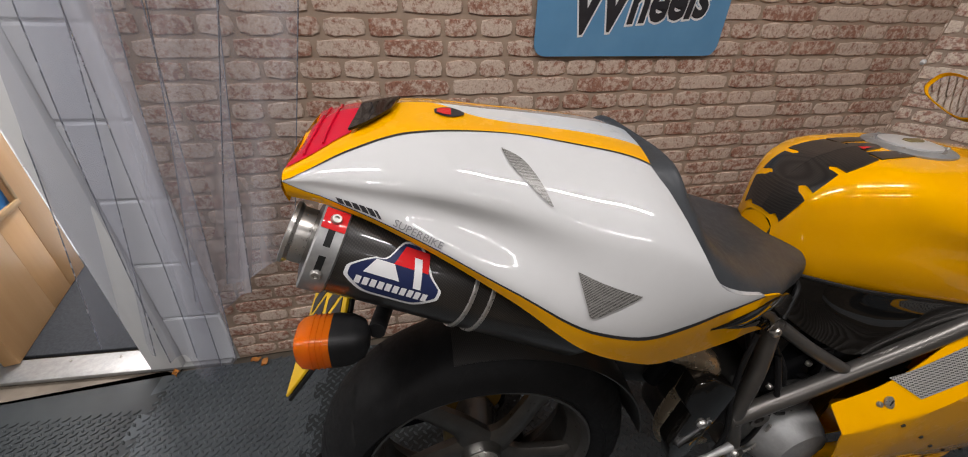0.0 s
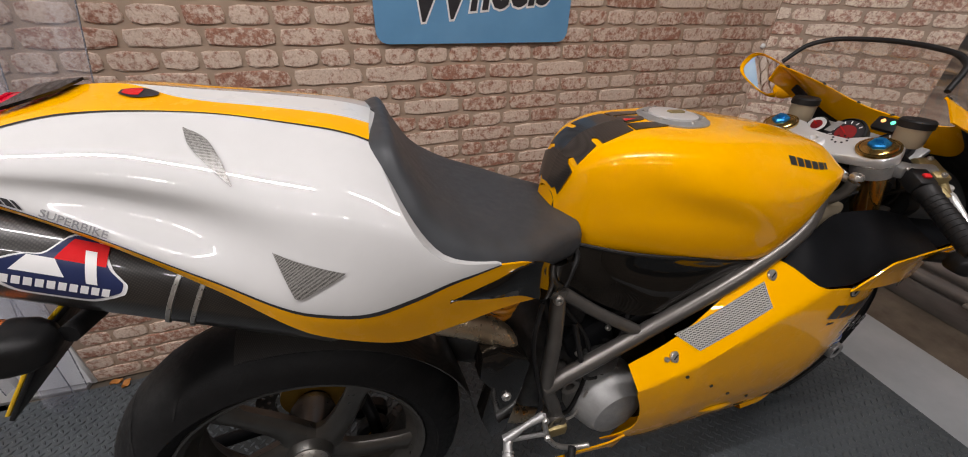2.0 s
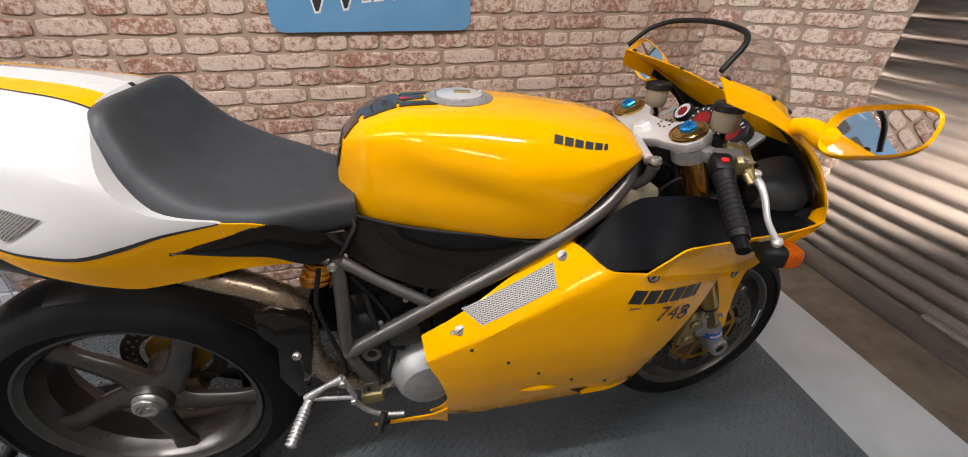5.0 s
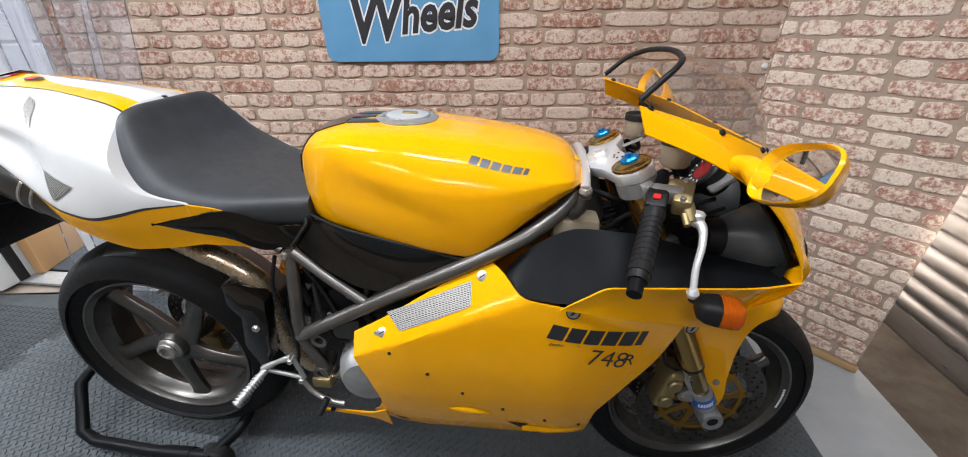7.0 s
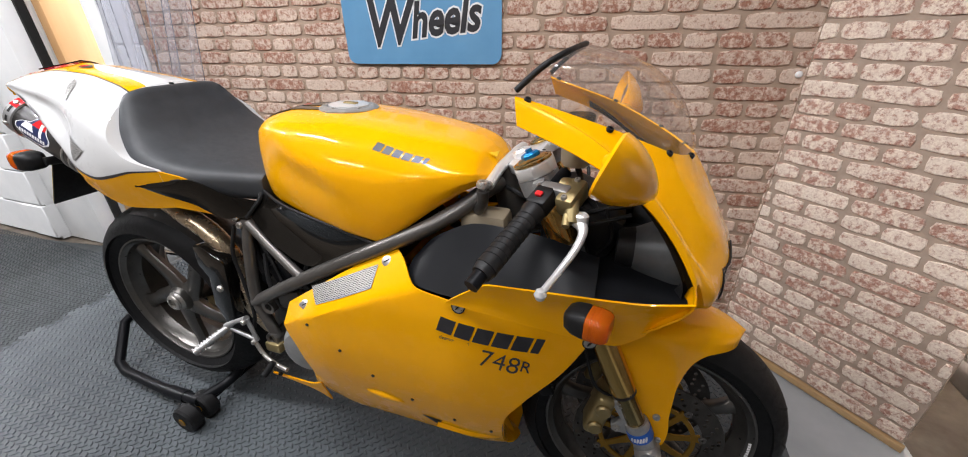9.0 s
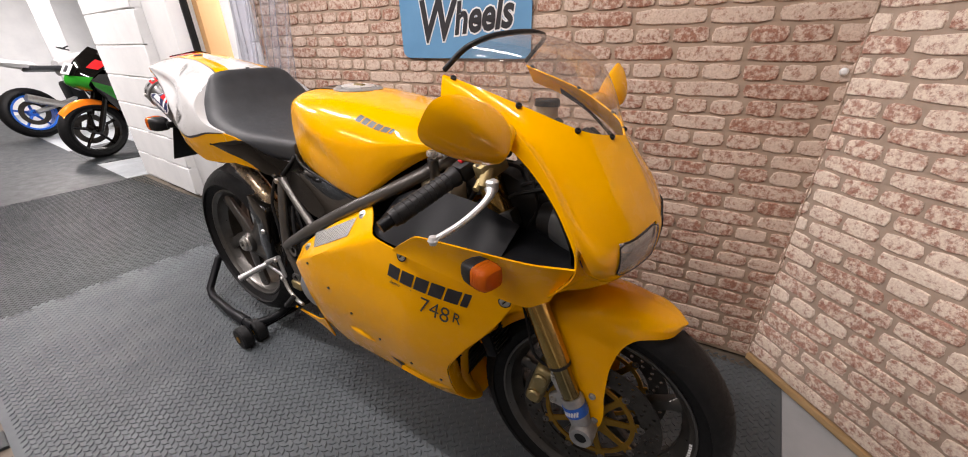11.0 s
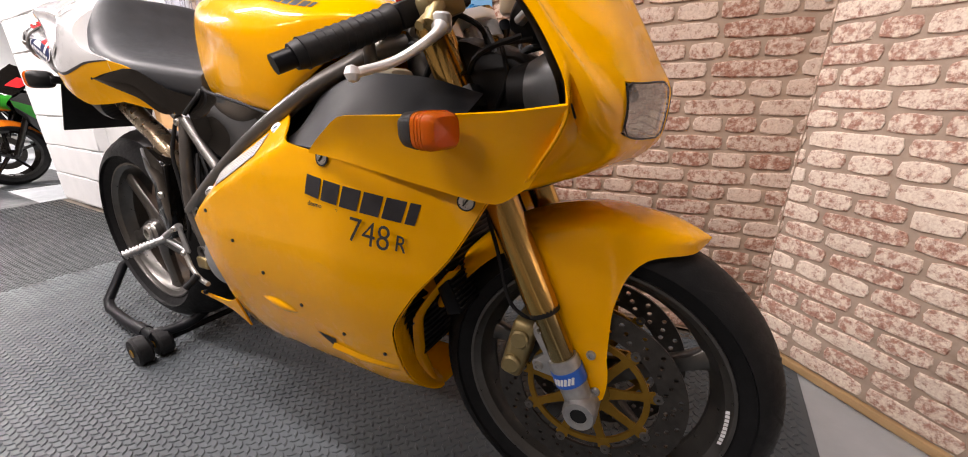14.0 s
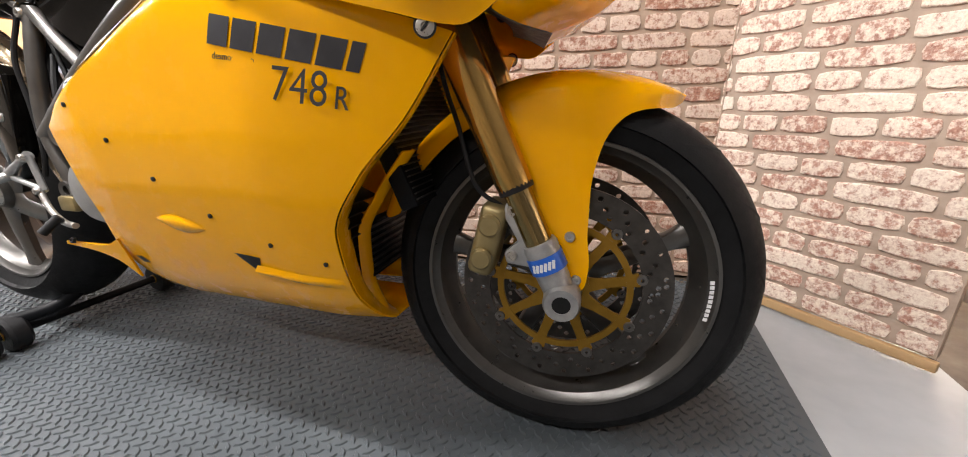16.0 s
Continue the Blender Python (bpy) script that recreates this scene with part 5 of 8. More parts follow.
stripe_in = curve([0, 0.36, 0.50, 0.62, 1.0], [0.0, 0.0, 0.13, 0.17, 0.18])
stripe_out = curve([0, 0.05, 0.15, 0.30, 0.5, 1.0], [0.60, 0.50, 0.41, 0.365, 0.34, 0.335])
seam_low = curve([0, 0.04, 0.12, 0.3, 1.0], [0.62, 0.80, 0.87, 0.875, 0.86])
tail = None
for sd in (-1, 1):
    w = band("tail_cowl", sd, stripe_out, seam_low, WHITE, tail or bike, "glossy white tail cowl", 26)
    tail = tail or w
    band("tail_top", sd, 0.0, stripe_in, WHITE, tail, "white top panel", 6, 0, 0.361)
    rim_p = lambda u, w, sd=sd: (lambda q: (q[0] + 0.010 * w, q[1] * (1 - 0.22 * w), q[2] - 0.008 * w))(tail_skin(1.0, 0.02 + 0.90 * u, sd))
    sheet("tail_rim", rim_p, 30, 5, WHITE, tail, "white rim round the seat")
    band("tail_stripe", sd, stripe_in, stripe_out, YELLOW, tail, "yellow stripe", 8)
    band("tail_lower", sd, seam_low, 1.0, YELLOW, tail, "yellow lower edge", 8)
    band("pin_line", sd, lambda s: stripe_out(s) - 0.006, lambda s: stripe_out(s) + 0.006, INK, tail, "thin black line", 2, 0.0006, 0, 1, 0)
    band("pin_line", sd, lambda s: seam_low(s) - 0.007, lambda s: seam_low(s) + 0.007, INK, tail, "thin black line", 2, 0.0006, 0, 1, 0)
    # meshed vents, let into the cowl flush with its skin
    vent_x0, vent_x1 = curve([0, 0.33, 0.67, 1], [-0.002, 0.004, 0.026, 0.0435]), curve([0, 0.33, 0.67, 1], [-0.0015, 0.020, 0.036, 0.045])
    vent_v0, vent_v1 = curve([0, 0.33, 0.67, 1], [0.422, 0.463, 0.520, 0.557]), curve([0, 0.33, 0.67, 1], [0.421, 0.448, 0.502, 0.554])
    def vent(x, v, sd):
        y, z = tail_at(x, v)
        return (x, sd * (y + 0.0016), z + 0.0012)
    up = lambda u, w, sd=sd: vent(float(vent_x0(u)) * (1 - w) + float(vent_x1(u)) * w, float(vent_v0(u)) * (1 - w) + float(vent_v1(u)) * w, sd)
    sheet("tail_vent", up, 18, 8, FINE_MESH, tail, "wire-mesh vent")
    lo = lambda u, w, sd=sd: vent((0.071 + 0.071 * u) * (1 - 0.94 * w) + 0.086 * 0.94 * w, (0.718 + 0.025 * u) * (1 - 0.94 * w) + 0.826 * 0.94 * w, sd)
    sheet("tail_vent", lo, 14, 14, FINE_MESH, tail, "wire-mesh vent")
    if sd < 0:
        block_word(tail, lambda a, b: tail_skin(0.092 + 0.075 * a, 0.840 - 0.060 * b, -1, 0.0009), 6, 0.25, 0.02, INK, "dark lettering block", (5,))
        q0, q1 = Vector(tail_skin(0.185, 0.845, -1, 0.0012)), Vector(tail_skin(0.30, 0.845, -1, 0.0012))
        up_v = (Vector(tail_skin(0.185, 0.79, -1, 0.0012)) - q0).normalized()
        xa = (q1 - q0).normalized()
        nn = xa.cross(up_v).normalized()
        up_v = nn.cross(xa)
        wm = Matrix.Translation(q0) @ Matrix((xa, up_v, nn)).transposed().to_4x4()
        words("lettering", "SUPERBIKE", 0.0115, wm, GREY_INK, tail, "thin grey lettering", 0.0, 0.0, 0.0002, 1.05)
# tail lamp and its dark hood
def lamp_skin(u, v):
    q = abs(2 * v - 1)
    x = -0.226 + 0.060 * u + 0.012 * (1 - q)
    lim = 0.36 - 0.10 * u
    y, z = tail_at(x, q * lim)
    h = 0.006 * math.sin(math.pi * min(1, 0.15 + 0.85 * u)) * (1 - q ** 4)
    return (x - h, y if v > 0.5 else -y, z + 0.001 + h * 0.4)


sheet("tail_lamp", lamp_skin, 14, 25, RED_LENS, tail, "red tail lamp lens")
for k in (0.3, 0.6):
    tube("lens_rib", [tuple(Vector(lamp_skin(k, v)) + Vector((-0.001, 0, 0.001))) for v in np.linspace(0.03, 0.97, 17)], 0.0015, RED_LENS, tail, "", 6)
sheet("lamp_hood", lambda u, v: (lambda q, x: (x, tail_at(x, q * (0.27 - 0.12 * u ** 2))[0] * (1 if v > 0.5 else -1), tail_at(x, q * (0.27 - 0.12 * u ** 2))[1] + 0.0075))(abs(2 * v - 1), -0.166 + 0.045 * u + 0.010 * (1 - abs(2 * v - 1))), 8, 21, BLACK_GLOSS, tail, "smoked lamp hood", 0.003)
sheet("tail_end", lambda u, v: (lambda q: (-0.228 - 0.004 * math.sin(math.pi * u), (2 * q - 1) * 0.112, 1.036 - 0.031 * u - 0.004 * (2 * q - 1) ** 2))(v), 5, 15, YELLOW, tail, "yellow tail end")
emblem_m = Vector(tail_skin(0.40, 0.16, -1, 0.0015))
sheet("badge", lambda u, v: tail_skin(0.375 + 0.085 * u, 0.13 + 0.13 * (v - 0.5) * math.sin(math.pi * min(0.98, 0.12 + 0.80 * u)), -1, 0.0016), 10, 6, INK, tail, "small dark metal badge")
sheet("badge_field", lambda u, v: tail_skin(0.382 + 0.040 * u, 0.13 + 0.09 * (v - 0.5) * math.sin(math.pi * (0.15 + 0.5 * u)), -1, 0.0024), 6, 5, RED_PAINT, tail, "red badge field")
# dark infill and yellow tongue ahead of the tail
fill_top = path3([(0.258, 0.1965, 0.8335), (0.312, 0.1885, 0.843), (0.382, 0.1705, 0.851), (0.45, 0.137, 0.808), (0.50, 0.100, 0.786)])
fill_low = path3([(0.259, 0.1960, 0.8325), (0.315, 0.1845, 0.813), (0.37, 0.165, 0.790), (0.435, 0.142, 0.752), (0.478, 0.122, 0.752)])
tong_top = path3([(0.329, 0.1862, 0.870), (0.382, 0.167, 0.850), (0.42, 0.148, 0.800), (0.452, 0.135, 0.754)])
tong_low = path3([(0.329, 0.1762, 0.781), (0.375, 0.157, 0.768), (0.42, 0.143, 0.757), (0.454, 0.134, 0.750)])
for sd in (-1, 1):
    mir = np.array([1, sd, 1.0])
    sheet("side_infill", lambda u, v, mir=mir: tuple((fill_top(u) * (1 - v) + fill_low(u) * v + np.array([0, 0.003 * math.sin(math.pi * v), 0])) * mir), 26, 8, BLACK_GLOSS, tail, "gloss black infill panel", 0.003)
    sheet("side_tongue", lambda u, v, mir=mir: tuple((tong_top(u) * (1 - v) + tong_low(u) * v) * mir), 22, 8, YELLOW, tail, "yellow tongue round the infill", 0.003)
    # gloss black cover under the tank
    ta = path3([(0.488, 0.082, 0.812), (0.60, 0.130, 0.798), (0.72, 0.150, 0.781), (0.842, 0.160, 0.758)])
    tb = path3([(0.478, 0.120, 0.752), (0.55, 0.142, 0.705), (0.64, 0.150, 0.668), (0.70, 0.152, 0.672)])
    cover = sheet("side_cover", lambda u, v, mir=mir, ta=ta, tb=tb: tuple((ta(u) * (1 - v) + tb(u) * v - np.array([0, 0.014 * math.sin(math.pi * v) * math.sin(math.pi * u), 0])) * mir), 26, 12, BLACK_GLOSS, bike, "gloss black cover below the tank", 0.003)
    tube("cover_edge", [tuple(ta(s) * mir) for s in np.linspace(0, 1, 14)], 0.0035, BLACK_PLASTIC, cover, "", 8)
    tube("cover_edge", [tuple(np.array(q) * mir) for q in ((0.492, 0.088, 0.812), (0.500, 0.100, 0.795), (0.487, 0.112, 0.775), (0.470, 0.125, 0.752))], 0.005, BLACK_PLASTIC, cover, "", 8, 14)
box("under_tray", (-0.10, -0.075, 0.82), (0.40, 0.075, 0.850), BLACK_PLASTIC, tail, "", 0.01)
part("seat_joint", rounded_box((0.044, 0.120, 0.064), 0.012, pose(0.492, 0, 0.778)), BLACK_PLASTIC, bike, "black rubber joint between seat and tank")
part("airbox", rounded_box((0.36, 0.20, 0.10), 0.02, pose(0.68, 0, 0.735)), BLACK_PLASTIC, bike, "black airbox under the tank")

# number plate on its bracket, indicators
bracket = tube("plate_bracket", [(-0.06, 0, 0.86), (-0.14, 0, 0.850), (-0.195, 0, 0.815)], 0.022, BLACK_PLASTIC, bike, "black plastic number plate bracket", 10, 12)
box("bracket_lug", (-0.175, -0.06, 0.815), (-0.125, 0.06, 0.85), BLACK_PLASTIC, bracket, "", 0.008)
pm = Matrix.Translation((-0.197, 0, 0.835)) @ Matrix.Rotation(radians(36), 4, "Y")
number = part("number_plate", rounded_box((0.0045, 0.234, 0.166), 0.0015, pm @ Matrix.Translation((0, 0, -0.085))), PLATE_YELLOW, bike, "yellow number plate with dark characters")
part("plate_back", rounded_box((0.006, 0.240, 0.172), 0.002, pm @ Matrix.Translation((0.0062, 0, -0.085))), BLACK_PLASTIC, number)
for row, n in ((0, 4), (1, 3)):
    for k in range(n):
        part("character_bar", rounded_box((0.0012, 0.036, 0.060), 0, pm @ Matrix.Translation((-0.0027, (k - (n - 1) / 2) * 0.052, -0.046 - 0.077 * row))), INK, number)


def indicator(m, label, size=1.0):
    """A stalked turn signal: dark shell behind, ribbed amber lens in front; z along the lens's way."""
    m = m @ Matrix.Scale(size, 4)

    def boxy(profile):
        v, f = lathe(profile, 32, "z")
        out = []
        for x, y, z in v:
            r, a = math.hypot(x, y), math.atan2(y, x)
            out.append(m @ Vector((r * math.copysign(abs(math.cos(a)) ** 0.55, math.cos(a)), 0.86 * r * math.copysign(abs(math.sin(a)) ** 0.55, math.sin(a)), z)))
        return out, f
    body = make("indicator", *boxy([(0.009, 0.0), (0.020, 0.005), (0.0265, 0.018), (0.0285, 0.036), (0.0285, 0.040), (0.0005, 0.040)]), BLACK_PLASTIC, bike, label)
    make("indicator_lens", *boxy([(0.0280, 0.0405), (0.0280, 0.062), (0.0265, 0.072), (0.021, 0.078), (0.0005, 0.080)]), AMBER, body, "amber lens")
    for z in (0.047, 0.053, 0.059):
        make("lens_rib", *boxy([(0.027, z), (0.0288, z + 0.001), (0.0288, z + 0.002), (0.027, z + 0.003)]), AMBER, body)
    return body


def frame_at(place, way, up=(0, 0, 1)):
    z = Vector(way).normalized()
    x = Vector(up).cross(z).normalized()
    return Matrix.Translation(place) @ Matrix((x, z.cross(x), z)).transposed().to_4x4()


for sd in (-1, 1):
    ind = indicator(frame_at((-0.163, sd * 0.158, 0.842), (-1, 0.0, 0.03)), "black rear indicator with an amber lens")
    tube("stalk", [(-0.135, sd * 0.05, 0.832), (-0.148, sd * 0.105, 0.838), (-0.156, sd * 0.15, 0.842)], 0.011, BLACK_PLASTIC, ind, "", 10, 10)


NAVY_BAND = surface("blue_band", (0.01, 0.10, 0.50), (0.015, 0.13, 0.55), (0.3, 0.35), 0, 40)
BOWL = surface("lamp_silver", (0.62, 0.60, 0.58), (0.72, 0.70, 0.68), (0.12, 0.2), 1.0, 30)
# ---- fork, front wheel and brakes: all turned a little to the left ----
def steered(ob):
    ob.matrix_basis = STEER @ ob.matrix_basis
    return ob


front = wheel("front_wheel", 0.294, 0.120, 0.098, 0.0, 0.10, 0.32, "gunmetal five-spoke cast wheel", 0.040, 0.028, 0.040, 0.10)
front.matrix_basis = STEER @ Matrix.Translation((FRONT_X, 0, FRONT_Z))
drill_f = [(r * math.cos(a), r * math.sin(a)) for r, o in ((0.128, 0), (0.138, 0.09), (0.149, 0.18)) for a in np.arange(0, 2 * math.pi, 0.27) + o]
for y in (-0.063, 0.058):
    d = brake_disc(front, y, 0.117, 0.160, drill_f)
    sgn = -1 if y < 0 else 1
    turned("disc_carrier", [(0.094, y), (0.104, y), (0.104, y + 0.005), (0.094, y + 0.005)], GOLD, d, "gold disc carrier", 48, "y", None, True)
    for k in range(9):
        a = 2 * math.pi * k / 9 + 0.2
        c, s = math.cos(a), math.sin(a)
        arm = [(0.036, -0.012), (0.060, -0.008), (0.086, -0.007), (0.112, -0.011), (0.116, 0.0), (0.112, 0.011), (0.086, 0.007), (0.060, 0.008), (0.036, 0.012)]
        plate("carrier_arm", [(p * c - q * s, p * s + q * c) for p, q in arm], y + 0.0006, y + 0.0046, GOLD, d)
        turned("button", [(0.0075, y - 0.003), (0.0085, y + 0.0), (0.0085, y + 0.005), (0.0075, y + 0.008), (0.003, y + 0.008), (0.003, y - 0.003)], GUNMETAL, d, "", 14, "y", Matrix.Translation((0.1165 * c, 0, 0.1165 * s)), True)
    turned("carrier_hub", [(0.030, y - 0.002), (0.040, y - 0.002), (0.040, y + 0.006), (0.030, y + 0.006)], GOLD, d, "", 32, "y", None, True)
# small bars of white lettering on the rim
for k in range(9):
    a = radians(-10 + 2.0 * k)
    part("rim_lettering", rounded_box((0.006, 0.0006, 0.0055), 0, pose(0, 0, 0) @ Matrix.Translation((0.2130 * math.cos(a), -0.0487, 0.2130 * math.sin(a))) @ Matrix.Rotation(-a, 4, "Y")), WHITE_INK, front)

for sd in (-1, 1):
    y = sd * 0.098
    leg = steered(tube("fork_leg", [on_fork(y, 0.175), on_fork(y, 0.190), on_fork(y, 0.40), on_fork(y, 0.69)], [0.0255, 0.0265, 0.0265, 0.0265], GOLD_TUBE, bike, "gold upside-down fork leg", 28))
    tube("fork_slider", [on_fork(y, 0.05), on_fork(y, 0.19)], 0.0205, SLIDER, leg, "slim dark gold stanchion", 24)
    tube("dust_seal", [on_fork(y, 0.171), on_fork(y, 0.180)], 0.0258, BLACK_PLASTIC, leg, "", 24)
    foot = tube("fork_foot", [on_fork(y, -0.026), on_fork(y, -0.020), on_fork(y, 0.03), on_fork(y, 0.085), on_fork(y, 0.092)], [0.016, 0.021, 0.0235, 0.0265, 0.024], ALLOY, leg, "cast alloy fork foot", 24)
    turned("axle_clamp", [(0.0135, y - 0.029), (0.024, y - 0.030), (0.027, y - 0.024), (0.028, y + 0.024), (0.024, y + 0.030), (0.0135, y + 0.029)], ALLOY, leg, "", 28, "y", Matrix.Translation((FRONT_X, 0, FRONT_Z)), True)
    turned("axle", [(0.0136, y - 0.027), (0.0125, y - 0.027), (0.011, y + 0.0), (0.0005, y + 0.0)], BLACK_PLASTIC, leg, "hollow axle end", 22, "y", Matrix.Translation((FRONT_X, 0, FRONT_Z)))
    tube("fork_band", [on_fork(y, 0.048), on_fork(y, 0.073)], 0.0272, NAVY_BAND, leg, "blue maker's band", 28)
    for k in range(6):
        c = on_fork(y, 0.060)
        a = radians((-128 if sd < 0 else 128) + 13 * k * (1 if sd < 0 else -1))
        side = Vector((math.cos(RAKE) * math.cos(a), math.sin(a), math.sin(RAKE) * math.cos(a)))
        part("band_bar", rounded_box((0.0009, 0.0042, 0.012), 0, frame_at(c + side * 0.0274, fork_up) @ Matrix.Identity(4) if False else Matrix.Translation(c + side * 0.0274) @ side.to_track_quat("X", "Z").to_matrix().to_4x4()), WHITE_INK, leg)
    # caliper behind the leg, with its bracket
    cb = [(-0.010, 0.020), (-0.050, 0.046), (-0.082, 0.050), (-0.086, 0.066), (-0.066, 0.084), (-0.088, 0.122), (-0.084, 0.140), (-0.064, 0.140), (-0.050, 0.105), (-0.024, 0.080), (-0.012, 0.080), (0.0, 0.03)]
    br = plate("caliper_bracket", [(FRONT_X + x, FRONT_Z + z) for x, z in cb], y + sd * 0.010, y - sd * 0.006, ALLOY, leg, "alloy caliper bracket", 0.003)
    cal_m = Matrix.Translation((FRONT_X - 0.112, y - sd * 0.020, FRONT_Z + 0.082)) @ Matrix.Rotation(radians(14), 4, "Y")
    cal = part("brake_caliper", rounded_box((0.040, 0.070, 0.112), 0.012, cal_m, None, 3), GOLD_CAST, leg, "gold four-piston brake caliper")
    for dz in (-0.026, 0.026):
        turned("piston_cap", [(0.0165, 0), (0.0165, sd * 0.006), (0.013, sd * 0.010), (0.0005, sd * 0.010)], GOLD_CAST, leg, "", 22, "y", cal_m @ Matrix.Translation((0.0, sd * 0.034, dz)))
    for x, z in ((-0.074, 0.130), (-0.074, 0.062)):
        bolt(leg, (FRONT_X + x, y + sd * 0.010, FRONT_Z + z), (0, sd, 0), 0.008, 0.006)
    tube("brake_hose", [Vector((FRONT_X - 0.090, y - sd * 0.005, FRONT_Z + 0.130)), on_fork(y, 0.20, -0.052), on_fork(y - sd * 0.01, 0.28, -0.045), on_fork(y - sd * 0.03, 0.40, -0.030), on_fork(y * 0.4, 0.55, 0.05)], 0.0035, BLACK_PLASTIC, leg, "braided brake hose", 8, 30)

# front mudguard: one skin from the crown down to the long side blades by the fork
guard_u = [0, 0.06, 0.13, 0.18, 0.24, 0.30, 0.36, 0.42, 0.47, 0.495, 0.52, 0.545, 0.585, 0.64, 0.68, 0.70, 0.72, 0.75, 0.82, 0.91, 1.0]
guard_x = curve(guard_u, [1.556, 1.536, 1.508, 1.484, 1.459, 1.444, 1.436, 1.436, 1.441, 1.437, 1.420, 1.402, 1.380, 1.350, 1.326, 1.314, 1.322, 1.305, 1.250, 1.185, 1.135])
guard_y = curve(guard_u, [0.004, 0.040, 0.062, 0.070, 0.075, 0.079, 0.083, 0.085, 0.086, 0.086, 0.086, 0.086, 0.086, 0.085, 0.083, 0.081, 0.077, 0.074, 0.072, 0.070, 0.060])
guard_z = curve(guard_u, [0.573, 0.565, 0.564, 0.559, 0.538, 0.503, 0.452, 0.395, 0.345, 0.312, 0.299, 0.312, 0.375, 0.458, 0.506, 0.524, 0.550, 0.556, 0.532, 0.475, 0.400])
guard_a = curve([0, 0.10, 0.24, 0.40, 0.50, 0.60, 0.70, 0.85, 1.0], [61.5, 67, 77, 88, 96, 104, 113, 137, 162])


def fender(u, v):
    q = abs(2 * v - 1)
    a = radians(float(guard_a(u)))
    e = np.array([float(guard_x(u)), float(guard_y(u)), float(guard_z(u))])
    r_e = math.hypot(e[0] - FRONT_X, e[2] - FRONT_Z)
    on = lambda r, y: np.array([FRONT_X + r * math.cos(a), y, FRONT_Z + r * math.sin(a)])
    top, dip = 0.324, min(0.036, 0.5 * (0.324 - r_e))
    pts = np.array([on(top, 0), on(top - 0.12 * dip, e[1] * 0.42), on(top - 0.42 * dip, e[1] * 0.76), on(top - dip, e[1] * 0.93), e])
    p = [float(curve([0, 0.22, 0.40, 0.56, 1.0], pts[:, i])(q)) for i in range(3)]
    return (p[0], p[1] if v > 0.5 else -p[1], p[2])


guard = steered(sheet("mudguard", fender, 120, 47, YELLOW, bike, "glossy yellow front mudguard with long side blades", 0.003))
for sd in (-1, 1):
    for x, z in ((1.412, 0.388), (1.424, 0.322)):
        bolt(guard, (x, sd * 0.0865, z), (0, sd, 0), 0.0078, 0.004, ALLOY)

# yokes, bars, controls
yoke_z = 0.690
yoke = steered(plate("top_yoke", [(-0.036, -0.100), (-0.028, -0.126), (0.0, -0.136), (0.028, -0.126), (0.036, -0.10), (0.030, -0.06), (0.010, -0.035), (0.008, 0.0), (0.010, 0.035), (0.030, 0.06), (0.036, 0.10), (0.028, 0.126), (0.0, 0.136), (-0.028, 0.126), (-0.036, 0.10), (-0.045, 0.06), (-0.062, 0.030), (-0.066, 0.0), (-0.062, -0.030), (-0.045, -0.06)],
                   0, 0.022, ALLOY_BRIGHT, bike, "polished alloy top yoke", 0.004, frame_at(on_fork(0, yoke_z), fork_up, (0, 1, 0)) @ Matrix.Rotation(radians(90), 4, "X") @ Matrix.Rotation(radians(180), 4, "X")))
turned("stem_nut", [(0.020, 0.0), (0.020, 0.010), (0.016, 0.014), (0.009, 0.014), (0.009, 0.004), (0.0005, 0.004)], ALLOY_BRIGHT, yoke, "", 6, "z", frame_at(on_fork(0, yoke_z + 0.0, -0.034), fork_up, (0, 1, 0)))
lower_yoke = plate("lower_yoke", [(-0.036, -0.130), (0.036, -0.130), (0.030, 0), (0.036, 0.130), (-0.036, 0.130), (-0.06, 0.0)], 0, 0.035, CAST, yoke, "", 0.004, frame_at(on_fork(0, 0.50), fork_up, (0, 1, 0)) @ Matrix.Rotation(radians(90), 4, "X"))
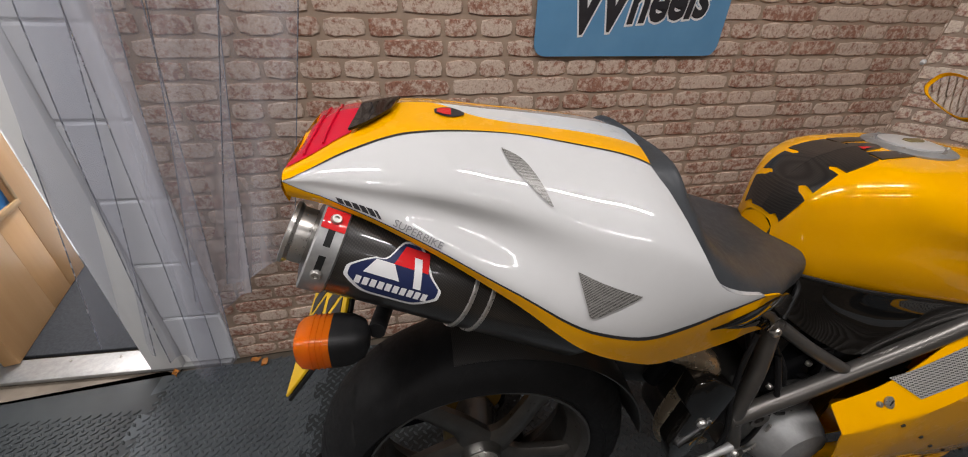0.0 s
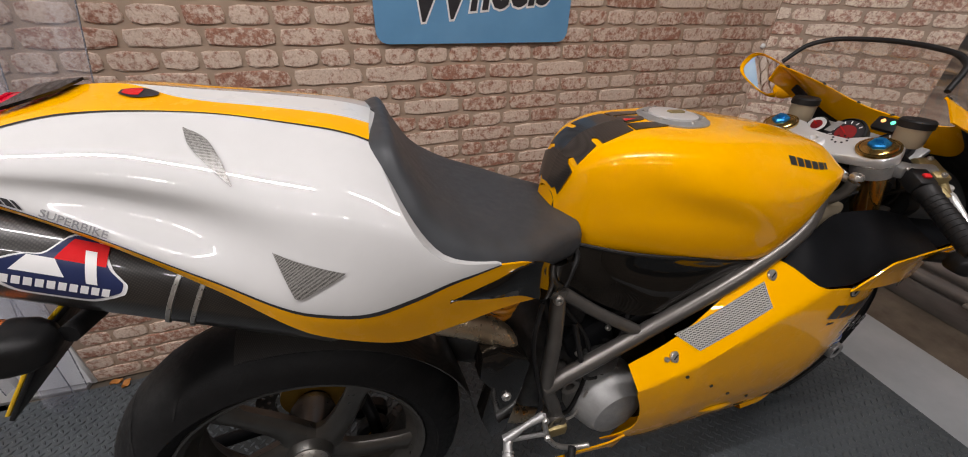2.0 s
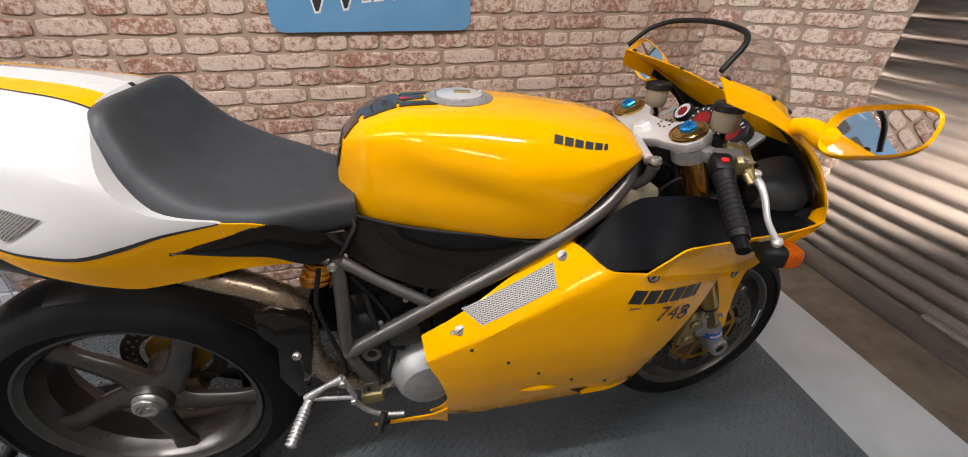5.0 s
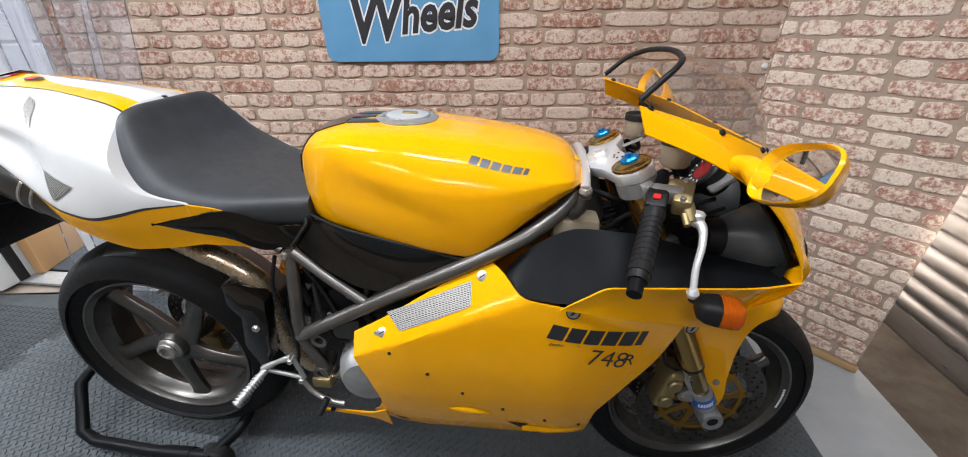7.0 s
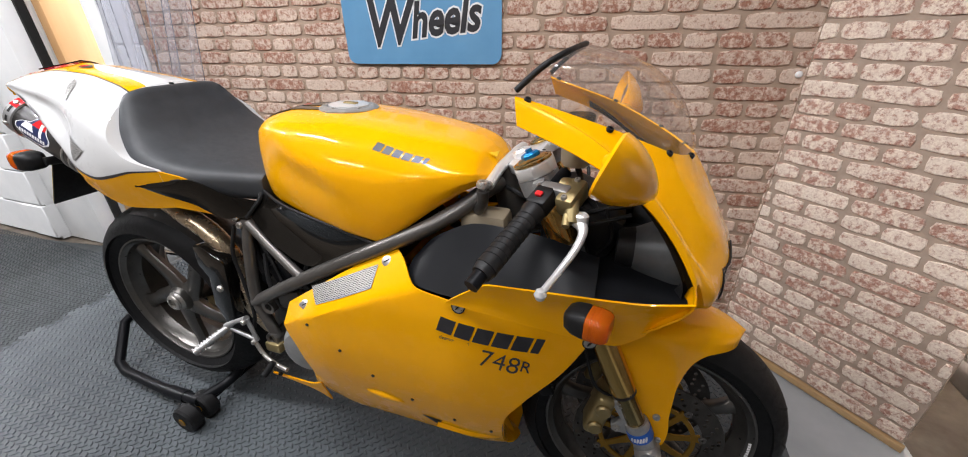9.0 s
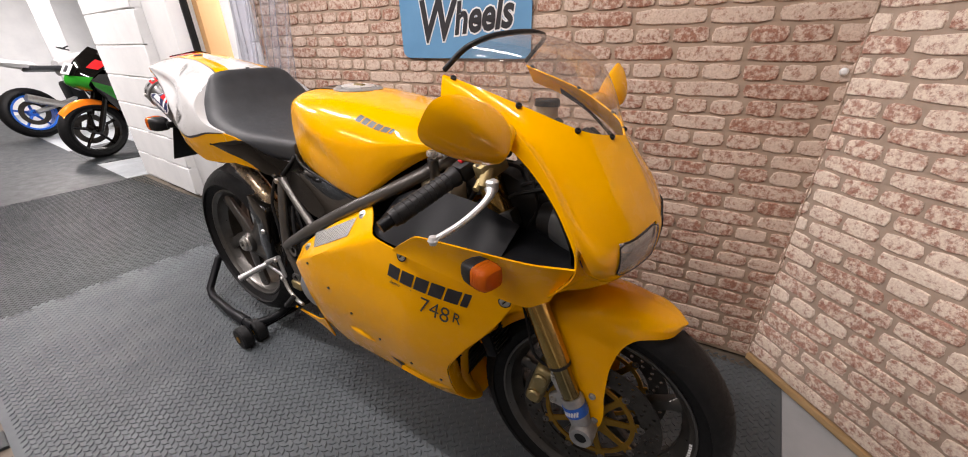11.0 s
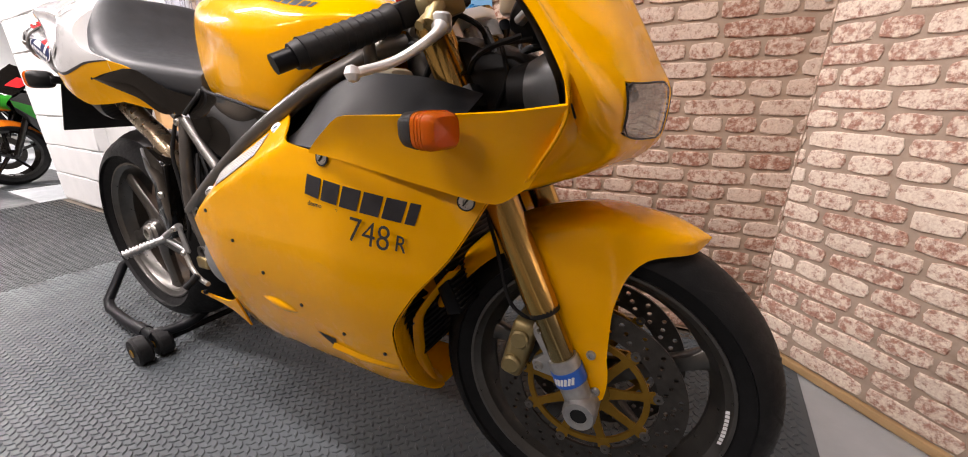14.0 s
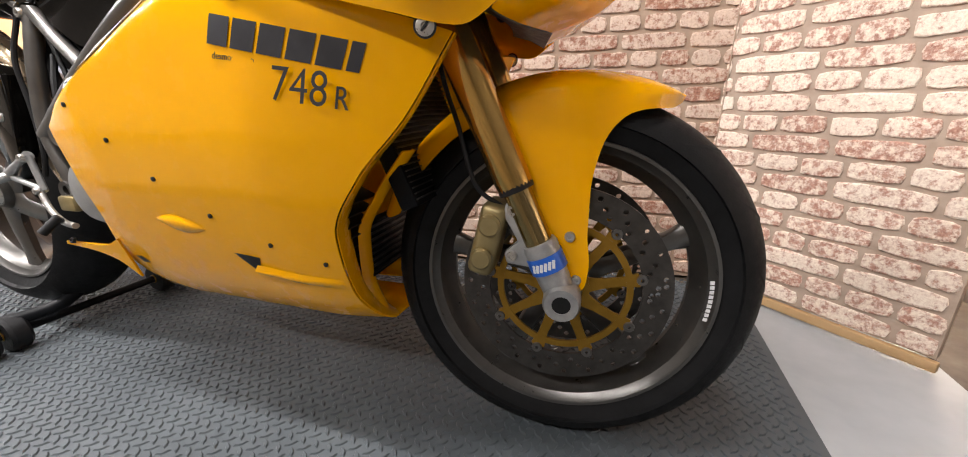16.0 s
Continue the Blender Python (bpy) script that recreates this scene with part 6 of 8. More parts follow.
for sd in (-1, 1):
    fm = frame_at(on_fork(sd * 0.098, yoke_z), fork_up, (0, 1, 0))
    turned("fork_cap", [(0.0285, -0.002), (0.0285, 0.006), (0.023, 0.010), (0.0005, 0.010)], GOLD_TUBE, yoke, "gold fork top", 30, "z", fm)
    turned("fork_adjuster", [(0.017, 0.009), (0.017, 0.015), (0.0135, 0.018), (0.006, 0.018), (0.006, 0.024), (0.0005, 0.024)], BLUE_ANO, yoke, "blue anodised adjuster", 6, "z", fm)
    turned("clip_on_clamp", [(0.028, -0.050), (0.036, -0.050), (0.036, -0.022), (0.028, -0.022)], ALLOY, yoke, "alloy handlebar clamp", 30, "z", fm, True)
    bar0, bar1 = Vector((1.158, sd * 0.150, 0.893)), Vector((1.076, sd * 0.322, 0.812))
    way = (bar1 - bar0).normalized()
    bar = steered(tube("handlebar", [bar0 - way * 0.055, bar1], 0.011, BLACK_SATIN, bike, "black clip-on handlebar", 16))
    at = lambda d: bar0 + way * d
    tube("grip", [at(0.045), at(0.052), at(0.060), at(0.165), at(0.172)], [0.019, 0.019, 0.0165, 0.0168, 0.018], BLACK_PLASTIC, bar, "ribbed black rubber grip", 20)
    for k in range(9):
        turned("grip_rib", [(0.0160, -0.0012), (0.0178, 0), (0.0160, 0.0012)], BLACK_PLASTIC, bar, "", 18, "z", frame_at(at(0.068 + 0.011 * k), way + Vector((0.15, 0, 0.1))), True)
    tube("bar_end", [at(0.172), at(0.184)], [0.0165, 0.0145], BLACK_PLASTIC, bar, "", 18)
    part("switch_block", rounded_box((0.034, 0.032, 0.044), 0.006, frame_at(at(0.020), way)), BLACK_PLASTIC, bar, "black switch block")
    part("switch", rounded_box((0.012, 0.006, 0.010), 0.002, frame_at(at(0.020), way) @ Matrix.Translation((0, 0.018, 0.004))), RED_PAINT if sd < 0 else BLACK_PLASTIC, bar)
    mc = [at(-0.005) + Vector((0.030, 0, 0.006)), at(0.03) + Vector((0.050, 0, 0.004))]
    tube("lever_perch", [at(-0.015) + Vector((0.012, 0, 0.006)), *mc, at(0.055) + Vector((0.062, 0, -0.008))], [0.012, 0.015, 0.012, 0.009], GOLD_CAST if sd < 0 else ALLOY, bar, "cast lever perch and master cylinder", 14, 16)
    lev = [at(0.032) + Vector((0.062, sd * 0.010, -0.016)), at(0.050) + Vector((0.078, sd * 0.010, -0.018)), at(0.085) + Vector((0.084, sd * 0.006, -0.022)), at(0.125) + Vector((0.080, sd * 0.006, -0.028)), at(0.172) + Vector((0.078, sd * 0.010, -0.024))]
    tube("lever", lev, [0.011, 0.009, 0.0065, 0.0055, 0.0052], ALLOY_BRIGHT, bar, "polished alloy lever", 12, 20)
    cyl_m = frame_at(at(0.012) + Vector((0.042, 0, 0.004)), way)
    part("master_cylinder", rounded_box((0.030, 0.034, 0.058), 0.006, cyl_m, None, 2), GOLD_CAST if sd < 0 else ALLOY, bar, "cast master cylinder")
    part("cylinder_clamp", rounded_box((0.050, 0.030, 0.020), 0.005, frame_at(at(0.004) + Vector((0.014, 0, 0.004)), way), None, 2), ALLOY, bar)
    for dz in (-0.022, 0.022):
        bolt(bar, cyl_m @ Vector((0.0, 0.017, dz)), cyl_m.to_3x3() @ Vector((0, 1, 0)), 0.005, 0.004)
    turned("pivot", [(0.011, -0.010), (0.012, -0.006), (0.012, 0.008), (0.009, 0.011), (0.0005, 0.011)], ALLOY_BRIGHT, bar, "", 20, "z", Matrix.Translation(lev[0] + Vector((0.004, 0, 0.002))))
    tube("adjuster", [at(0.045) + Vector((0.050, 0, -0.002)), at(0.066) + Vector((0.058, 0, -0.006))], 0.006, GOLD_CAST, bar, "", 10)
    turned("lever_ball", [(0.0005, -0.009), (0.006, -0.007), (0.009, 0), (0.006, 0.007), (0.0005, 0.009)], ALLOY_BRIGHT, bar, "", 16, "z", Matrix.Translation(lev[-1]))
    pot_at = Vector((1.195, sd * 0.105, 0.955))
    turned("fluid_reservoir", [(0.020, -0.026), (0.0245, -0.020), (0.0255, 0.012), (0.0005, 0.012)], POT, bar, "translucent brake fluid pot", 24, "z", Matrix.Translation(pot_at))
    turned("reservoir_cap", [(0.028, 0.012), (0.028, 0.024), (0.025, 0.027), (0.0005, 0.027)], BLACK_PLASTIC, bar, "black screw cap", 24, "z", Matrix.Translation(pot_at))
    tube("fluid_hose", [pot_at - Vector((0, 0, 0.022)), pot_at + Vector((0.01, 0, -0.05)), mc[0]], 0.005, BLACK_PLASTIC, bar, "", 8, 14)
    tube("control_cable", [at(-0.01) + Vector((0.02, 0, 0)), Vector((1.22, sd * 0.08, 0.87)), Vector((1.20, sd * 0.05, 0.80)), Vector((1.10, sd * 0.06, 0.74))], 0.004, BLACK_PLASTIC, bar, "", 8, 20)
# steering damper across the yoke, key tag
damper = tube("steering_damper", [(1.055, -0.105, 0.885), (1.06, -0.05, 0.900), (1.065, 0.06, 0.905), (1.065, 0.12, 0.90)], 0.010, ALLOY_BRIGHT, bike, "silver steering damper", 14)
tube("damper_rod", [(1.052, -0.13, 0.882), (1.055, -0.10, 0.885)], 0.006, STEEL, damper, "", 10)
bolt(damper, (1.052, -0.128, 0.892), (0, 0, 1), 0.012, 0.008)
part("bracket_flag", rounded_box((0.028, 0.050, 0.002), 0.0005, pose(1.035, -0.02, 0.925, 0, 25, 10)), PLATE_YELLOW, damper, "small yellow tag")

# instruments
DIAL_RED = surface("dial_red", (0.22, 0.012, 0.014), (0.28, 0.02, 0.02), (0.3, 0.4), 0, 40)


def glowing(name, colour, strength):
    m, t, s = material(name)
    s.inputs["Base Color"].default_value = (*colour, 1)
    s.inputs["Emission Color"].default_value, s.inputs["Emission Strength"].default_value = (*colour, 1), strength
    return m


dash = part("instrument_panel", rounded_box((0.05, 0.22, 0.012), 0.005, pose(1.300, 0.02, 0.895, 0, -38, 0)), ALLOY, bike, "grey instrument carrier")
for y, r in ((0.055, 0.040), (-0.040, 0.036), (0.125, 0.024)):
    gm = frame_at((1.278, y, 0.905), (-0.80, 0, 0.60))
    turned("gauge", [(r * 0.8, -0.045), (r, -0.02), (r, 0.0), (r * 0.9, 0.004), (r * 0.88, 0.0), (0.0005, 0.0)], BLACK_PLASTIC, dash, "round black gauge", 36, "z", gm)
    turned("dial", [(r * 0.86, 0.0006), (0.0005, 0.0008)], WHITE_INK if y > 0.1 else INK, dash, "gauge dial", 30, "z", gm)
    for k in range(11):
        a = radians(-40 + 26 * k)
        part("dial_bar", rounded_box((0.0022, 0.007, 0.0006), 0, gm @ Matrix.Rotation(a, 4, "Z") @ Matrix.Translation((0, r * 0.70, 0.0014))), WHITE_INK, dash)
    turned("dial_centre", [(r * 0.52, 0.0011), (0.0005, 0.0013)], DIAL_RED, dash, "dark red centre of the dial", 24, "z", gm)
    part("needle", rounded_box((0.002, r * 0.62, 0.0008), 0, gm @ Matrix.Rotation(radians(60), 4, "Z") @ Matrix.Translation((0, r * 0.28, 0.003))), RED_PAINT, dash)

warn_m = frame_at((1.262, -0.022, 0.948), (-0.80, 0, 0.60))
warning = part("warning_panel", rounded_box((0.046, 0.030, 0.016), 0.004, warn_m), BLACK_PLASTIC, dash, "black panel of warning lights")
for x, colour in ((0.010, (0.1, 0.9, 0.5)), (-0.008, (1.0, 0.45, 0.15))):
    turned("warning_light", [(0.0042, 0.006), (0.0042, 0.0092), (0.0005, 0.0098)], glowing("warning_glow", colour, 2.0), warning, "small lit warning light", 12, "z", warn_m @ Matrix.Translation((x, 0.004, 0)))
# engraved plate and lock ring on the top yoke, frame-side damper bracket, loose wires round the head
yoke_m = frame_at(on_fork(0, yoke_z), fork_up, (0, 1, 0))
part("yoke_plate", rounded_box((0.040, 0.014, 0.0012), 0.0004, yoke_m @ Matrix.Translation((0.035, 0.006, 0.0010))), ALLOY, yoke, "small engraved plate")
for k in range(8):
    turned("lock_hole", [(0.0022, 0.0002), (0.0022, 0.0012), (0.0005, 0.0012)], BLACK_PLASTIC, yoke, "", 8, "z", yoke_m @ Matrix.Translation((0.013 * math.cos(0.785 * k), -0.030 + 0.013 * math.sin(0.785 * k), 0)))
for sd in (-1, 1):
    fm = frame_at(on_fork(sd * 0.098, yoke_z - 0.036), fork_up, (0, 1, 0))
    part("clamp_lug", rounded_box((0.022, 0.018, 0.026), 0.004, fm @ Matrix.Translation((-sd * 0.006, -0.040, 0))), ALLOY, yoke, "split clamp lug")
    for dz in (-0.007, 0.007):
        bolt(yoke, fm @ Vector((-sd * 0.006, -0.049, dz)), fm.to_3x3() @ Vector((0, -1, 0)), 0.0042, 0.004)
    turned("fork_ring", [(0.030, 0.001), (0.034, 0.001), (0.034, 0.005), (0.030, 0.006)], GOLD_TUBE, yoke, "", 30, "z", frame_at(on_fork(sd * 0.098, yoke_z), fork_up, (0, 1, 0)), True)
elbow = tube("damper_bracket", [(1.035, -0.105, 0.835), (1.048, -0.120, 0.855), (1.052, -0.128, 0.884)], [0.011, 0.010, 0.011], GUNMETAL, damper, "cast damper bracket on the frame", 12, 10)
for k, (pts, rad) in enumerate((([(1.05, -0.02, 0.86), (1.10, -0.075, 0.865), (1.15, -0.060, 0.83), (1.16, -0.04, 0.76)], 0.0045),
                                ([(1.06, 0.03, 0.87), (1.11, -0.03, 0.885), (1.17, -0.055, 0.87), (1.24, -0.07, 0.85)], 0.0040),
                                ([(1.20, -0.10, 0.90), (1.17, -0.105, 0.86), (1.13, -0.085, 0.82), (1.09, -0.07, 0.77)], 0.0050),
                                ([(1.22, -0.06, 0.88), (1.25, -0.075, 0.83), (1.24, -0.06, 0.77), (1.20, -0.05, 0.72)], 0.0055),
                                ([(1.26, -0.09, 0.86), (1.275, -0.10, 0.81), (1.25, -0.085, 0.765)], 0.0035))):
    tube("cable", pts, rad, BLACK_PLASTIC, dash, "", 8, 18)
part("relay_block", rounded_box((0.030, 0.050, 0.050), 0.012, pose(1.275, -0.055, 0.800, 0, 20, 0), None, 2), BLACK_GLOSS, dash, "black relay block behind the lamps")
bolt(dash, (1.262, -0.075, 0.822), (-0.4, -1, 0.2), 0.008, 0.006)
sheet("duct_panel", lambda u, v: (1.075 + 0.10 * u, 0.12 - 0.05 * v, 0.735 + 0.075 * v - 0.03 * u), 8, 8, POT, dash, "beige inner duct", 0.003)

# ---- fairing ----
# right and left side panels: outline by height, depth by a smooth table
edge_bottom = path3([(0.600, 0, 0.318), (0.635, 0, 0.268), (0.70, 0, 0.222), (0.80, 0, 0.204), (1.00, 0, 0.205), (1.125, 0, 0.213)])
edge_top = path3([(0.598, 0, 0.583), (0.640, 0, 0.612), (0.712, 0, 0.660), (0.795, 0, 0.711), (0.868, 0, 0.753), (0.888, 0, 0.760), (0.908, 0, 0.752), (0.945, 0, 0.727), (1.02, 0, 0.712), (1.13, 0, 0.692), (1.225, 0, 0.671), (1.278, 0, 0.655)])
edge_back = path3([(0.600, 0, 0.318), (0.624, 0, 0.358), (0.640, 0, 0.405), (0.630, 0, 0.470), (0.606, 0, 0.540), (0.598, 0, 0.583)])
edge_front = path3([(1.125, 0, 0.213), (1.106, 0, 0.300), (1.112, 0, 0.400), (1.155, 0, 0.480), (1.222, 0, 0.560), (1.278, 0, 0.655)])
f_depth_z = curve([0.195, 0.205, 0.23, 0.27, 0.32, 0.40, 0.47, 0.56, 0.66, 0.72, 0.76], [0.055, 0.085, 0.130, 0.165, 0.190, 0.216, 0.230, 0.236, 0.234, 0.228, 0.224])
crease = curve([0.60, 0.66, 0.78, 0.90, 0.96, 1.05, 1.3], [0.545, 0.582, 0.640, 0.698, 0.722, 0.75, 0.80])


def fair_depth(x, z):
    y = float(f_depth_z(z))
    y -= 0.075 * max(0, (x - 1.02) / 0.25) ** 1.6
    y -= 0.018 * max(0, (0.72 - x) / 0.12) ** 1.5
    over = z - float(crease(x))
    if over > 0:
        y -= 0.90 * over if x < 0.93 else 0.90 * over * max(0, 1 - (x - 0.93) / 0.07)
    return y


def fair_skin(x, z, side, lift=0.0):
    return (x, side * (fair_depth(x, z) + lift), z)


def fair_panel(u, v, side):
    """A patch spanned between the panel's four edges, bent by the depth."""
    flat = (1 - v) * edge_bottom(u) + v * edge_top(u) + (1 - u) * edge_back(v) + u * edge_front(v)
    flat = flat - ((1 - u) * (1 - v) * edge_bottom(0) + u * (1 - v) * edge_bottom(1) + (1 - u) * v * edge_top(0) + u * v * edge_top(1))
    return fair_skin(float(flat[0]), float(flat[2]), side)


for sd in (-1, 1):
    lowr = sheet("side_fairing", lambda u, v, sd=sd: fair_panel(u, v, sd), 60, 70, YELLOW, bike, "glossy yellow lower side fairing", 0.003, None, 30)
    # returned front edge towards the radiator
    inner = lambda u, v, sd=sd: (lambda z, x: (x - 0.012 * v - 0.03 * v * v, sd * (fair_depth(x, z) * (1 - 0.42 * v) - 0.004), z))(float(edge_front(u)[2]), float(edge_front(u)[0]))
    sheet("fairing_return", inner, 40, 8, YELLOW, lowr, "", 0.002)
    mouth = lambda u, v, sd=sd: (lambda z, x: (x - 0.020 + 0.010 * math.sin(math.pi * v), sd * (0.074 + 0.034 * (1 - v) + 0.03 * u), z))(0.232 + 0.28 * u, float(edge_front(0.02 + 0.72 * u)[0]))
    sheet("duct_lip", mouth, 24, 6, YELLOW, lowr, "yellow inner lip of the cooling duct", 0.003)
    for k in range(6):
        z = 0.345 + 0.020 * k
        part("louvre", rounded_box((0.030, 0.080, 0.004), 0.001, pose(1.068 + 0.007 * k, sd * 0.140, z, 0, 24, 0)), BLACK_SATIN, lowr, "black cooling louvre")
    lip_top = path3([(0.640, 0.196, 0.352), (0.600, 0.194, 0.336), (0.545, 0.192, 0.333), (0.478, 0.190, 0.331)])
    lip_low = path3([(0.640, 0.175, 0.270), (0.608, 0.186, 0.305), (0.548, 0.190, 0.321), (0.476, 0.189, 0.325)])
    lip = sheet("fairing_lip", lambda u, v, sd=sd, a=lip_top, b=lip_low: tuple((a(u) * (1 - v) + b(u) * v) * np.array([1, sd, 1])), 20, 6, YELLOW, lowr, "yellow lip below the clutch cover", 0.004)
    bolt(lowr, (0.506, sd * 0.192, 0.336), (0, sd, 0.3), 0.006, 0.004, BLACK_PLASTIC)
    for x, z in ((0.672, 0.612), (0.872, 0.738)):
        turned("quarter_turn", [(0.0105, -0.002), (0.0105, 0.0012), (0.008, 0.0022), (0.0005, 0.0022)], STEEL, lowr, "round steel fastener", 22, "z", frame_at(fair_skin(x, z, sd, 0.0005), (0, sd, 0.75)))
        part("slot", rounded_box((0.012, 0.0022, 0.0012), 0, frame_at(Vector(fair_skin(x, z, sd, 0.0005)) + Vector((0, sd, 0.75)).normalized() * 0.0022, (0, sd, 0.75)) @ Matrix.Rotation(0.6, 4, "Z")), BLACK_PLASTIC, lowr)
    bolt(lowr, fair_skin(0.658, 0.606, sd, 0.001), (0, sd, 0.75), 0.005, 0.003)
    turned("quarter_turn", [(0.0105, -0.002), (0.0105, 0.0012), (0.008, 0.0022), (0.004, 0.0022), (0.0035, 0.0005), (0.0005, 0.0005)], STEEL, lowr, "round steel fastener", 22, "z", frame_at(fair_skin(1.038, 0.704, sd, 0.001), (0, sd, 0.2)))
    turned("quarter_turn", [(0.0105, -0.002), (0.0105, 0.0012), (0.008, 0.0022), (0.004, 0.0022), (0.0035, 0.0005), (0.0005, 0.0005)], STEEL, lowr, "round steel fastener", 22, "z", frame_at((1.262, sd * 0.196, 0.655), (0.25, sd, 0.0)))
    for place, way in ((Vector(fair_skin(1.038, 0.704, sd, 0.001)), Vector((0, sd, 0.2))), (Vector((1.262, sd * 0.196, 0.655)), Vector((0.25, sd, 0)))):
        fm = frame_at(place, way)
        part("slot", rounded_box((0.013, 0.0024, 0.0016), 0, fm @ Matrix.Translation((0, 0, 0.0022)) @ Matrix.Rotation(0.9, 4, "Z")), BLACK_PLASTIC, lowr)
        turned("washer", [(0.0105, 0.0002), (0.0128, 0.0002), (0.0128, 0.0012), (0.0105, 0.0014)], BLACK_PLASTIC, lowr, "", 22, "z", fm, True)
    for x, z in ((0.690, 0.580), (0.763, 0.530), (0.832, 0.475), (0.916, 0.423), (1.008, 0.383), (1.085, 0.355)):
        turned("rivet", [(0.0036, -0.001), (0.0036, 0.0010), (0.0025, 0.0018), (0.0005, 0.0018)], BLACK_PLASTIC, lowr, "", 12, "z", frame_at(fair_skin(x, z, sd, 0.001), (0, sd, -0.1)))
    grille = lambda u, v, sd=sd: (lambda x: fair_skin(x, float(crease(x)) + 0.019 + 0.034 * v, sd, 0.0028))((0.712 - 0.034 * v) + (0.141 + 0.034 * v) * u)
    sheet("side_grille", grille, 30, 8, MESHWIRE, lowr, "wire-mesh grille", 0.001)
    tri = lambda u, v, sd=sd: fair_skin(0.926 + 0.048 * u * (1 - v) + 0.032 * v, 0.361 - 0.004 * u * (1 - v) - 0.036 * v, sd, 0.0012)
    sheet("cooling_slot", tri, 6, 6, BLACK_PLASTIC, lowr, "dark triangular cooling slot")
    sheet("cooling_slot", lambda u, v, sd=sd: fair_skin(0.655 + 0.026 * u + 0.014 * v, 0.318 - 0.012 * v + 0.004 * u, sd, 0.0012), 5, 5, BLACK_PLASTIC, lowr)
    bump_f = lambda u, v, sd=sd: fair_skin(0.793 + 0.100 * u, 0.410 - 0.012 * u + 0.030 * (v - 0.5) * math.sin(math.pi * u), sd, 0.0005 + 0.007 * (math.sin(math.pi * u) * math.sin(math.pi * v)) ** 0.8)
    sheet("fairing_blister", bump_f, 16, 12, YELLOW, lowr, "long raised blister")
    ridge = lambda u, v, sd=sd: fair_skin(0.960 + 0.140 * u, 0.332 - 0.016 * u + 0.020 * (v - 0.5), sd, 0.0005 + 0.010 * (1 - u) ** 0.5 * math.sin(math.pi * v) ** 1.5)
    sheet("fairing_blister", ridge, 16, 8, YELLOW, lowr)
    block_word(lowr, lambda a, b, sd=sd: fair_skin(0.994 + 0.183 * (a if sd < 0 else 1 - a), 0.647 + 0.034 * b - 0.037 * a, sd, 0.0012), 6, 0.16, 0.06, INK, "bold black lettering block", (5,))
    if sd < 0:
        nx = Vector((1, 0.10, -0.13)).normalized()
        nz = Vector((0, -1, 0.0))
        ny = (Vector((0, 0, 1)) - nx * nx.z).normalized()
        nn = nx.cross(ny)
        for txt, px, pz, size in (("748", 1.070, 0.582, 0.058), ("R", 1.1445, 0.571, 0.038), ("desmoquattro", 0.999, 0.630, 0.0115)):
            base = Vector(fair_skin(px, pz, sd, 0.0022))
            words("lettering", txt, size, Matrix.Translation(base) @ Matrix((nx, ny, nn)).transposed().to_4x4(), INK, lowr, "thin black numerals", 0.12, -0.0004 if txt == "748" else 0.0, 0.0003, 0.88)
    # upper side strip above the seam, running forward to the nose
    st_top = path3([(1.020, 0.2320, 0.716), (1.055, 0.234, 0.742), (1.095, 0.233, 0.764), (1.20, 0.228, 0.766), (1.32, 0.224, 0.770), (1.398, 0.214, 0.778)])
    st_low = path3([(1.015, 0.2318, 0.711), (1.06, 0.2300, 0.706), (1.13, 0.222, 0.692), (1.22, 0.206, 0.671), (1.30, 0.188, 0.655), (1.345, 0.180, 0.680)])
    strip_f = lambda u, v, sd=sd, a=st_top, b=st_low: tuple((a(u) * (1 - v) + b(u) * v + np.array([0, 0.003 - 0.012 * math.sin(math.pi * v) * u, 0])) * np.array([1, sd, 1]))
    strip_o = sheet("upper_fairing_side", strip_f, 36, 12, YELLOW, bike, "yellow upper fairing side", 0.003)
    # dark inner panel between frame and fairing
    in_a = path3([(0.918, 0.156, 0.742), (0.97, 0.150, 0.795), (1.05, 0.135, 0.822), (1.15, 0.135, 0.815), (1.26, 0.140, 0.790)])
    in_b = path3([(0.918, 0.194, 0.724), (0.95, 0.212, 0.718), (1.03, 0.222, 0.716), (1.12, 0.222, 0.745), (1.26, 0.215, 0.752)])
    sheet("inner_panel", lambda u, v, sd=sd, a=in_a, b=in_b: tuple((a(u) * (1 - v) + b(u) * v) * np.array([1, sd, 1])), 24, 10, BLACK_SATIN, strip_o, "satin black inner panel", 0.003)
    sheet("inner_panel", lambda u, v, sd=sd: (1.24 + 0.15 * u, sd * (0.210 - 0.18 * v), 0.752 + 0.018 * u + 0.01 * v), 8, 8, BLACK_SATIN, strip_o, "", 0.003)
    ind = indicator(frame_at((1.222, sd * 0.256, 0.753), (1, sd * 0.25, 0.0)), "black front indicator with an amber lens", 0.86)
    tube("stalk", [(1.238, sd * 0.205, 0.735), (1.240, sd * 0.235, 0.750), (1.240, sd * 0.252, 0.760)], 0.011, BLACK_PLASTIC, ind, "", 10, 8)

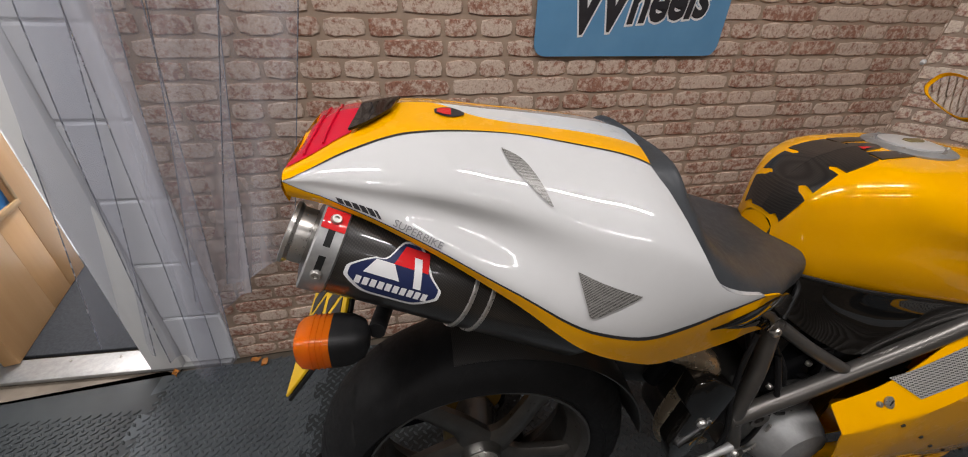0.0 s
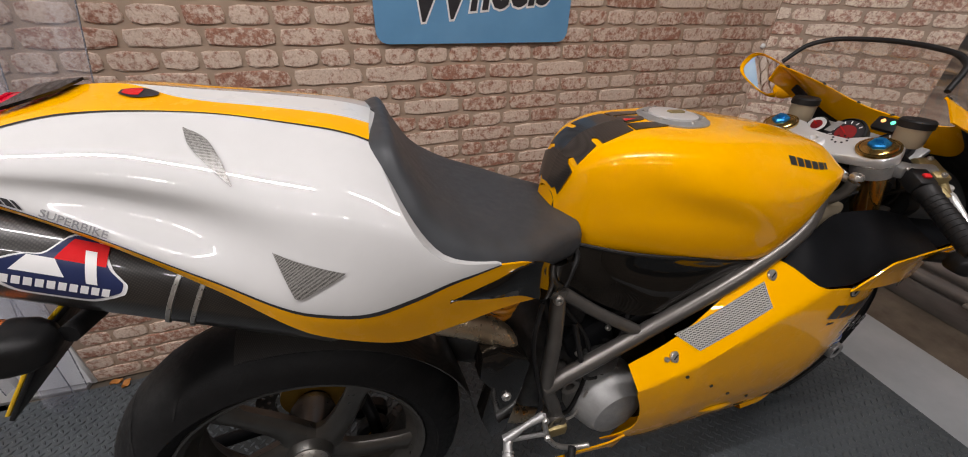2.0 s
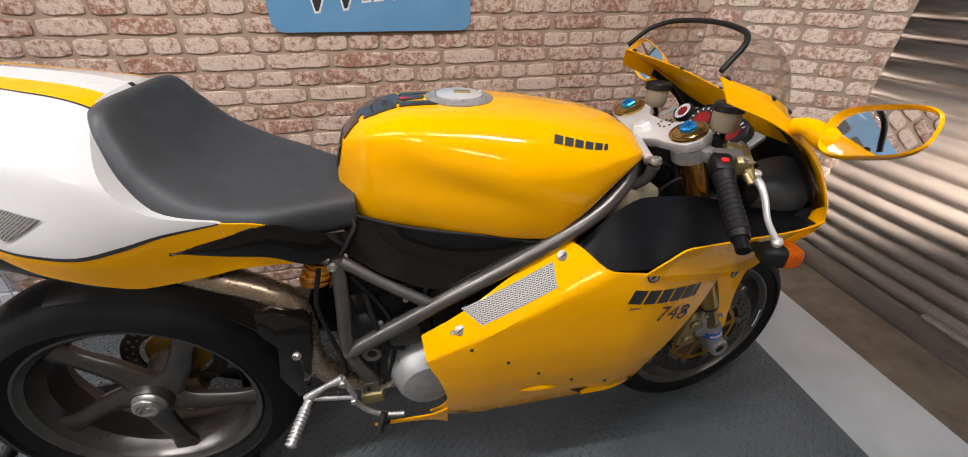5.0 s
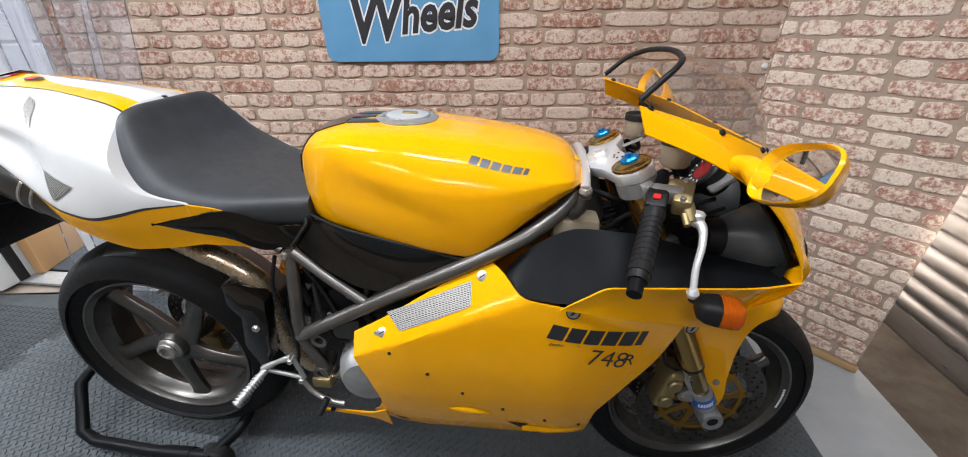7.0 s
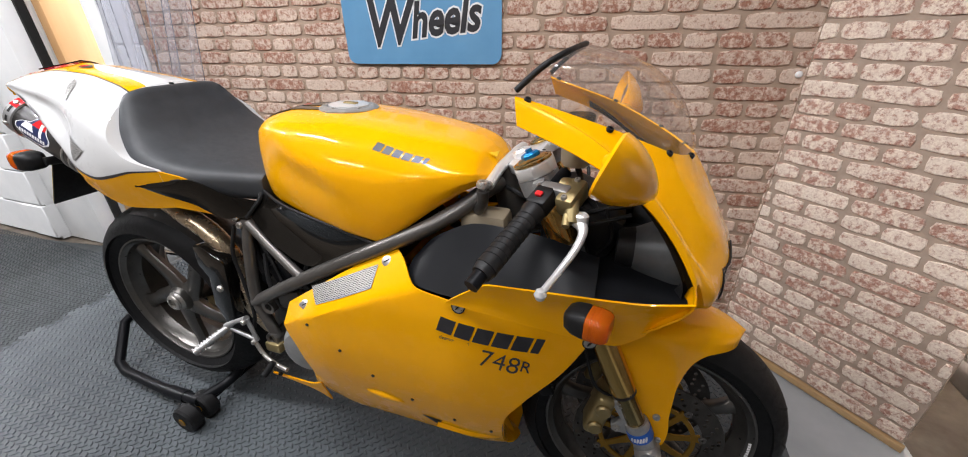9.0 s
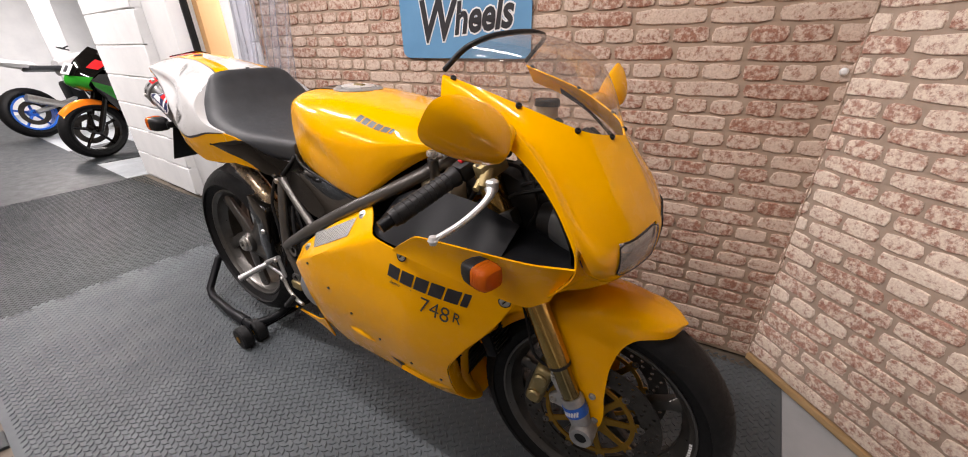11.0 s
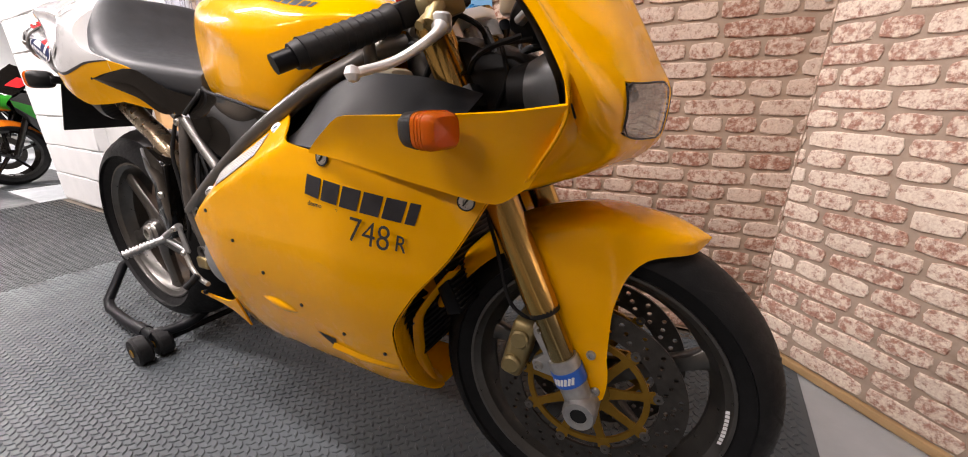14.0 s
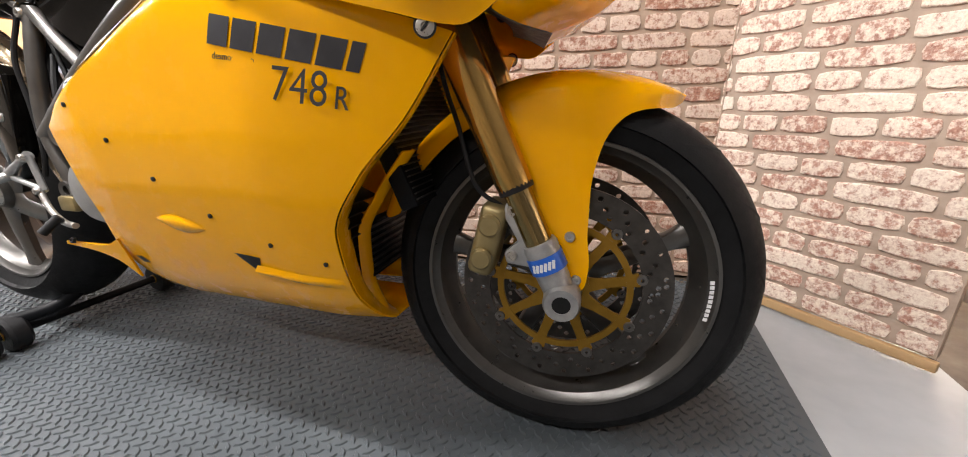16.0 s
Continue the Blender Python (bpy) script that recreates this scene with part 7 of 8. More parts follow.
# nose: swept from the screen's foot down to the chin
cen = path3([(1.392, 0, 0.942), (1.422, 0, 0.895), (1.455, 0, 0.835), (1.478, 0, 0.785), (1.474, 0, 0.735), (1.43, 0, 0.690), (1.37, 0, 0.670)])
q1 = path3([(1.352, 0.082, 0.958), (1.400, 0.100, 0.890), (1.438, 0.110, 0.830), (1.456, 0.112, 0.780), (1.450, 0.112, 0.738), (1.400, 0.110, 0.690), (1.345, 0.100, 0.668)])
q2 = path3([(1.250, 0.132, 1.002), (1.335, 0.160, 0.915), (1.395, 0.182, 0.830), (1.420, 0.192, 0.788), (1.415, 0.190, 0.752), (1.375, 0.184, 0.700), (1.330, 0.172, 0.672)])
q3 = path3([(1.112, 0.154, 1.045), (1.222, 0.170, 0.997), (1.315, 0.188, 0.927), (1.380, 0.205, 0.838), (1.404, 0.211, 0.780), (1.368, 0.194, 0.709), (1.334, 0.180, 0.675)])
q4 = path3([(1.121, 0.176, 1.008), (1.215, 0.189, 0.972), (1.300, 0.198, 0.922), (1.372, 0.208, 0.838), (1.398, 0.214, 0.778), (1.362, 0.196, 0.712), (1.332, 0.182, 0.678)])
k_v = [0, 0.30, 0.62, 0.90, 1.0]


def nose(u, v):
    w = abs(2 * v - 1)
    u = u + math.exp(-((u - 0.47) / 0.09) ** 2) * (-0.012 + 0.062 * min(1, w / 0.40) ** 1.5) * math.exp(-(max(0, w - 0.40) / 0.12) ** 2)
    a = np.array([cen(u), q1(u), q2(u), q3(u), q4(u)])
    p = [float(curve(k_v, a[:, i])(w)) for i in range(3)]
    ease = lambda q, lo, hi: (lambda h: h * h * (3 - 2 * h))(min(1, max(0, (q - lo) / (hi - lo))))
    scoop = ease(u, 0.69, 0.76) * (1 - ease(u, 0.90, 1.0)) * ease(w, 0.30, 0.60) * (1 - ease(w, 0.86, 1.0))
    p[0] -= 0.014 * scoop
    p[1] -= 0.026 * scoop
    return (p[0], p[1] if v > 0.5 else -p[1], p[2])


LAMP_U, LAMP_W = (0.47, 0.665), (0.053, 0.405)
lamp_cell = lambda u, v: LAMP_U[0] < u < LAMP_U[1] and LAMP_W[0] < abs(2 * v - 1) < LAMP_W[1]
cowl = sheet("nose_fairing", nose, 61, 81, YELLOW, bike, "glossy yellow nose fairing", 0.003, lambda u, v: not lamp_cell(u, v))
for sd in (-1, 1):
    def lens(u, v, sd=sd, back=0.0):
        w = LAMP_W[0] + (LAMP_W[1] - LAMP_W[0]) * v
        p = nose(LAMP_U[0] + (LAMP_U[1] - LAMP_U[0]) * u, 0.5 + sd * w / 2)
        return (p[0] - back + 0.003, p[1], p[2])
    sheet("headlamp_lens", lens, 14, 16, LENS, cowl, "clear ribbed headlamp lens")
    sheet("headlamp_bowl", lambda u, v, lens=lens: lens(u, v, back=0.010 + 0.06 * (math.sin(math.pi * u) * math.sin(math.pi * v)) ** 0.5), 14, 16, BOWL, cowl, "silvered headlamp bowl")
    ring_uv = [(q / 10, 0) for q in range(1, 10)] + [(1, q / 10) for q in range(1, 10)] + [(1 - q / 10, 1) for q in range(1, 10)] + [(0, 1 - q / 10) for q in range(1, 10)]
    seal = [np.array(lens(*q)) - np.array([0.001, 0, 0]) for q in ring_uv]
    tube("lamp_seal", seal + seal[:1], 0.0015, BLACK_PLASTIC, cowl, "thin black lamp seal", 6)
    for k in range(12):
        v = (k + 0.5) / 12
        tube("lens_rib", [tuple(Vector(lens(u, v)) - Vector((0.003, 0, 0))) for u in (0.05, 0.3, 0.6, 0.95)], 0.0012, LENS, cowl, "", 5)
    turned("lamp_can", [(0.068, 0.0), (0.066, -0.03), (0.046, -0.07), (0.036, -0.09), (0.0005, -0.092)], LAMP_GREY, cowl, "grey lamp housing", 32, "x", Matrix.Translation((1.402, sd * 0.095, 0.795)))
    turned("lamp_boot", [(0.034, -0.055), (0.036, -0.075), (0.030, -0.10), (0.0005, -0.102)], BLACK_PLASTIC, cowl, "black rubber boot", 24, "x", Matrix.Translation((1.385, sd * 0.095, 0.795)))
    # bolts along the screen's edge
    for s in (0.13, 0.37, 0.63, 0.84):
        p = Vector(nose(0.012, 0.5 - sd * s / 2))
        bolt(cowl, p + Vector((0, 0, 0.001)), (0.5, -sd * 0.5, 1), 0.0055, 0.003, BLACK_PLASTIC)
    # mirrors
    fwd = Vector((0.916, sd * 0.150, -0.372)).normalized()
    out = Vector((0, sd * 0.947, 0.32))
    out = (out - fwd * out.dot(fwd)).normalized() * sd
    mm = Matrix.Translation((1.257, sd * 0.305, 0.997)) @ Matrix((fwd, out, fwd.cross(out))).transposed().to_4x4()
    joint = Vector((1.262, sd * 0.196, 0.966))
    ring = []
    for q in range(11):
        s = q / 10
        shrink = math.cos(s * math.pi / 2 * 0.97) ** 0.62
        for k in range(36):
            a = 2 * math.pi * k / 36
            cy, cz = math.copysign(abs(math.cos(a)) ** 0.62, math.cos(a)), math.copysign(abs(math.sin(a)) ** 0.68, math.sin(a))
            taper = 1.0 - 0.10 * cy * sd
            ring.append(mm @ Vector((0.058 * s, (0.074 * cy * shrink - sd * 0.030 * s), 0.039 * taper * cz * shrink - 0.004 * s)))
    shell = make("mirror", ring, grid_faces(11, 36, True) + [tuple(range(360, 396))], YELLOW, cowl, "yellow wing mirror")
    mid = mm @ Vector((0, 0, 0))
    lip_in = [mid + (p - mid) * 0.96 + mm.to_3x3() @ Vector((-0.003, 0, 0)) for p in ring[:36]]
    bed = [mid + (p - mid) * 0.89 + mm.to_3x3() @ Vector((0.008, 0, 0)) for p in ring[:36]]
    make("mirror_rim", ring[:36] + lip_in + bed, [(c * 36 + k, c * 36 + (k + 1) % 36, c * 36 + 36 + (k + 1) % 36, c * 36 + 36 + k) for c in (0, 1) for k in range(36)], YELLOW, shell)
    make("mirror_glass", [p + mm.to_3x3() @ Vector((-0.0005, 0, 0)) for p in bed], [tuple(range(36))], MIRROR, shell, "mirror glass", False)
    tube("mirror_stem", [joint + Vector((-0.004, -sd * 0.012, 0.0)), joint + Vector((0.004, sd * 0.010, 0.004)), mm @ Vector((0.018, -sd * 0.072, -0.006)), mm @ Vector((0.032, -sd * 0.046, -0.002))], [0.014, 0.0150, 0.021, 0.020], YELLOW, shell, "yellow mirror stem", 16, 16)
# black liner inside the nose
sheet("nose_liner", lambda u, v: (lambda p: (p[0] - 0.016, p[1] * 0.93, p[2] - 0.004))(nose(0.20 + 0.72 * u, 0.02 + 0.96 * v)), 24, 41, BLACK_PLASTIC, cowl, "black liner inside the nose", 0, lambda u, v: not lamp_cell(0.20 + 0.72 * u, 0.02 + 0.96 * v))
# chin under the lamps
sheet("chin", lambda u, v: tuple(np.array(nose(1.0, v)) * (1 - u) + u * np.array([1.30 - 0.02 * (2 * v - 1) ** 2, (2 * v - 1) * 0.13, 0.690])), 6, 31, BLACK_PLASTIC, cowl, "", 0.002)

# screen with a black edge trim
apex = path3([(1.112, -0.150, 1.052), (1.150, -0.138, 1.086), (1.180, -0.095, 1.104), (1.192, 0.0, 1.110), (1.180, 0.095, 1.104), (1.150, 0.138, 1.086), (1.112, 0.150, 1.052)])


def screen(u, v):
    a, b = apex(v), np.array(nose(0.0, 0.5 + (v - 0.5) * 0.90))
    c = a * (1 - u) + b * u
    lift = 0.048 * math.sin(math.pi * u) * math.sin(math.pi * v) ** 0.8
    return tuple(c + np.array([lift * 0.75, 0, lift * 0.7]))


glass = sheet("windscreen", screen, 24, 33, SCREEN, bike, "clear plastic windscreen")
glass.visible_shadow = False
tube("screen_trim", [tuple(apex(v)) for v in np.linspace(0, 1, 40)], 0.0048, BLACK_PLASTIC, glass, "black rubber edge trim", 10)

# radiator, oil cooler and belly
rad = part("radiator", rounded_box((0.030, 0.26, 0.22), 0.004, pose(1.150, 0, 0.53, 0, -22, 0)), BLACK_SATIN, bike, "black radiator core behind the wheel")
for k in range(24):
    part("fin", rounded_box((0.004, 0.25, 0.0022), 0, pose(1.150, 0, 0.53, 0, -22, 0) @ Matrix.Translation((0.017, 0, -0.10 + 0.0087 * k))), CAST, rad)
oil = part("oil_cooler", rounded_box((0.03, 0.20, 0.09), 0.004, pose(1.075, 0, 0.335, 0, -10, 0)), BLACK_SATIN, bike, "black oil cooler")
for k in range(8):
    part("fin", rounded_box((0.004, 0.19, 0.004), 0, pose(1.075, 0, 0.335, 0, -10, 0) @ Matrix.Translation((0.017, 0, -0.036 + 0.0105 * k))), CAST, oil)
sheet("belly_pan", lambda u, v: (0.74 + 0.375 * u, (2 * v - 1) * 0.058, 0.200 + 0.006 * u - 0.004 * math.sin(math.pi * v)), 10, 10, YELLOW, bike, "yellow belly pan", 0.003)
box("coolant_tank", (1.00, -0.12, 0.74), (1.09, -0.06, 0.83), POT, bike, "cloudy coolant tank", 0.012)
part("wiring_mass", rounded_box((0.14, 0.18, 0.12), 0.03, pose(1.22, 0, 0.80, 0, 20, 0)), BLACK_PLASTIC, bike, "black wiring cover behind the lamps")
for k in range(6):
    y = -0.11 + 0.04 * k
    tube("wire", [(1.30, y, 0.86), (1.24, y * 0.8 - 0.03, 0.84 + 0.01 * (k % 3)), (1.18, y * 0.6, 0.80), (1.10, y * 0.5, 0.77)], 0.004, BLACK_PLASTIC, dash, "", 6, 14)


# ---- paddock stand under the rear wheel ----
stand = tagged(thing("paddock_stand"), "black steel single-arm paddock stand with twin rollers", "paddock stand")
frame_pts = [(0.095, -0.185, 0.075), (-0.10, -0.180, 0.055), (-0.315, -0.165, 0.045), (-0.370, -0.150, 0.060), (-0.425, -0.06, 0.160), (-0.40, 0.03, 0.215), (-0.31, 0.12, 0.20), (-0.05, 0.20, 0.14), (0.085, 0.20, 0.075)]
tube("stand_frame", frame_pts, 0.0165, BLACK_SATIN, stand, "", 14)
tube("stand_arm", [(0.09, -0.185, 0.075), (0.13, -0.06, 0.10), (0.10, 0.10, 0.24), (0.0, 0.185, 0.385), (0.0, 0.12, 0.385)], 0.0165, BLACK_SATIN, stand, "", 12, 20)
tube("stand_axle", [(0.09, -0.245, 0.047), (0.09, 0.245, 0.047)], 0.011, BLACK_SATIN, stand, "", 12)
tube("sleeve", [(-0.06, -0.181, 0.058), (0.03, -0.183, 0.067)], 0.020, BLACK_SATIN, stand, "", 14)
for y in (-0.228, -0.172, 0.172, 0.228):
    turned("roller", [(0.012, y - 0.020), (0.040, y - 0.020), (0.046, y - 0.013), (0.046, y + 0.013), (0.040, y + 0.020), (0.012, y + 0.020)], BLACK_PLASTIC, stand, "black plastic roller", 28, "y", Matrix.Translation((0.09, 0, 0.047)), True)
    turned("roller_cap", [(0.014, y - 0.022), (0.012, y - 0.024), (0.0005, y - 0.024)], GOLD, stand, "", 16, "y", Matrix.Translation((0.09, 0, 0.047)))


# ---- two more motorcycles in the bright store beyond ----
def other_bike(m, paint, second, rim_mat, label, plate_on):
    """A sports motorcycle seen from afar: wheels, forks, fairing, tank, seat, tail."""
    root = tagged(thing("parked_motorcycle"), label, "motorcycle", "parked motorcycles")
    root.matrix_world = m
    for name, x, R, w in (("rear_wheel", 0.0, 0.316, 0.18), ("front_wheel", 1.41, 0.297, 0.12)):
        pl = Matrix.Translation((x, 0, R))
        rim = turned(name, [(0.20, -w * 0.36), (0.222, -w * 0.40), (0.222, w * 0.40), (0.20, w * 0.36)], rim_mat, root, "", 40, "y", pl, True)
        v, f = lathe(tyre_profile(R, w, 0.2165), 48, "y", True)
        make("tyre", [pl @ Vector(q) for q in v], f, RUBBER, rim, "black tyre")
        turned("hub", [(0.02, -0.05), (0.045, -0.05), (0.045, 0.05), (0.02, 0.05)], rim_mat, rim, "", 20, "y", pl, True)
        for k in range(5):
            a = 1.2566 * k + 0.3
            tube("spoke", [(x + 0.03 * math.cos(a), 0, R + 0.03 * math.sin(a)), (x + 0.21 * math.cos(a), 0, R + 0.21 * math.sin(a))], [0.018, 0.012], rim_mat, rim, "", 8)
        turned("brake_disc", [(0.10, -0.062), (0.155, -0.062), (0.155, -0.057), (0.10, -0.057)], DISC_STEEL, rim, "", 32, "y", pl, True)
    for sd in (-1, 1):
        tube("fork_leg", [(1.41, sd * 0.095, 0.297), (1.15, sd * 0.095, 0.88)], [0.024, 0.027], GOLD_TUBE if rim_mat is RIM_BLUE else BLACK_GLOSS, root, "", 12)
        sf = path3([(0.55, 0.15, 0.62), (0.85, 0.20, 0.78), (1.15, 0.19, 0.86), (1.38, 0.10, 0.86)])
        sl = path3([(0.62, 0.12, 0.28), (0.85, 0.15, 0.22), (1.08, 0.15, 0.34), (1.34, 0.13, 0.70)])
        sheet("side_fairing", lambda u, v, sd=sd, a=sf, b=sl: tuple((a(u) * (1 - v) + b(u) * v + np.array([0, 0.03 * math.sin(math.pi * v), 0])) * np.array([1, sd, 1])), 18, 14, second, root, "", 0.003)
        sheet("fairing_flash", lambda u, v, sd=sd, a=sf, b=sl: tuple((a(0.2 + 0.8 * u) * (0.62 - 0.36 * v) + b(0.2 + 0.8 * u) * (0.38 + 0.36 * v) + np.array([0, 0.036 * math.sin(math.pi * (0.38 + 0.36 * v)), 0])) * np.array([1, sd, 1])), 16, 6, paint, root, "coloured flash on the fairing", 0.002)
        tube("handlebar", [(1.14, sd * 0.12, 0.90), (1.07, sd * 0.33, 0.86)], 0.016, BLACK_PLASTIC, root, "", 10)
        sheet("mirror", lambda u, v, sd=sd: (1.25 + 0.05 * math.sin(math.pi * v), sd * (0.26 + 0.12 * u), 1.06 + 0.05 * (v - 0.5)), 5, 6, BLACK_PLASTIC, root, "", 0.012)
        sheet("headlamp", lambda u, v, sd=sd: (1.475 - 0.06 * v, sd * (0.03 + 0.10 * v), 0.80 + 0.03 * v + 0.05 * (u - 0.5) * (1 - 0.5 * v)), 6, 8, LENS, root, "slanted headlamp")
    cn = path3([(1.22, 0, 1.10), (1.38, 0, 0.97), (1.47, 0, 0.86), (1.50, 0, 0.78), (1.42, 0, 0.70)])
    cs = path3([(1.05, 0.17, 0.98), (1.22, 0.19, 0.92), (1.36, 0.18, 0.83), (1.40, 0.16, 0.76), (1.36, 0.14, 0.70)])
    nz = lambda u, v: tuple(np.array([1, 1 if v > 0.5 else -1, 1]) * (cn(u) * (1 - abs(2 * v - 1) ** 1.6) + cs(u) * abs(2 * v - 1) ** 1.6) * np.array([1, abs(2 * v - 1) ** -0.6 if abs(2 * v - 1) > 0.01 else 1, 1]))
    sheet("nose_fairing", lambda u, v: nz(0.28 + 0.72 * u, v), 16, 21, second, root, "nose fairing", 0.003)
    sheet("nose_band", lambda u, v: tuple(np.array(nz(0.66 + 0.30 * u, v)) * np.array([1.004, 1.02, 1.0])), 8, 21, paint, root, "coloured band across the nose", 0.003)
    for sd in (-1, 1):
        sheet("nose_flash", lambda u, v, sd=sd: tuple(np.array(nz(0.22 + 0.24 * u, 0.5 + sd * (0.30 + 0.16 * v))) * np.array([1.005, 1.02, 1.003])), 8, 6, RED_PAINT if rim_mat is not RIM_BLUE else SKY_BLUE, root, "coloured flash", 0.002)
    sheet("windscreen", lambda u, v: nz(0.28 * u, v), 8, 21, BLACK_GLOSS, root, "smoked screen", 0.002)
    part("number_board", rounded_box((0.004, 0.13, 0.11), 0.001, pose(1.455, 0, 0.905, 0, -35, 0)), WHITE_INK, root, "white race number board")
    part("number_bar", rounded_box((0.003, 0.05, 0.07), 0.001, pose(1.460, 0, 0.907, 0, -35, 0)), INK, root)
    V = []
    for s in np.linspace(0, 1, 14):
        x = 0.48 + 0.58 * s
        top, w = 0.80 + 0.22 * math.sin(math.pi * min(1, 0.15 + 0.75 * s)) ** 0.6, 0.06 + 0.11 * math.sin(math.pi * min(1, 0.1 + 0.85 * s))
        V += [(x, w * math.copysign(abs(math.cos(a)) ** 0.6, math.cos(a)), (top + 0.74) / 2 + (top - 0.74) / 2 * math.copysign(abs(math.sin(a)) ** 0.7, math.sin(a))) for a in np.linspace(0, 2 * math.pi, 24, endpoint=False)]
    make("fuel_tank", V, grid_faces(14, 24, True) + [tuple(range(24)), tuple(range(13 * 24, 14 * 24))], second if rim_mat is not RIM_BLUE else WHITE, root)
    sheet("tail", lambda u, v: (-0.28 + 0.5 * u, (2 * v - 1) * (0.03 + 0.10 * u), 1.02 - 0.09 * u - 0.05 * (2 * v - 1) ** 2), 12, 13, WHITE if rim_mat is RIM_BLUE else paint, root, "", 0.05)
    part("seat", rounded_box((0.34, 0.26, 0.06), 0.025, pose(0.33, 0, 0.84, 0, 3, 0)), VINYL, root)
    part("engine", rounded_box((0.5, 0.26, 0.36), 0.04, pose(0.70, 0, 0.50)), BLACK_SATIN, root)
    tube("swing_arm", [(0.0, -0.12, 0.32), (0.25, -0.12, 0.38), (0.48, -0.10, 0.44)], 0.028, ALLOY, root, "", 10)
    tube("exhaust", [(0.72, -0.10, 0.28), (0.5, -0.16, 0.30), (0.15, -0.17, 0.42), (-0.05, -0.17, 0.50)], [0.025, 0.03, 0.05, 0.05], STEEL, root, "", 14, 16)
    sheet("mudguard", lambda u, v: (1.41 + 0.315 * math.cos(radians(40 + 100 * u)), (2 * v - 1) * 0.06, 0.297 + (0.315 - 0.05 * (2 * v - 1) ** 2) * math.sin(radians(40 + 100 * u))), 14, 9, ORANGE if rim_mat is not RIM_BLUE else WHITE, root, "front mudguard", 0.003)
    tube("side_stand", [(0.55, 0.10, 0.32), (0.50, 0.24, 0.012)], 0.012, BLACK_SATIN, root, "", 8)
    if plate_on:
        part("number_plate", rounded_box((0.004, 0.20, 0.16), 0.001, pose(-0.36, 0, 0.62, 0, 25, 0)), PLATE_YELLOW, root, "yellow plate")
        for r in (0, 1):
            for k in range(3):
                part("character_bar", rounded_box((0.003, 0.035, 0.05), 0, pose(-0.36, 0, 0.62, 0, 25, 0) @ Matrix.Translation((-0.003, 0.055 * (k - 1), 0.036 - 0.072 * r))), INK, root)
        tube("plate_bracket", [(-0.20, 0, 0.92), (-0.30, 0, 0.78), (-0.355, 0, 0.66)], 0.014, BLACK_PLASTIC, root, "", 8)


other_bike(pose(-4.60, 1.82, 0, 0, 0, -76) @ pose(0, 0, 0, -6, 0, 0), GREEN, BLACK_GLOSS, BLACK_GLOSS, "green, black and red race-style motorcycle parked on its stand", False)
other_bike(pose(-6.3, 0.36, 0, 0, 0, 104) @ pose(0, 0, 0, -7, 0, 0), SKY_BLUE, WHITE, RIM_BLUE, "blue and white sports motorcycle seen from behind, with blue wheels", True)
store_post = tagged(thing("wall_post"), "white painted steel post in the store", "post", "", "structure")
box("post", (-7.6, 1.0, 0), (-7.4, 1.2, ROOM_H), WHITE_TRIM, store_post, "", 0.01)


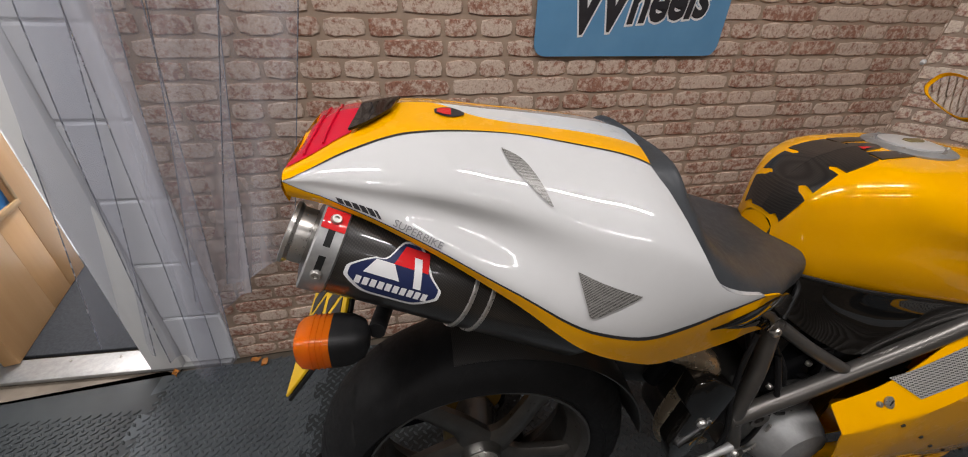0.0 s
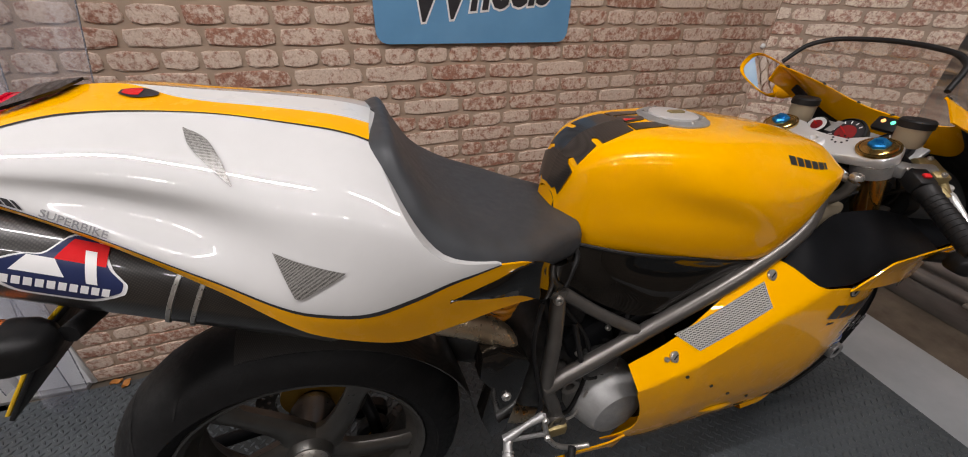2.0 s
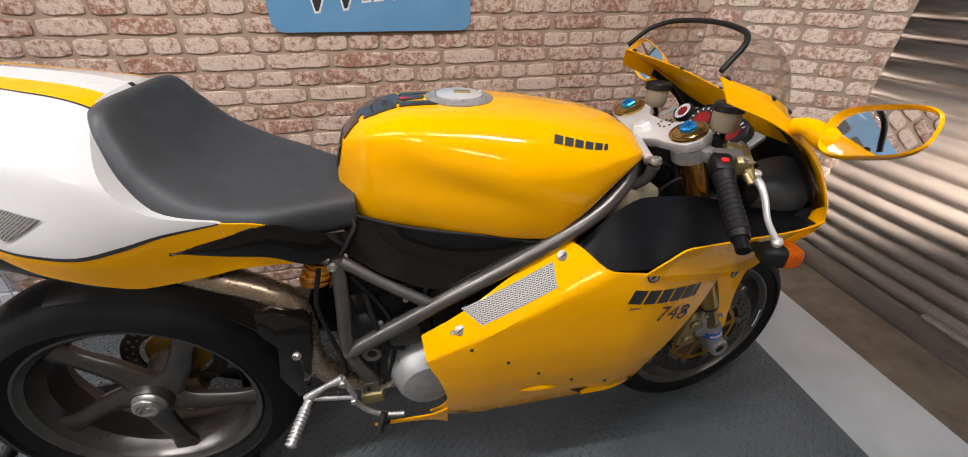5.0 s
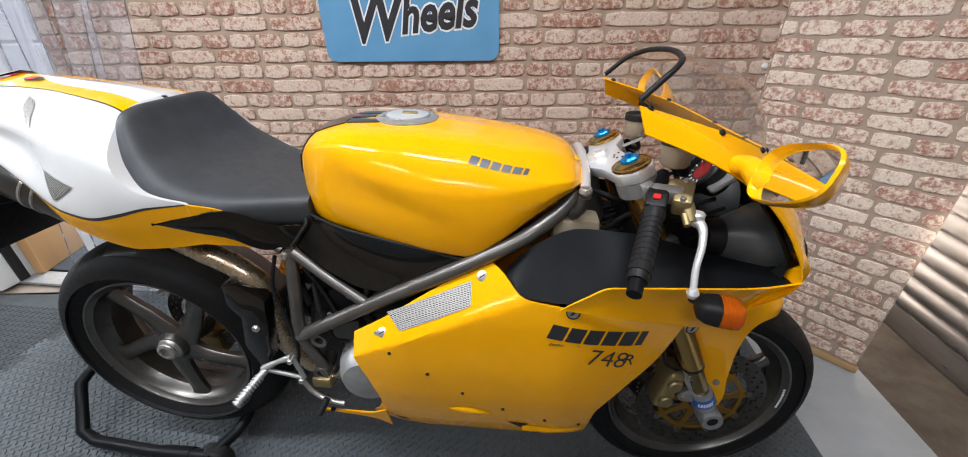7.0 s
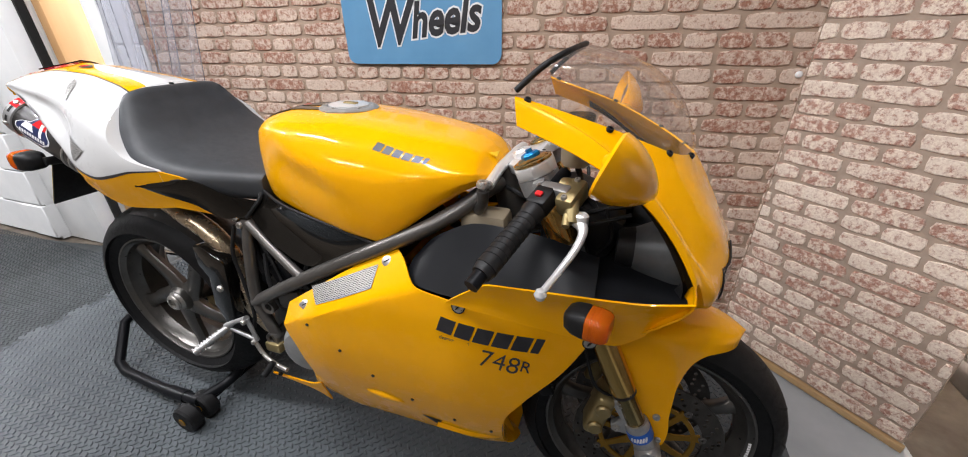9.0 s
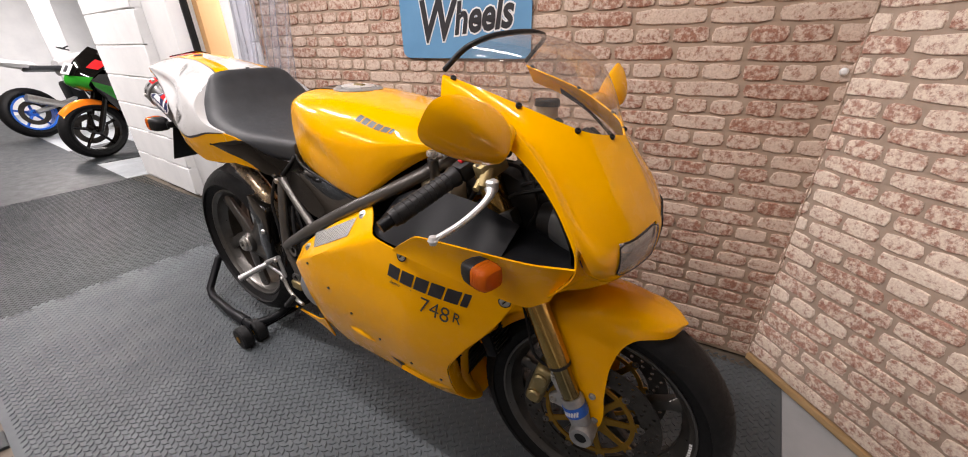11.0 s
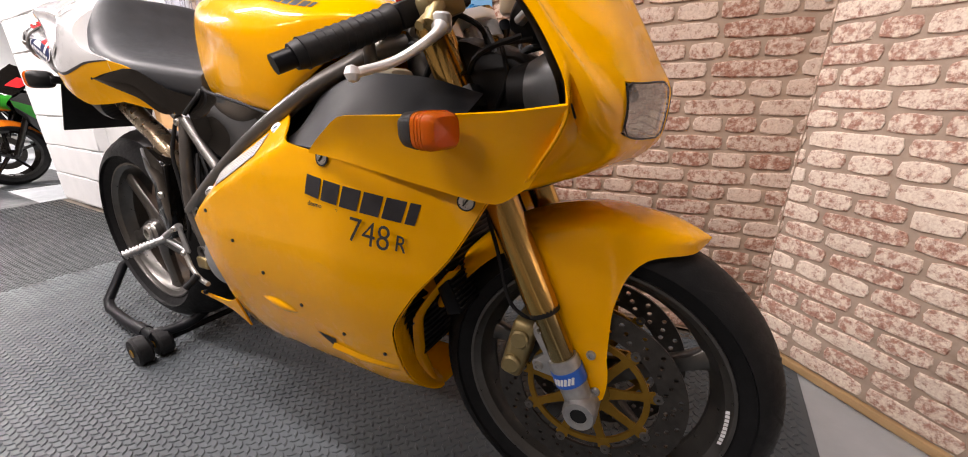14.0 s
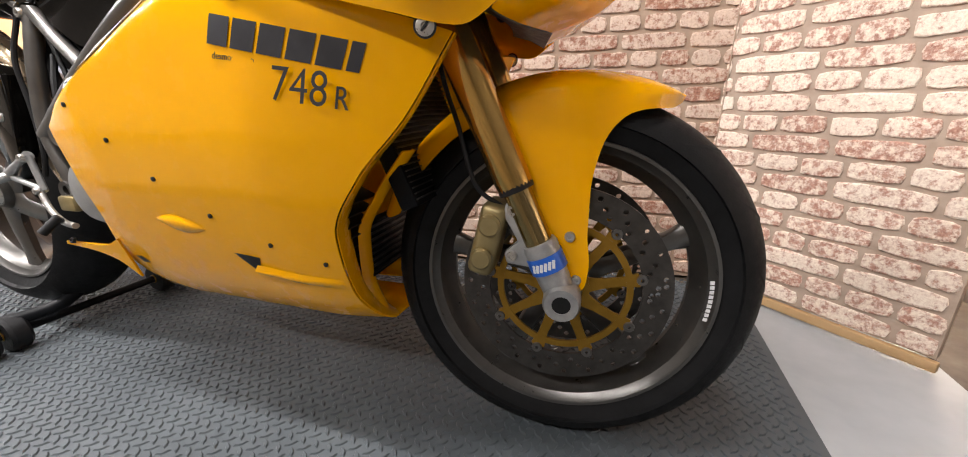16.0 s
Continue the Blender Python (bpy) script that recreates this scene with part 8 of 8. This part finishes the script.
# ---- bricks: long and short courses in turn, each brick proud of its mortar ----
def brick_mesh(length, depth, seed):
    rnd = random.Random(seed)
    h, e = 0.0425, 0.0025
    bm = bmesh.new()
    rows = []
    for y, s in ((0.001, 0.0), (-depth * 0.6, 0.0005), (-depth, e)):
        ring = []
        for x, z in ((0, 0), (0.25, 0), (0.5, 0), (0.75, 0), (1, 0), (1, 0.5), (1, 1), (0.75, 1), (0.5, 1), (0.25, 1), (0, 1), (0, 0.5)):
            jx, jz = rnd.uniform(-0.0022, 0.0022), rnd.uniform(-0.0022, 0.0022)
            corner = 0.004 if x in (0, 1) and z in (0, 1) else 0
            ring.append(bm.verts.new((x * length + (s + corner) * (1 - 2 * x) + jx, y, z * h + (s + corner) * (1 - 2 * z) + jz)))
        rows.append(ring)
    for a, b in zip(rows, rows[1:]):
        for k in range(12):
            bm.faces.new((a[k], a[(k + 1) % 12], b[(k + 1) % 12], b[k]))
    mid = [bm.verts.new((length * q, -depth - rnd.uniform(0, 0.001), h * 0.5)) for q in (0.25, 0.5, 0.75)]
    f = rows[2]
    for q in ((f[11], f[0], f[1], mid[0]), (mid[0], f[1], f[2], mid[1]), (mid[1], f[2], f[3], mid[2]), (mid[2], f[3], f[4], f[5]),
              (mid[2], f[5], f[6], f[7]), (mid[1], mid[2], f[7], f[8]), (mid[0], mid[1], f[8], f[9]), (f[11], mid[0], f[9], f[10])):
        bm.faces.new(q)
    bmesh.ops.recalc_face_normals(bm, faces=bm.faces)
    return bm


def lay_bricks(parent, length, z0, z1, top, near, seed, start=0.0, mat=BRICK):
    """Bricks as objects where near(x, z) holds; the others joined."""
    rnd = random.Random(seed)
    kinds = {}
    joined_v, joined_f = [], []
    row, z = 0, z0
    while z < top:
        unit = 0.190 if row % 2 == 0 else 0.097
        x = start - unit * rnd.uniform(0.1, 0.9)
        while x < length:
            w = unit * rnd.choice((0.88, 1.0, 1.0, 1.12))
            a, b = max(x + 0.0042, start + 0.001), min(x + w - 0.0042, length - 0.001)
            if b - a > 0.02:
                key = (round((b - a) / 0.006), rnd.randrange(3))
                if key not in kinds:
                    bm = brick_mesh(key[0] * 0.006, 0.0045, key[0] * 7 + key[1])
                    me = bpy.data.meshes.new("brick")
                    bm.to_mesh(me)
                    bm.free()
                    me.materials.append(mat)
                    kinds[key] = me
                me = kinds[key]
                zz = z + rnd.uniform(-0.0015, 0.0015)
                if near(a, z) and z < z1:
                    o = new("brick", me)
                    o.parent, o.location = parent, (a, 0, zz)
                else:
                    n = len(joined_v)
                    joined_v += [(v.co.x + a, v.co.y, v.co.z + zz) for v in me.vertices]
                    joined_f += [tuple(i + n for i in p.vertices) for p in me.polygons]
            x += w
        z += 0.0508
        row += 1
    me = bpy.data.meshes.new("brickwork")
    me.from_pydata(joined_v, [], joined_f)
    me.materials.append(mat)
    o = new("brickwork", me)
    o.parent = parent
    tagged(o, "more bricks of the same wall", kind="stuff")


lay_bricks(back_wall, WALL_LEN, 0.012, 1.22, 2.55, lambda x, z: 1.0 < x and z > 0.25, 3)
lay_bricks(panel, PANEL_LEN, 0.034, 1.15, 2.38, lambda x, z: x > -0.02, 5, -0.14, BRICK_PALE_LIT)
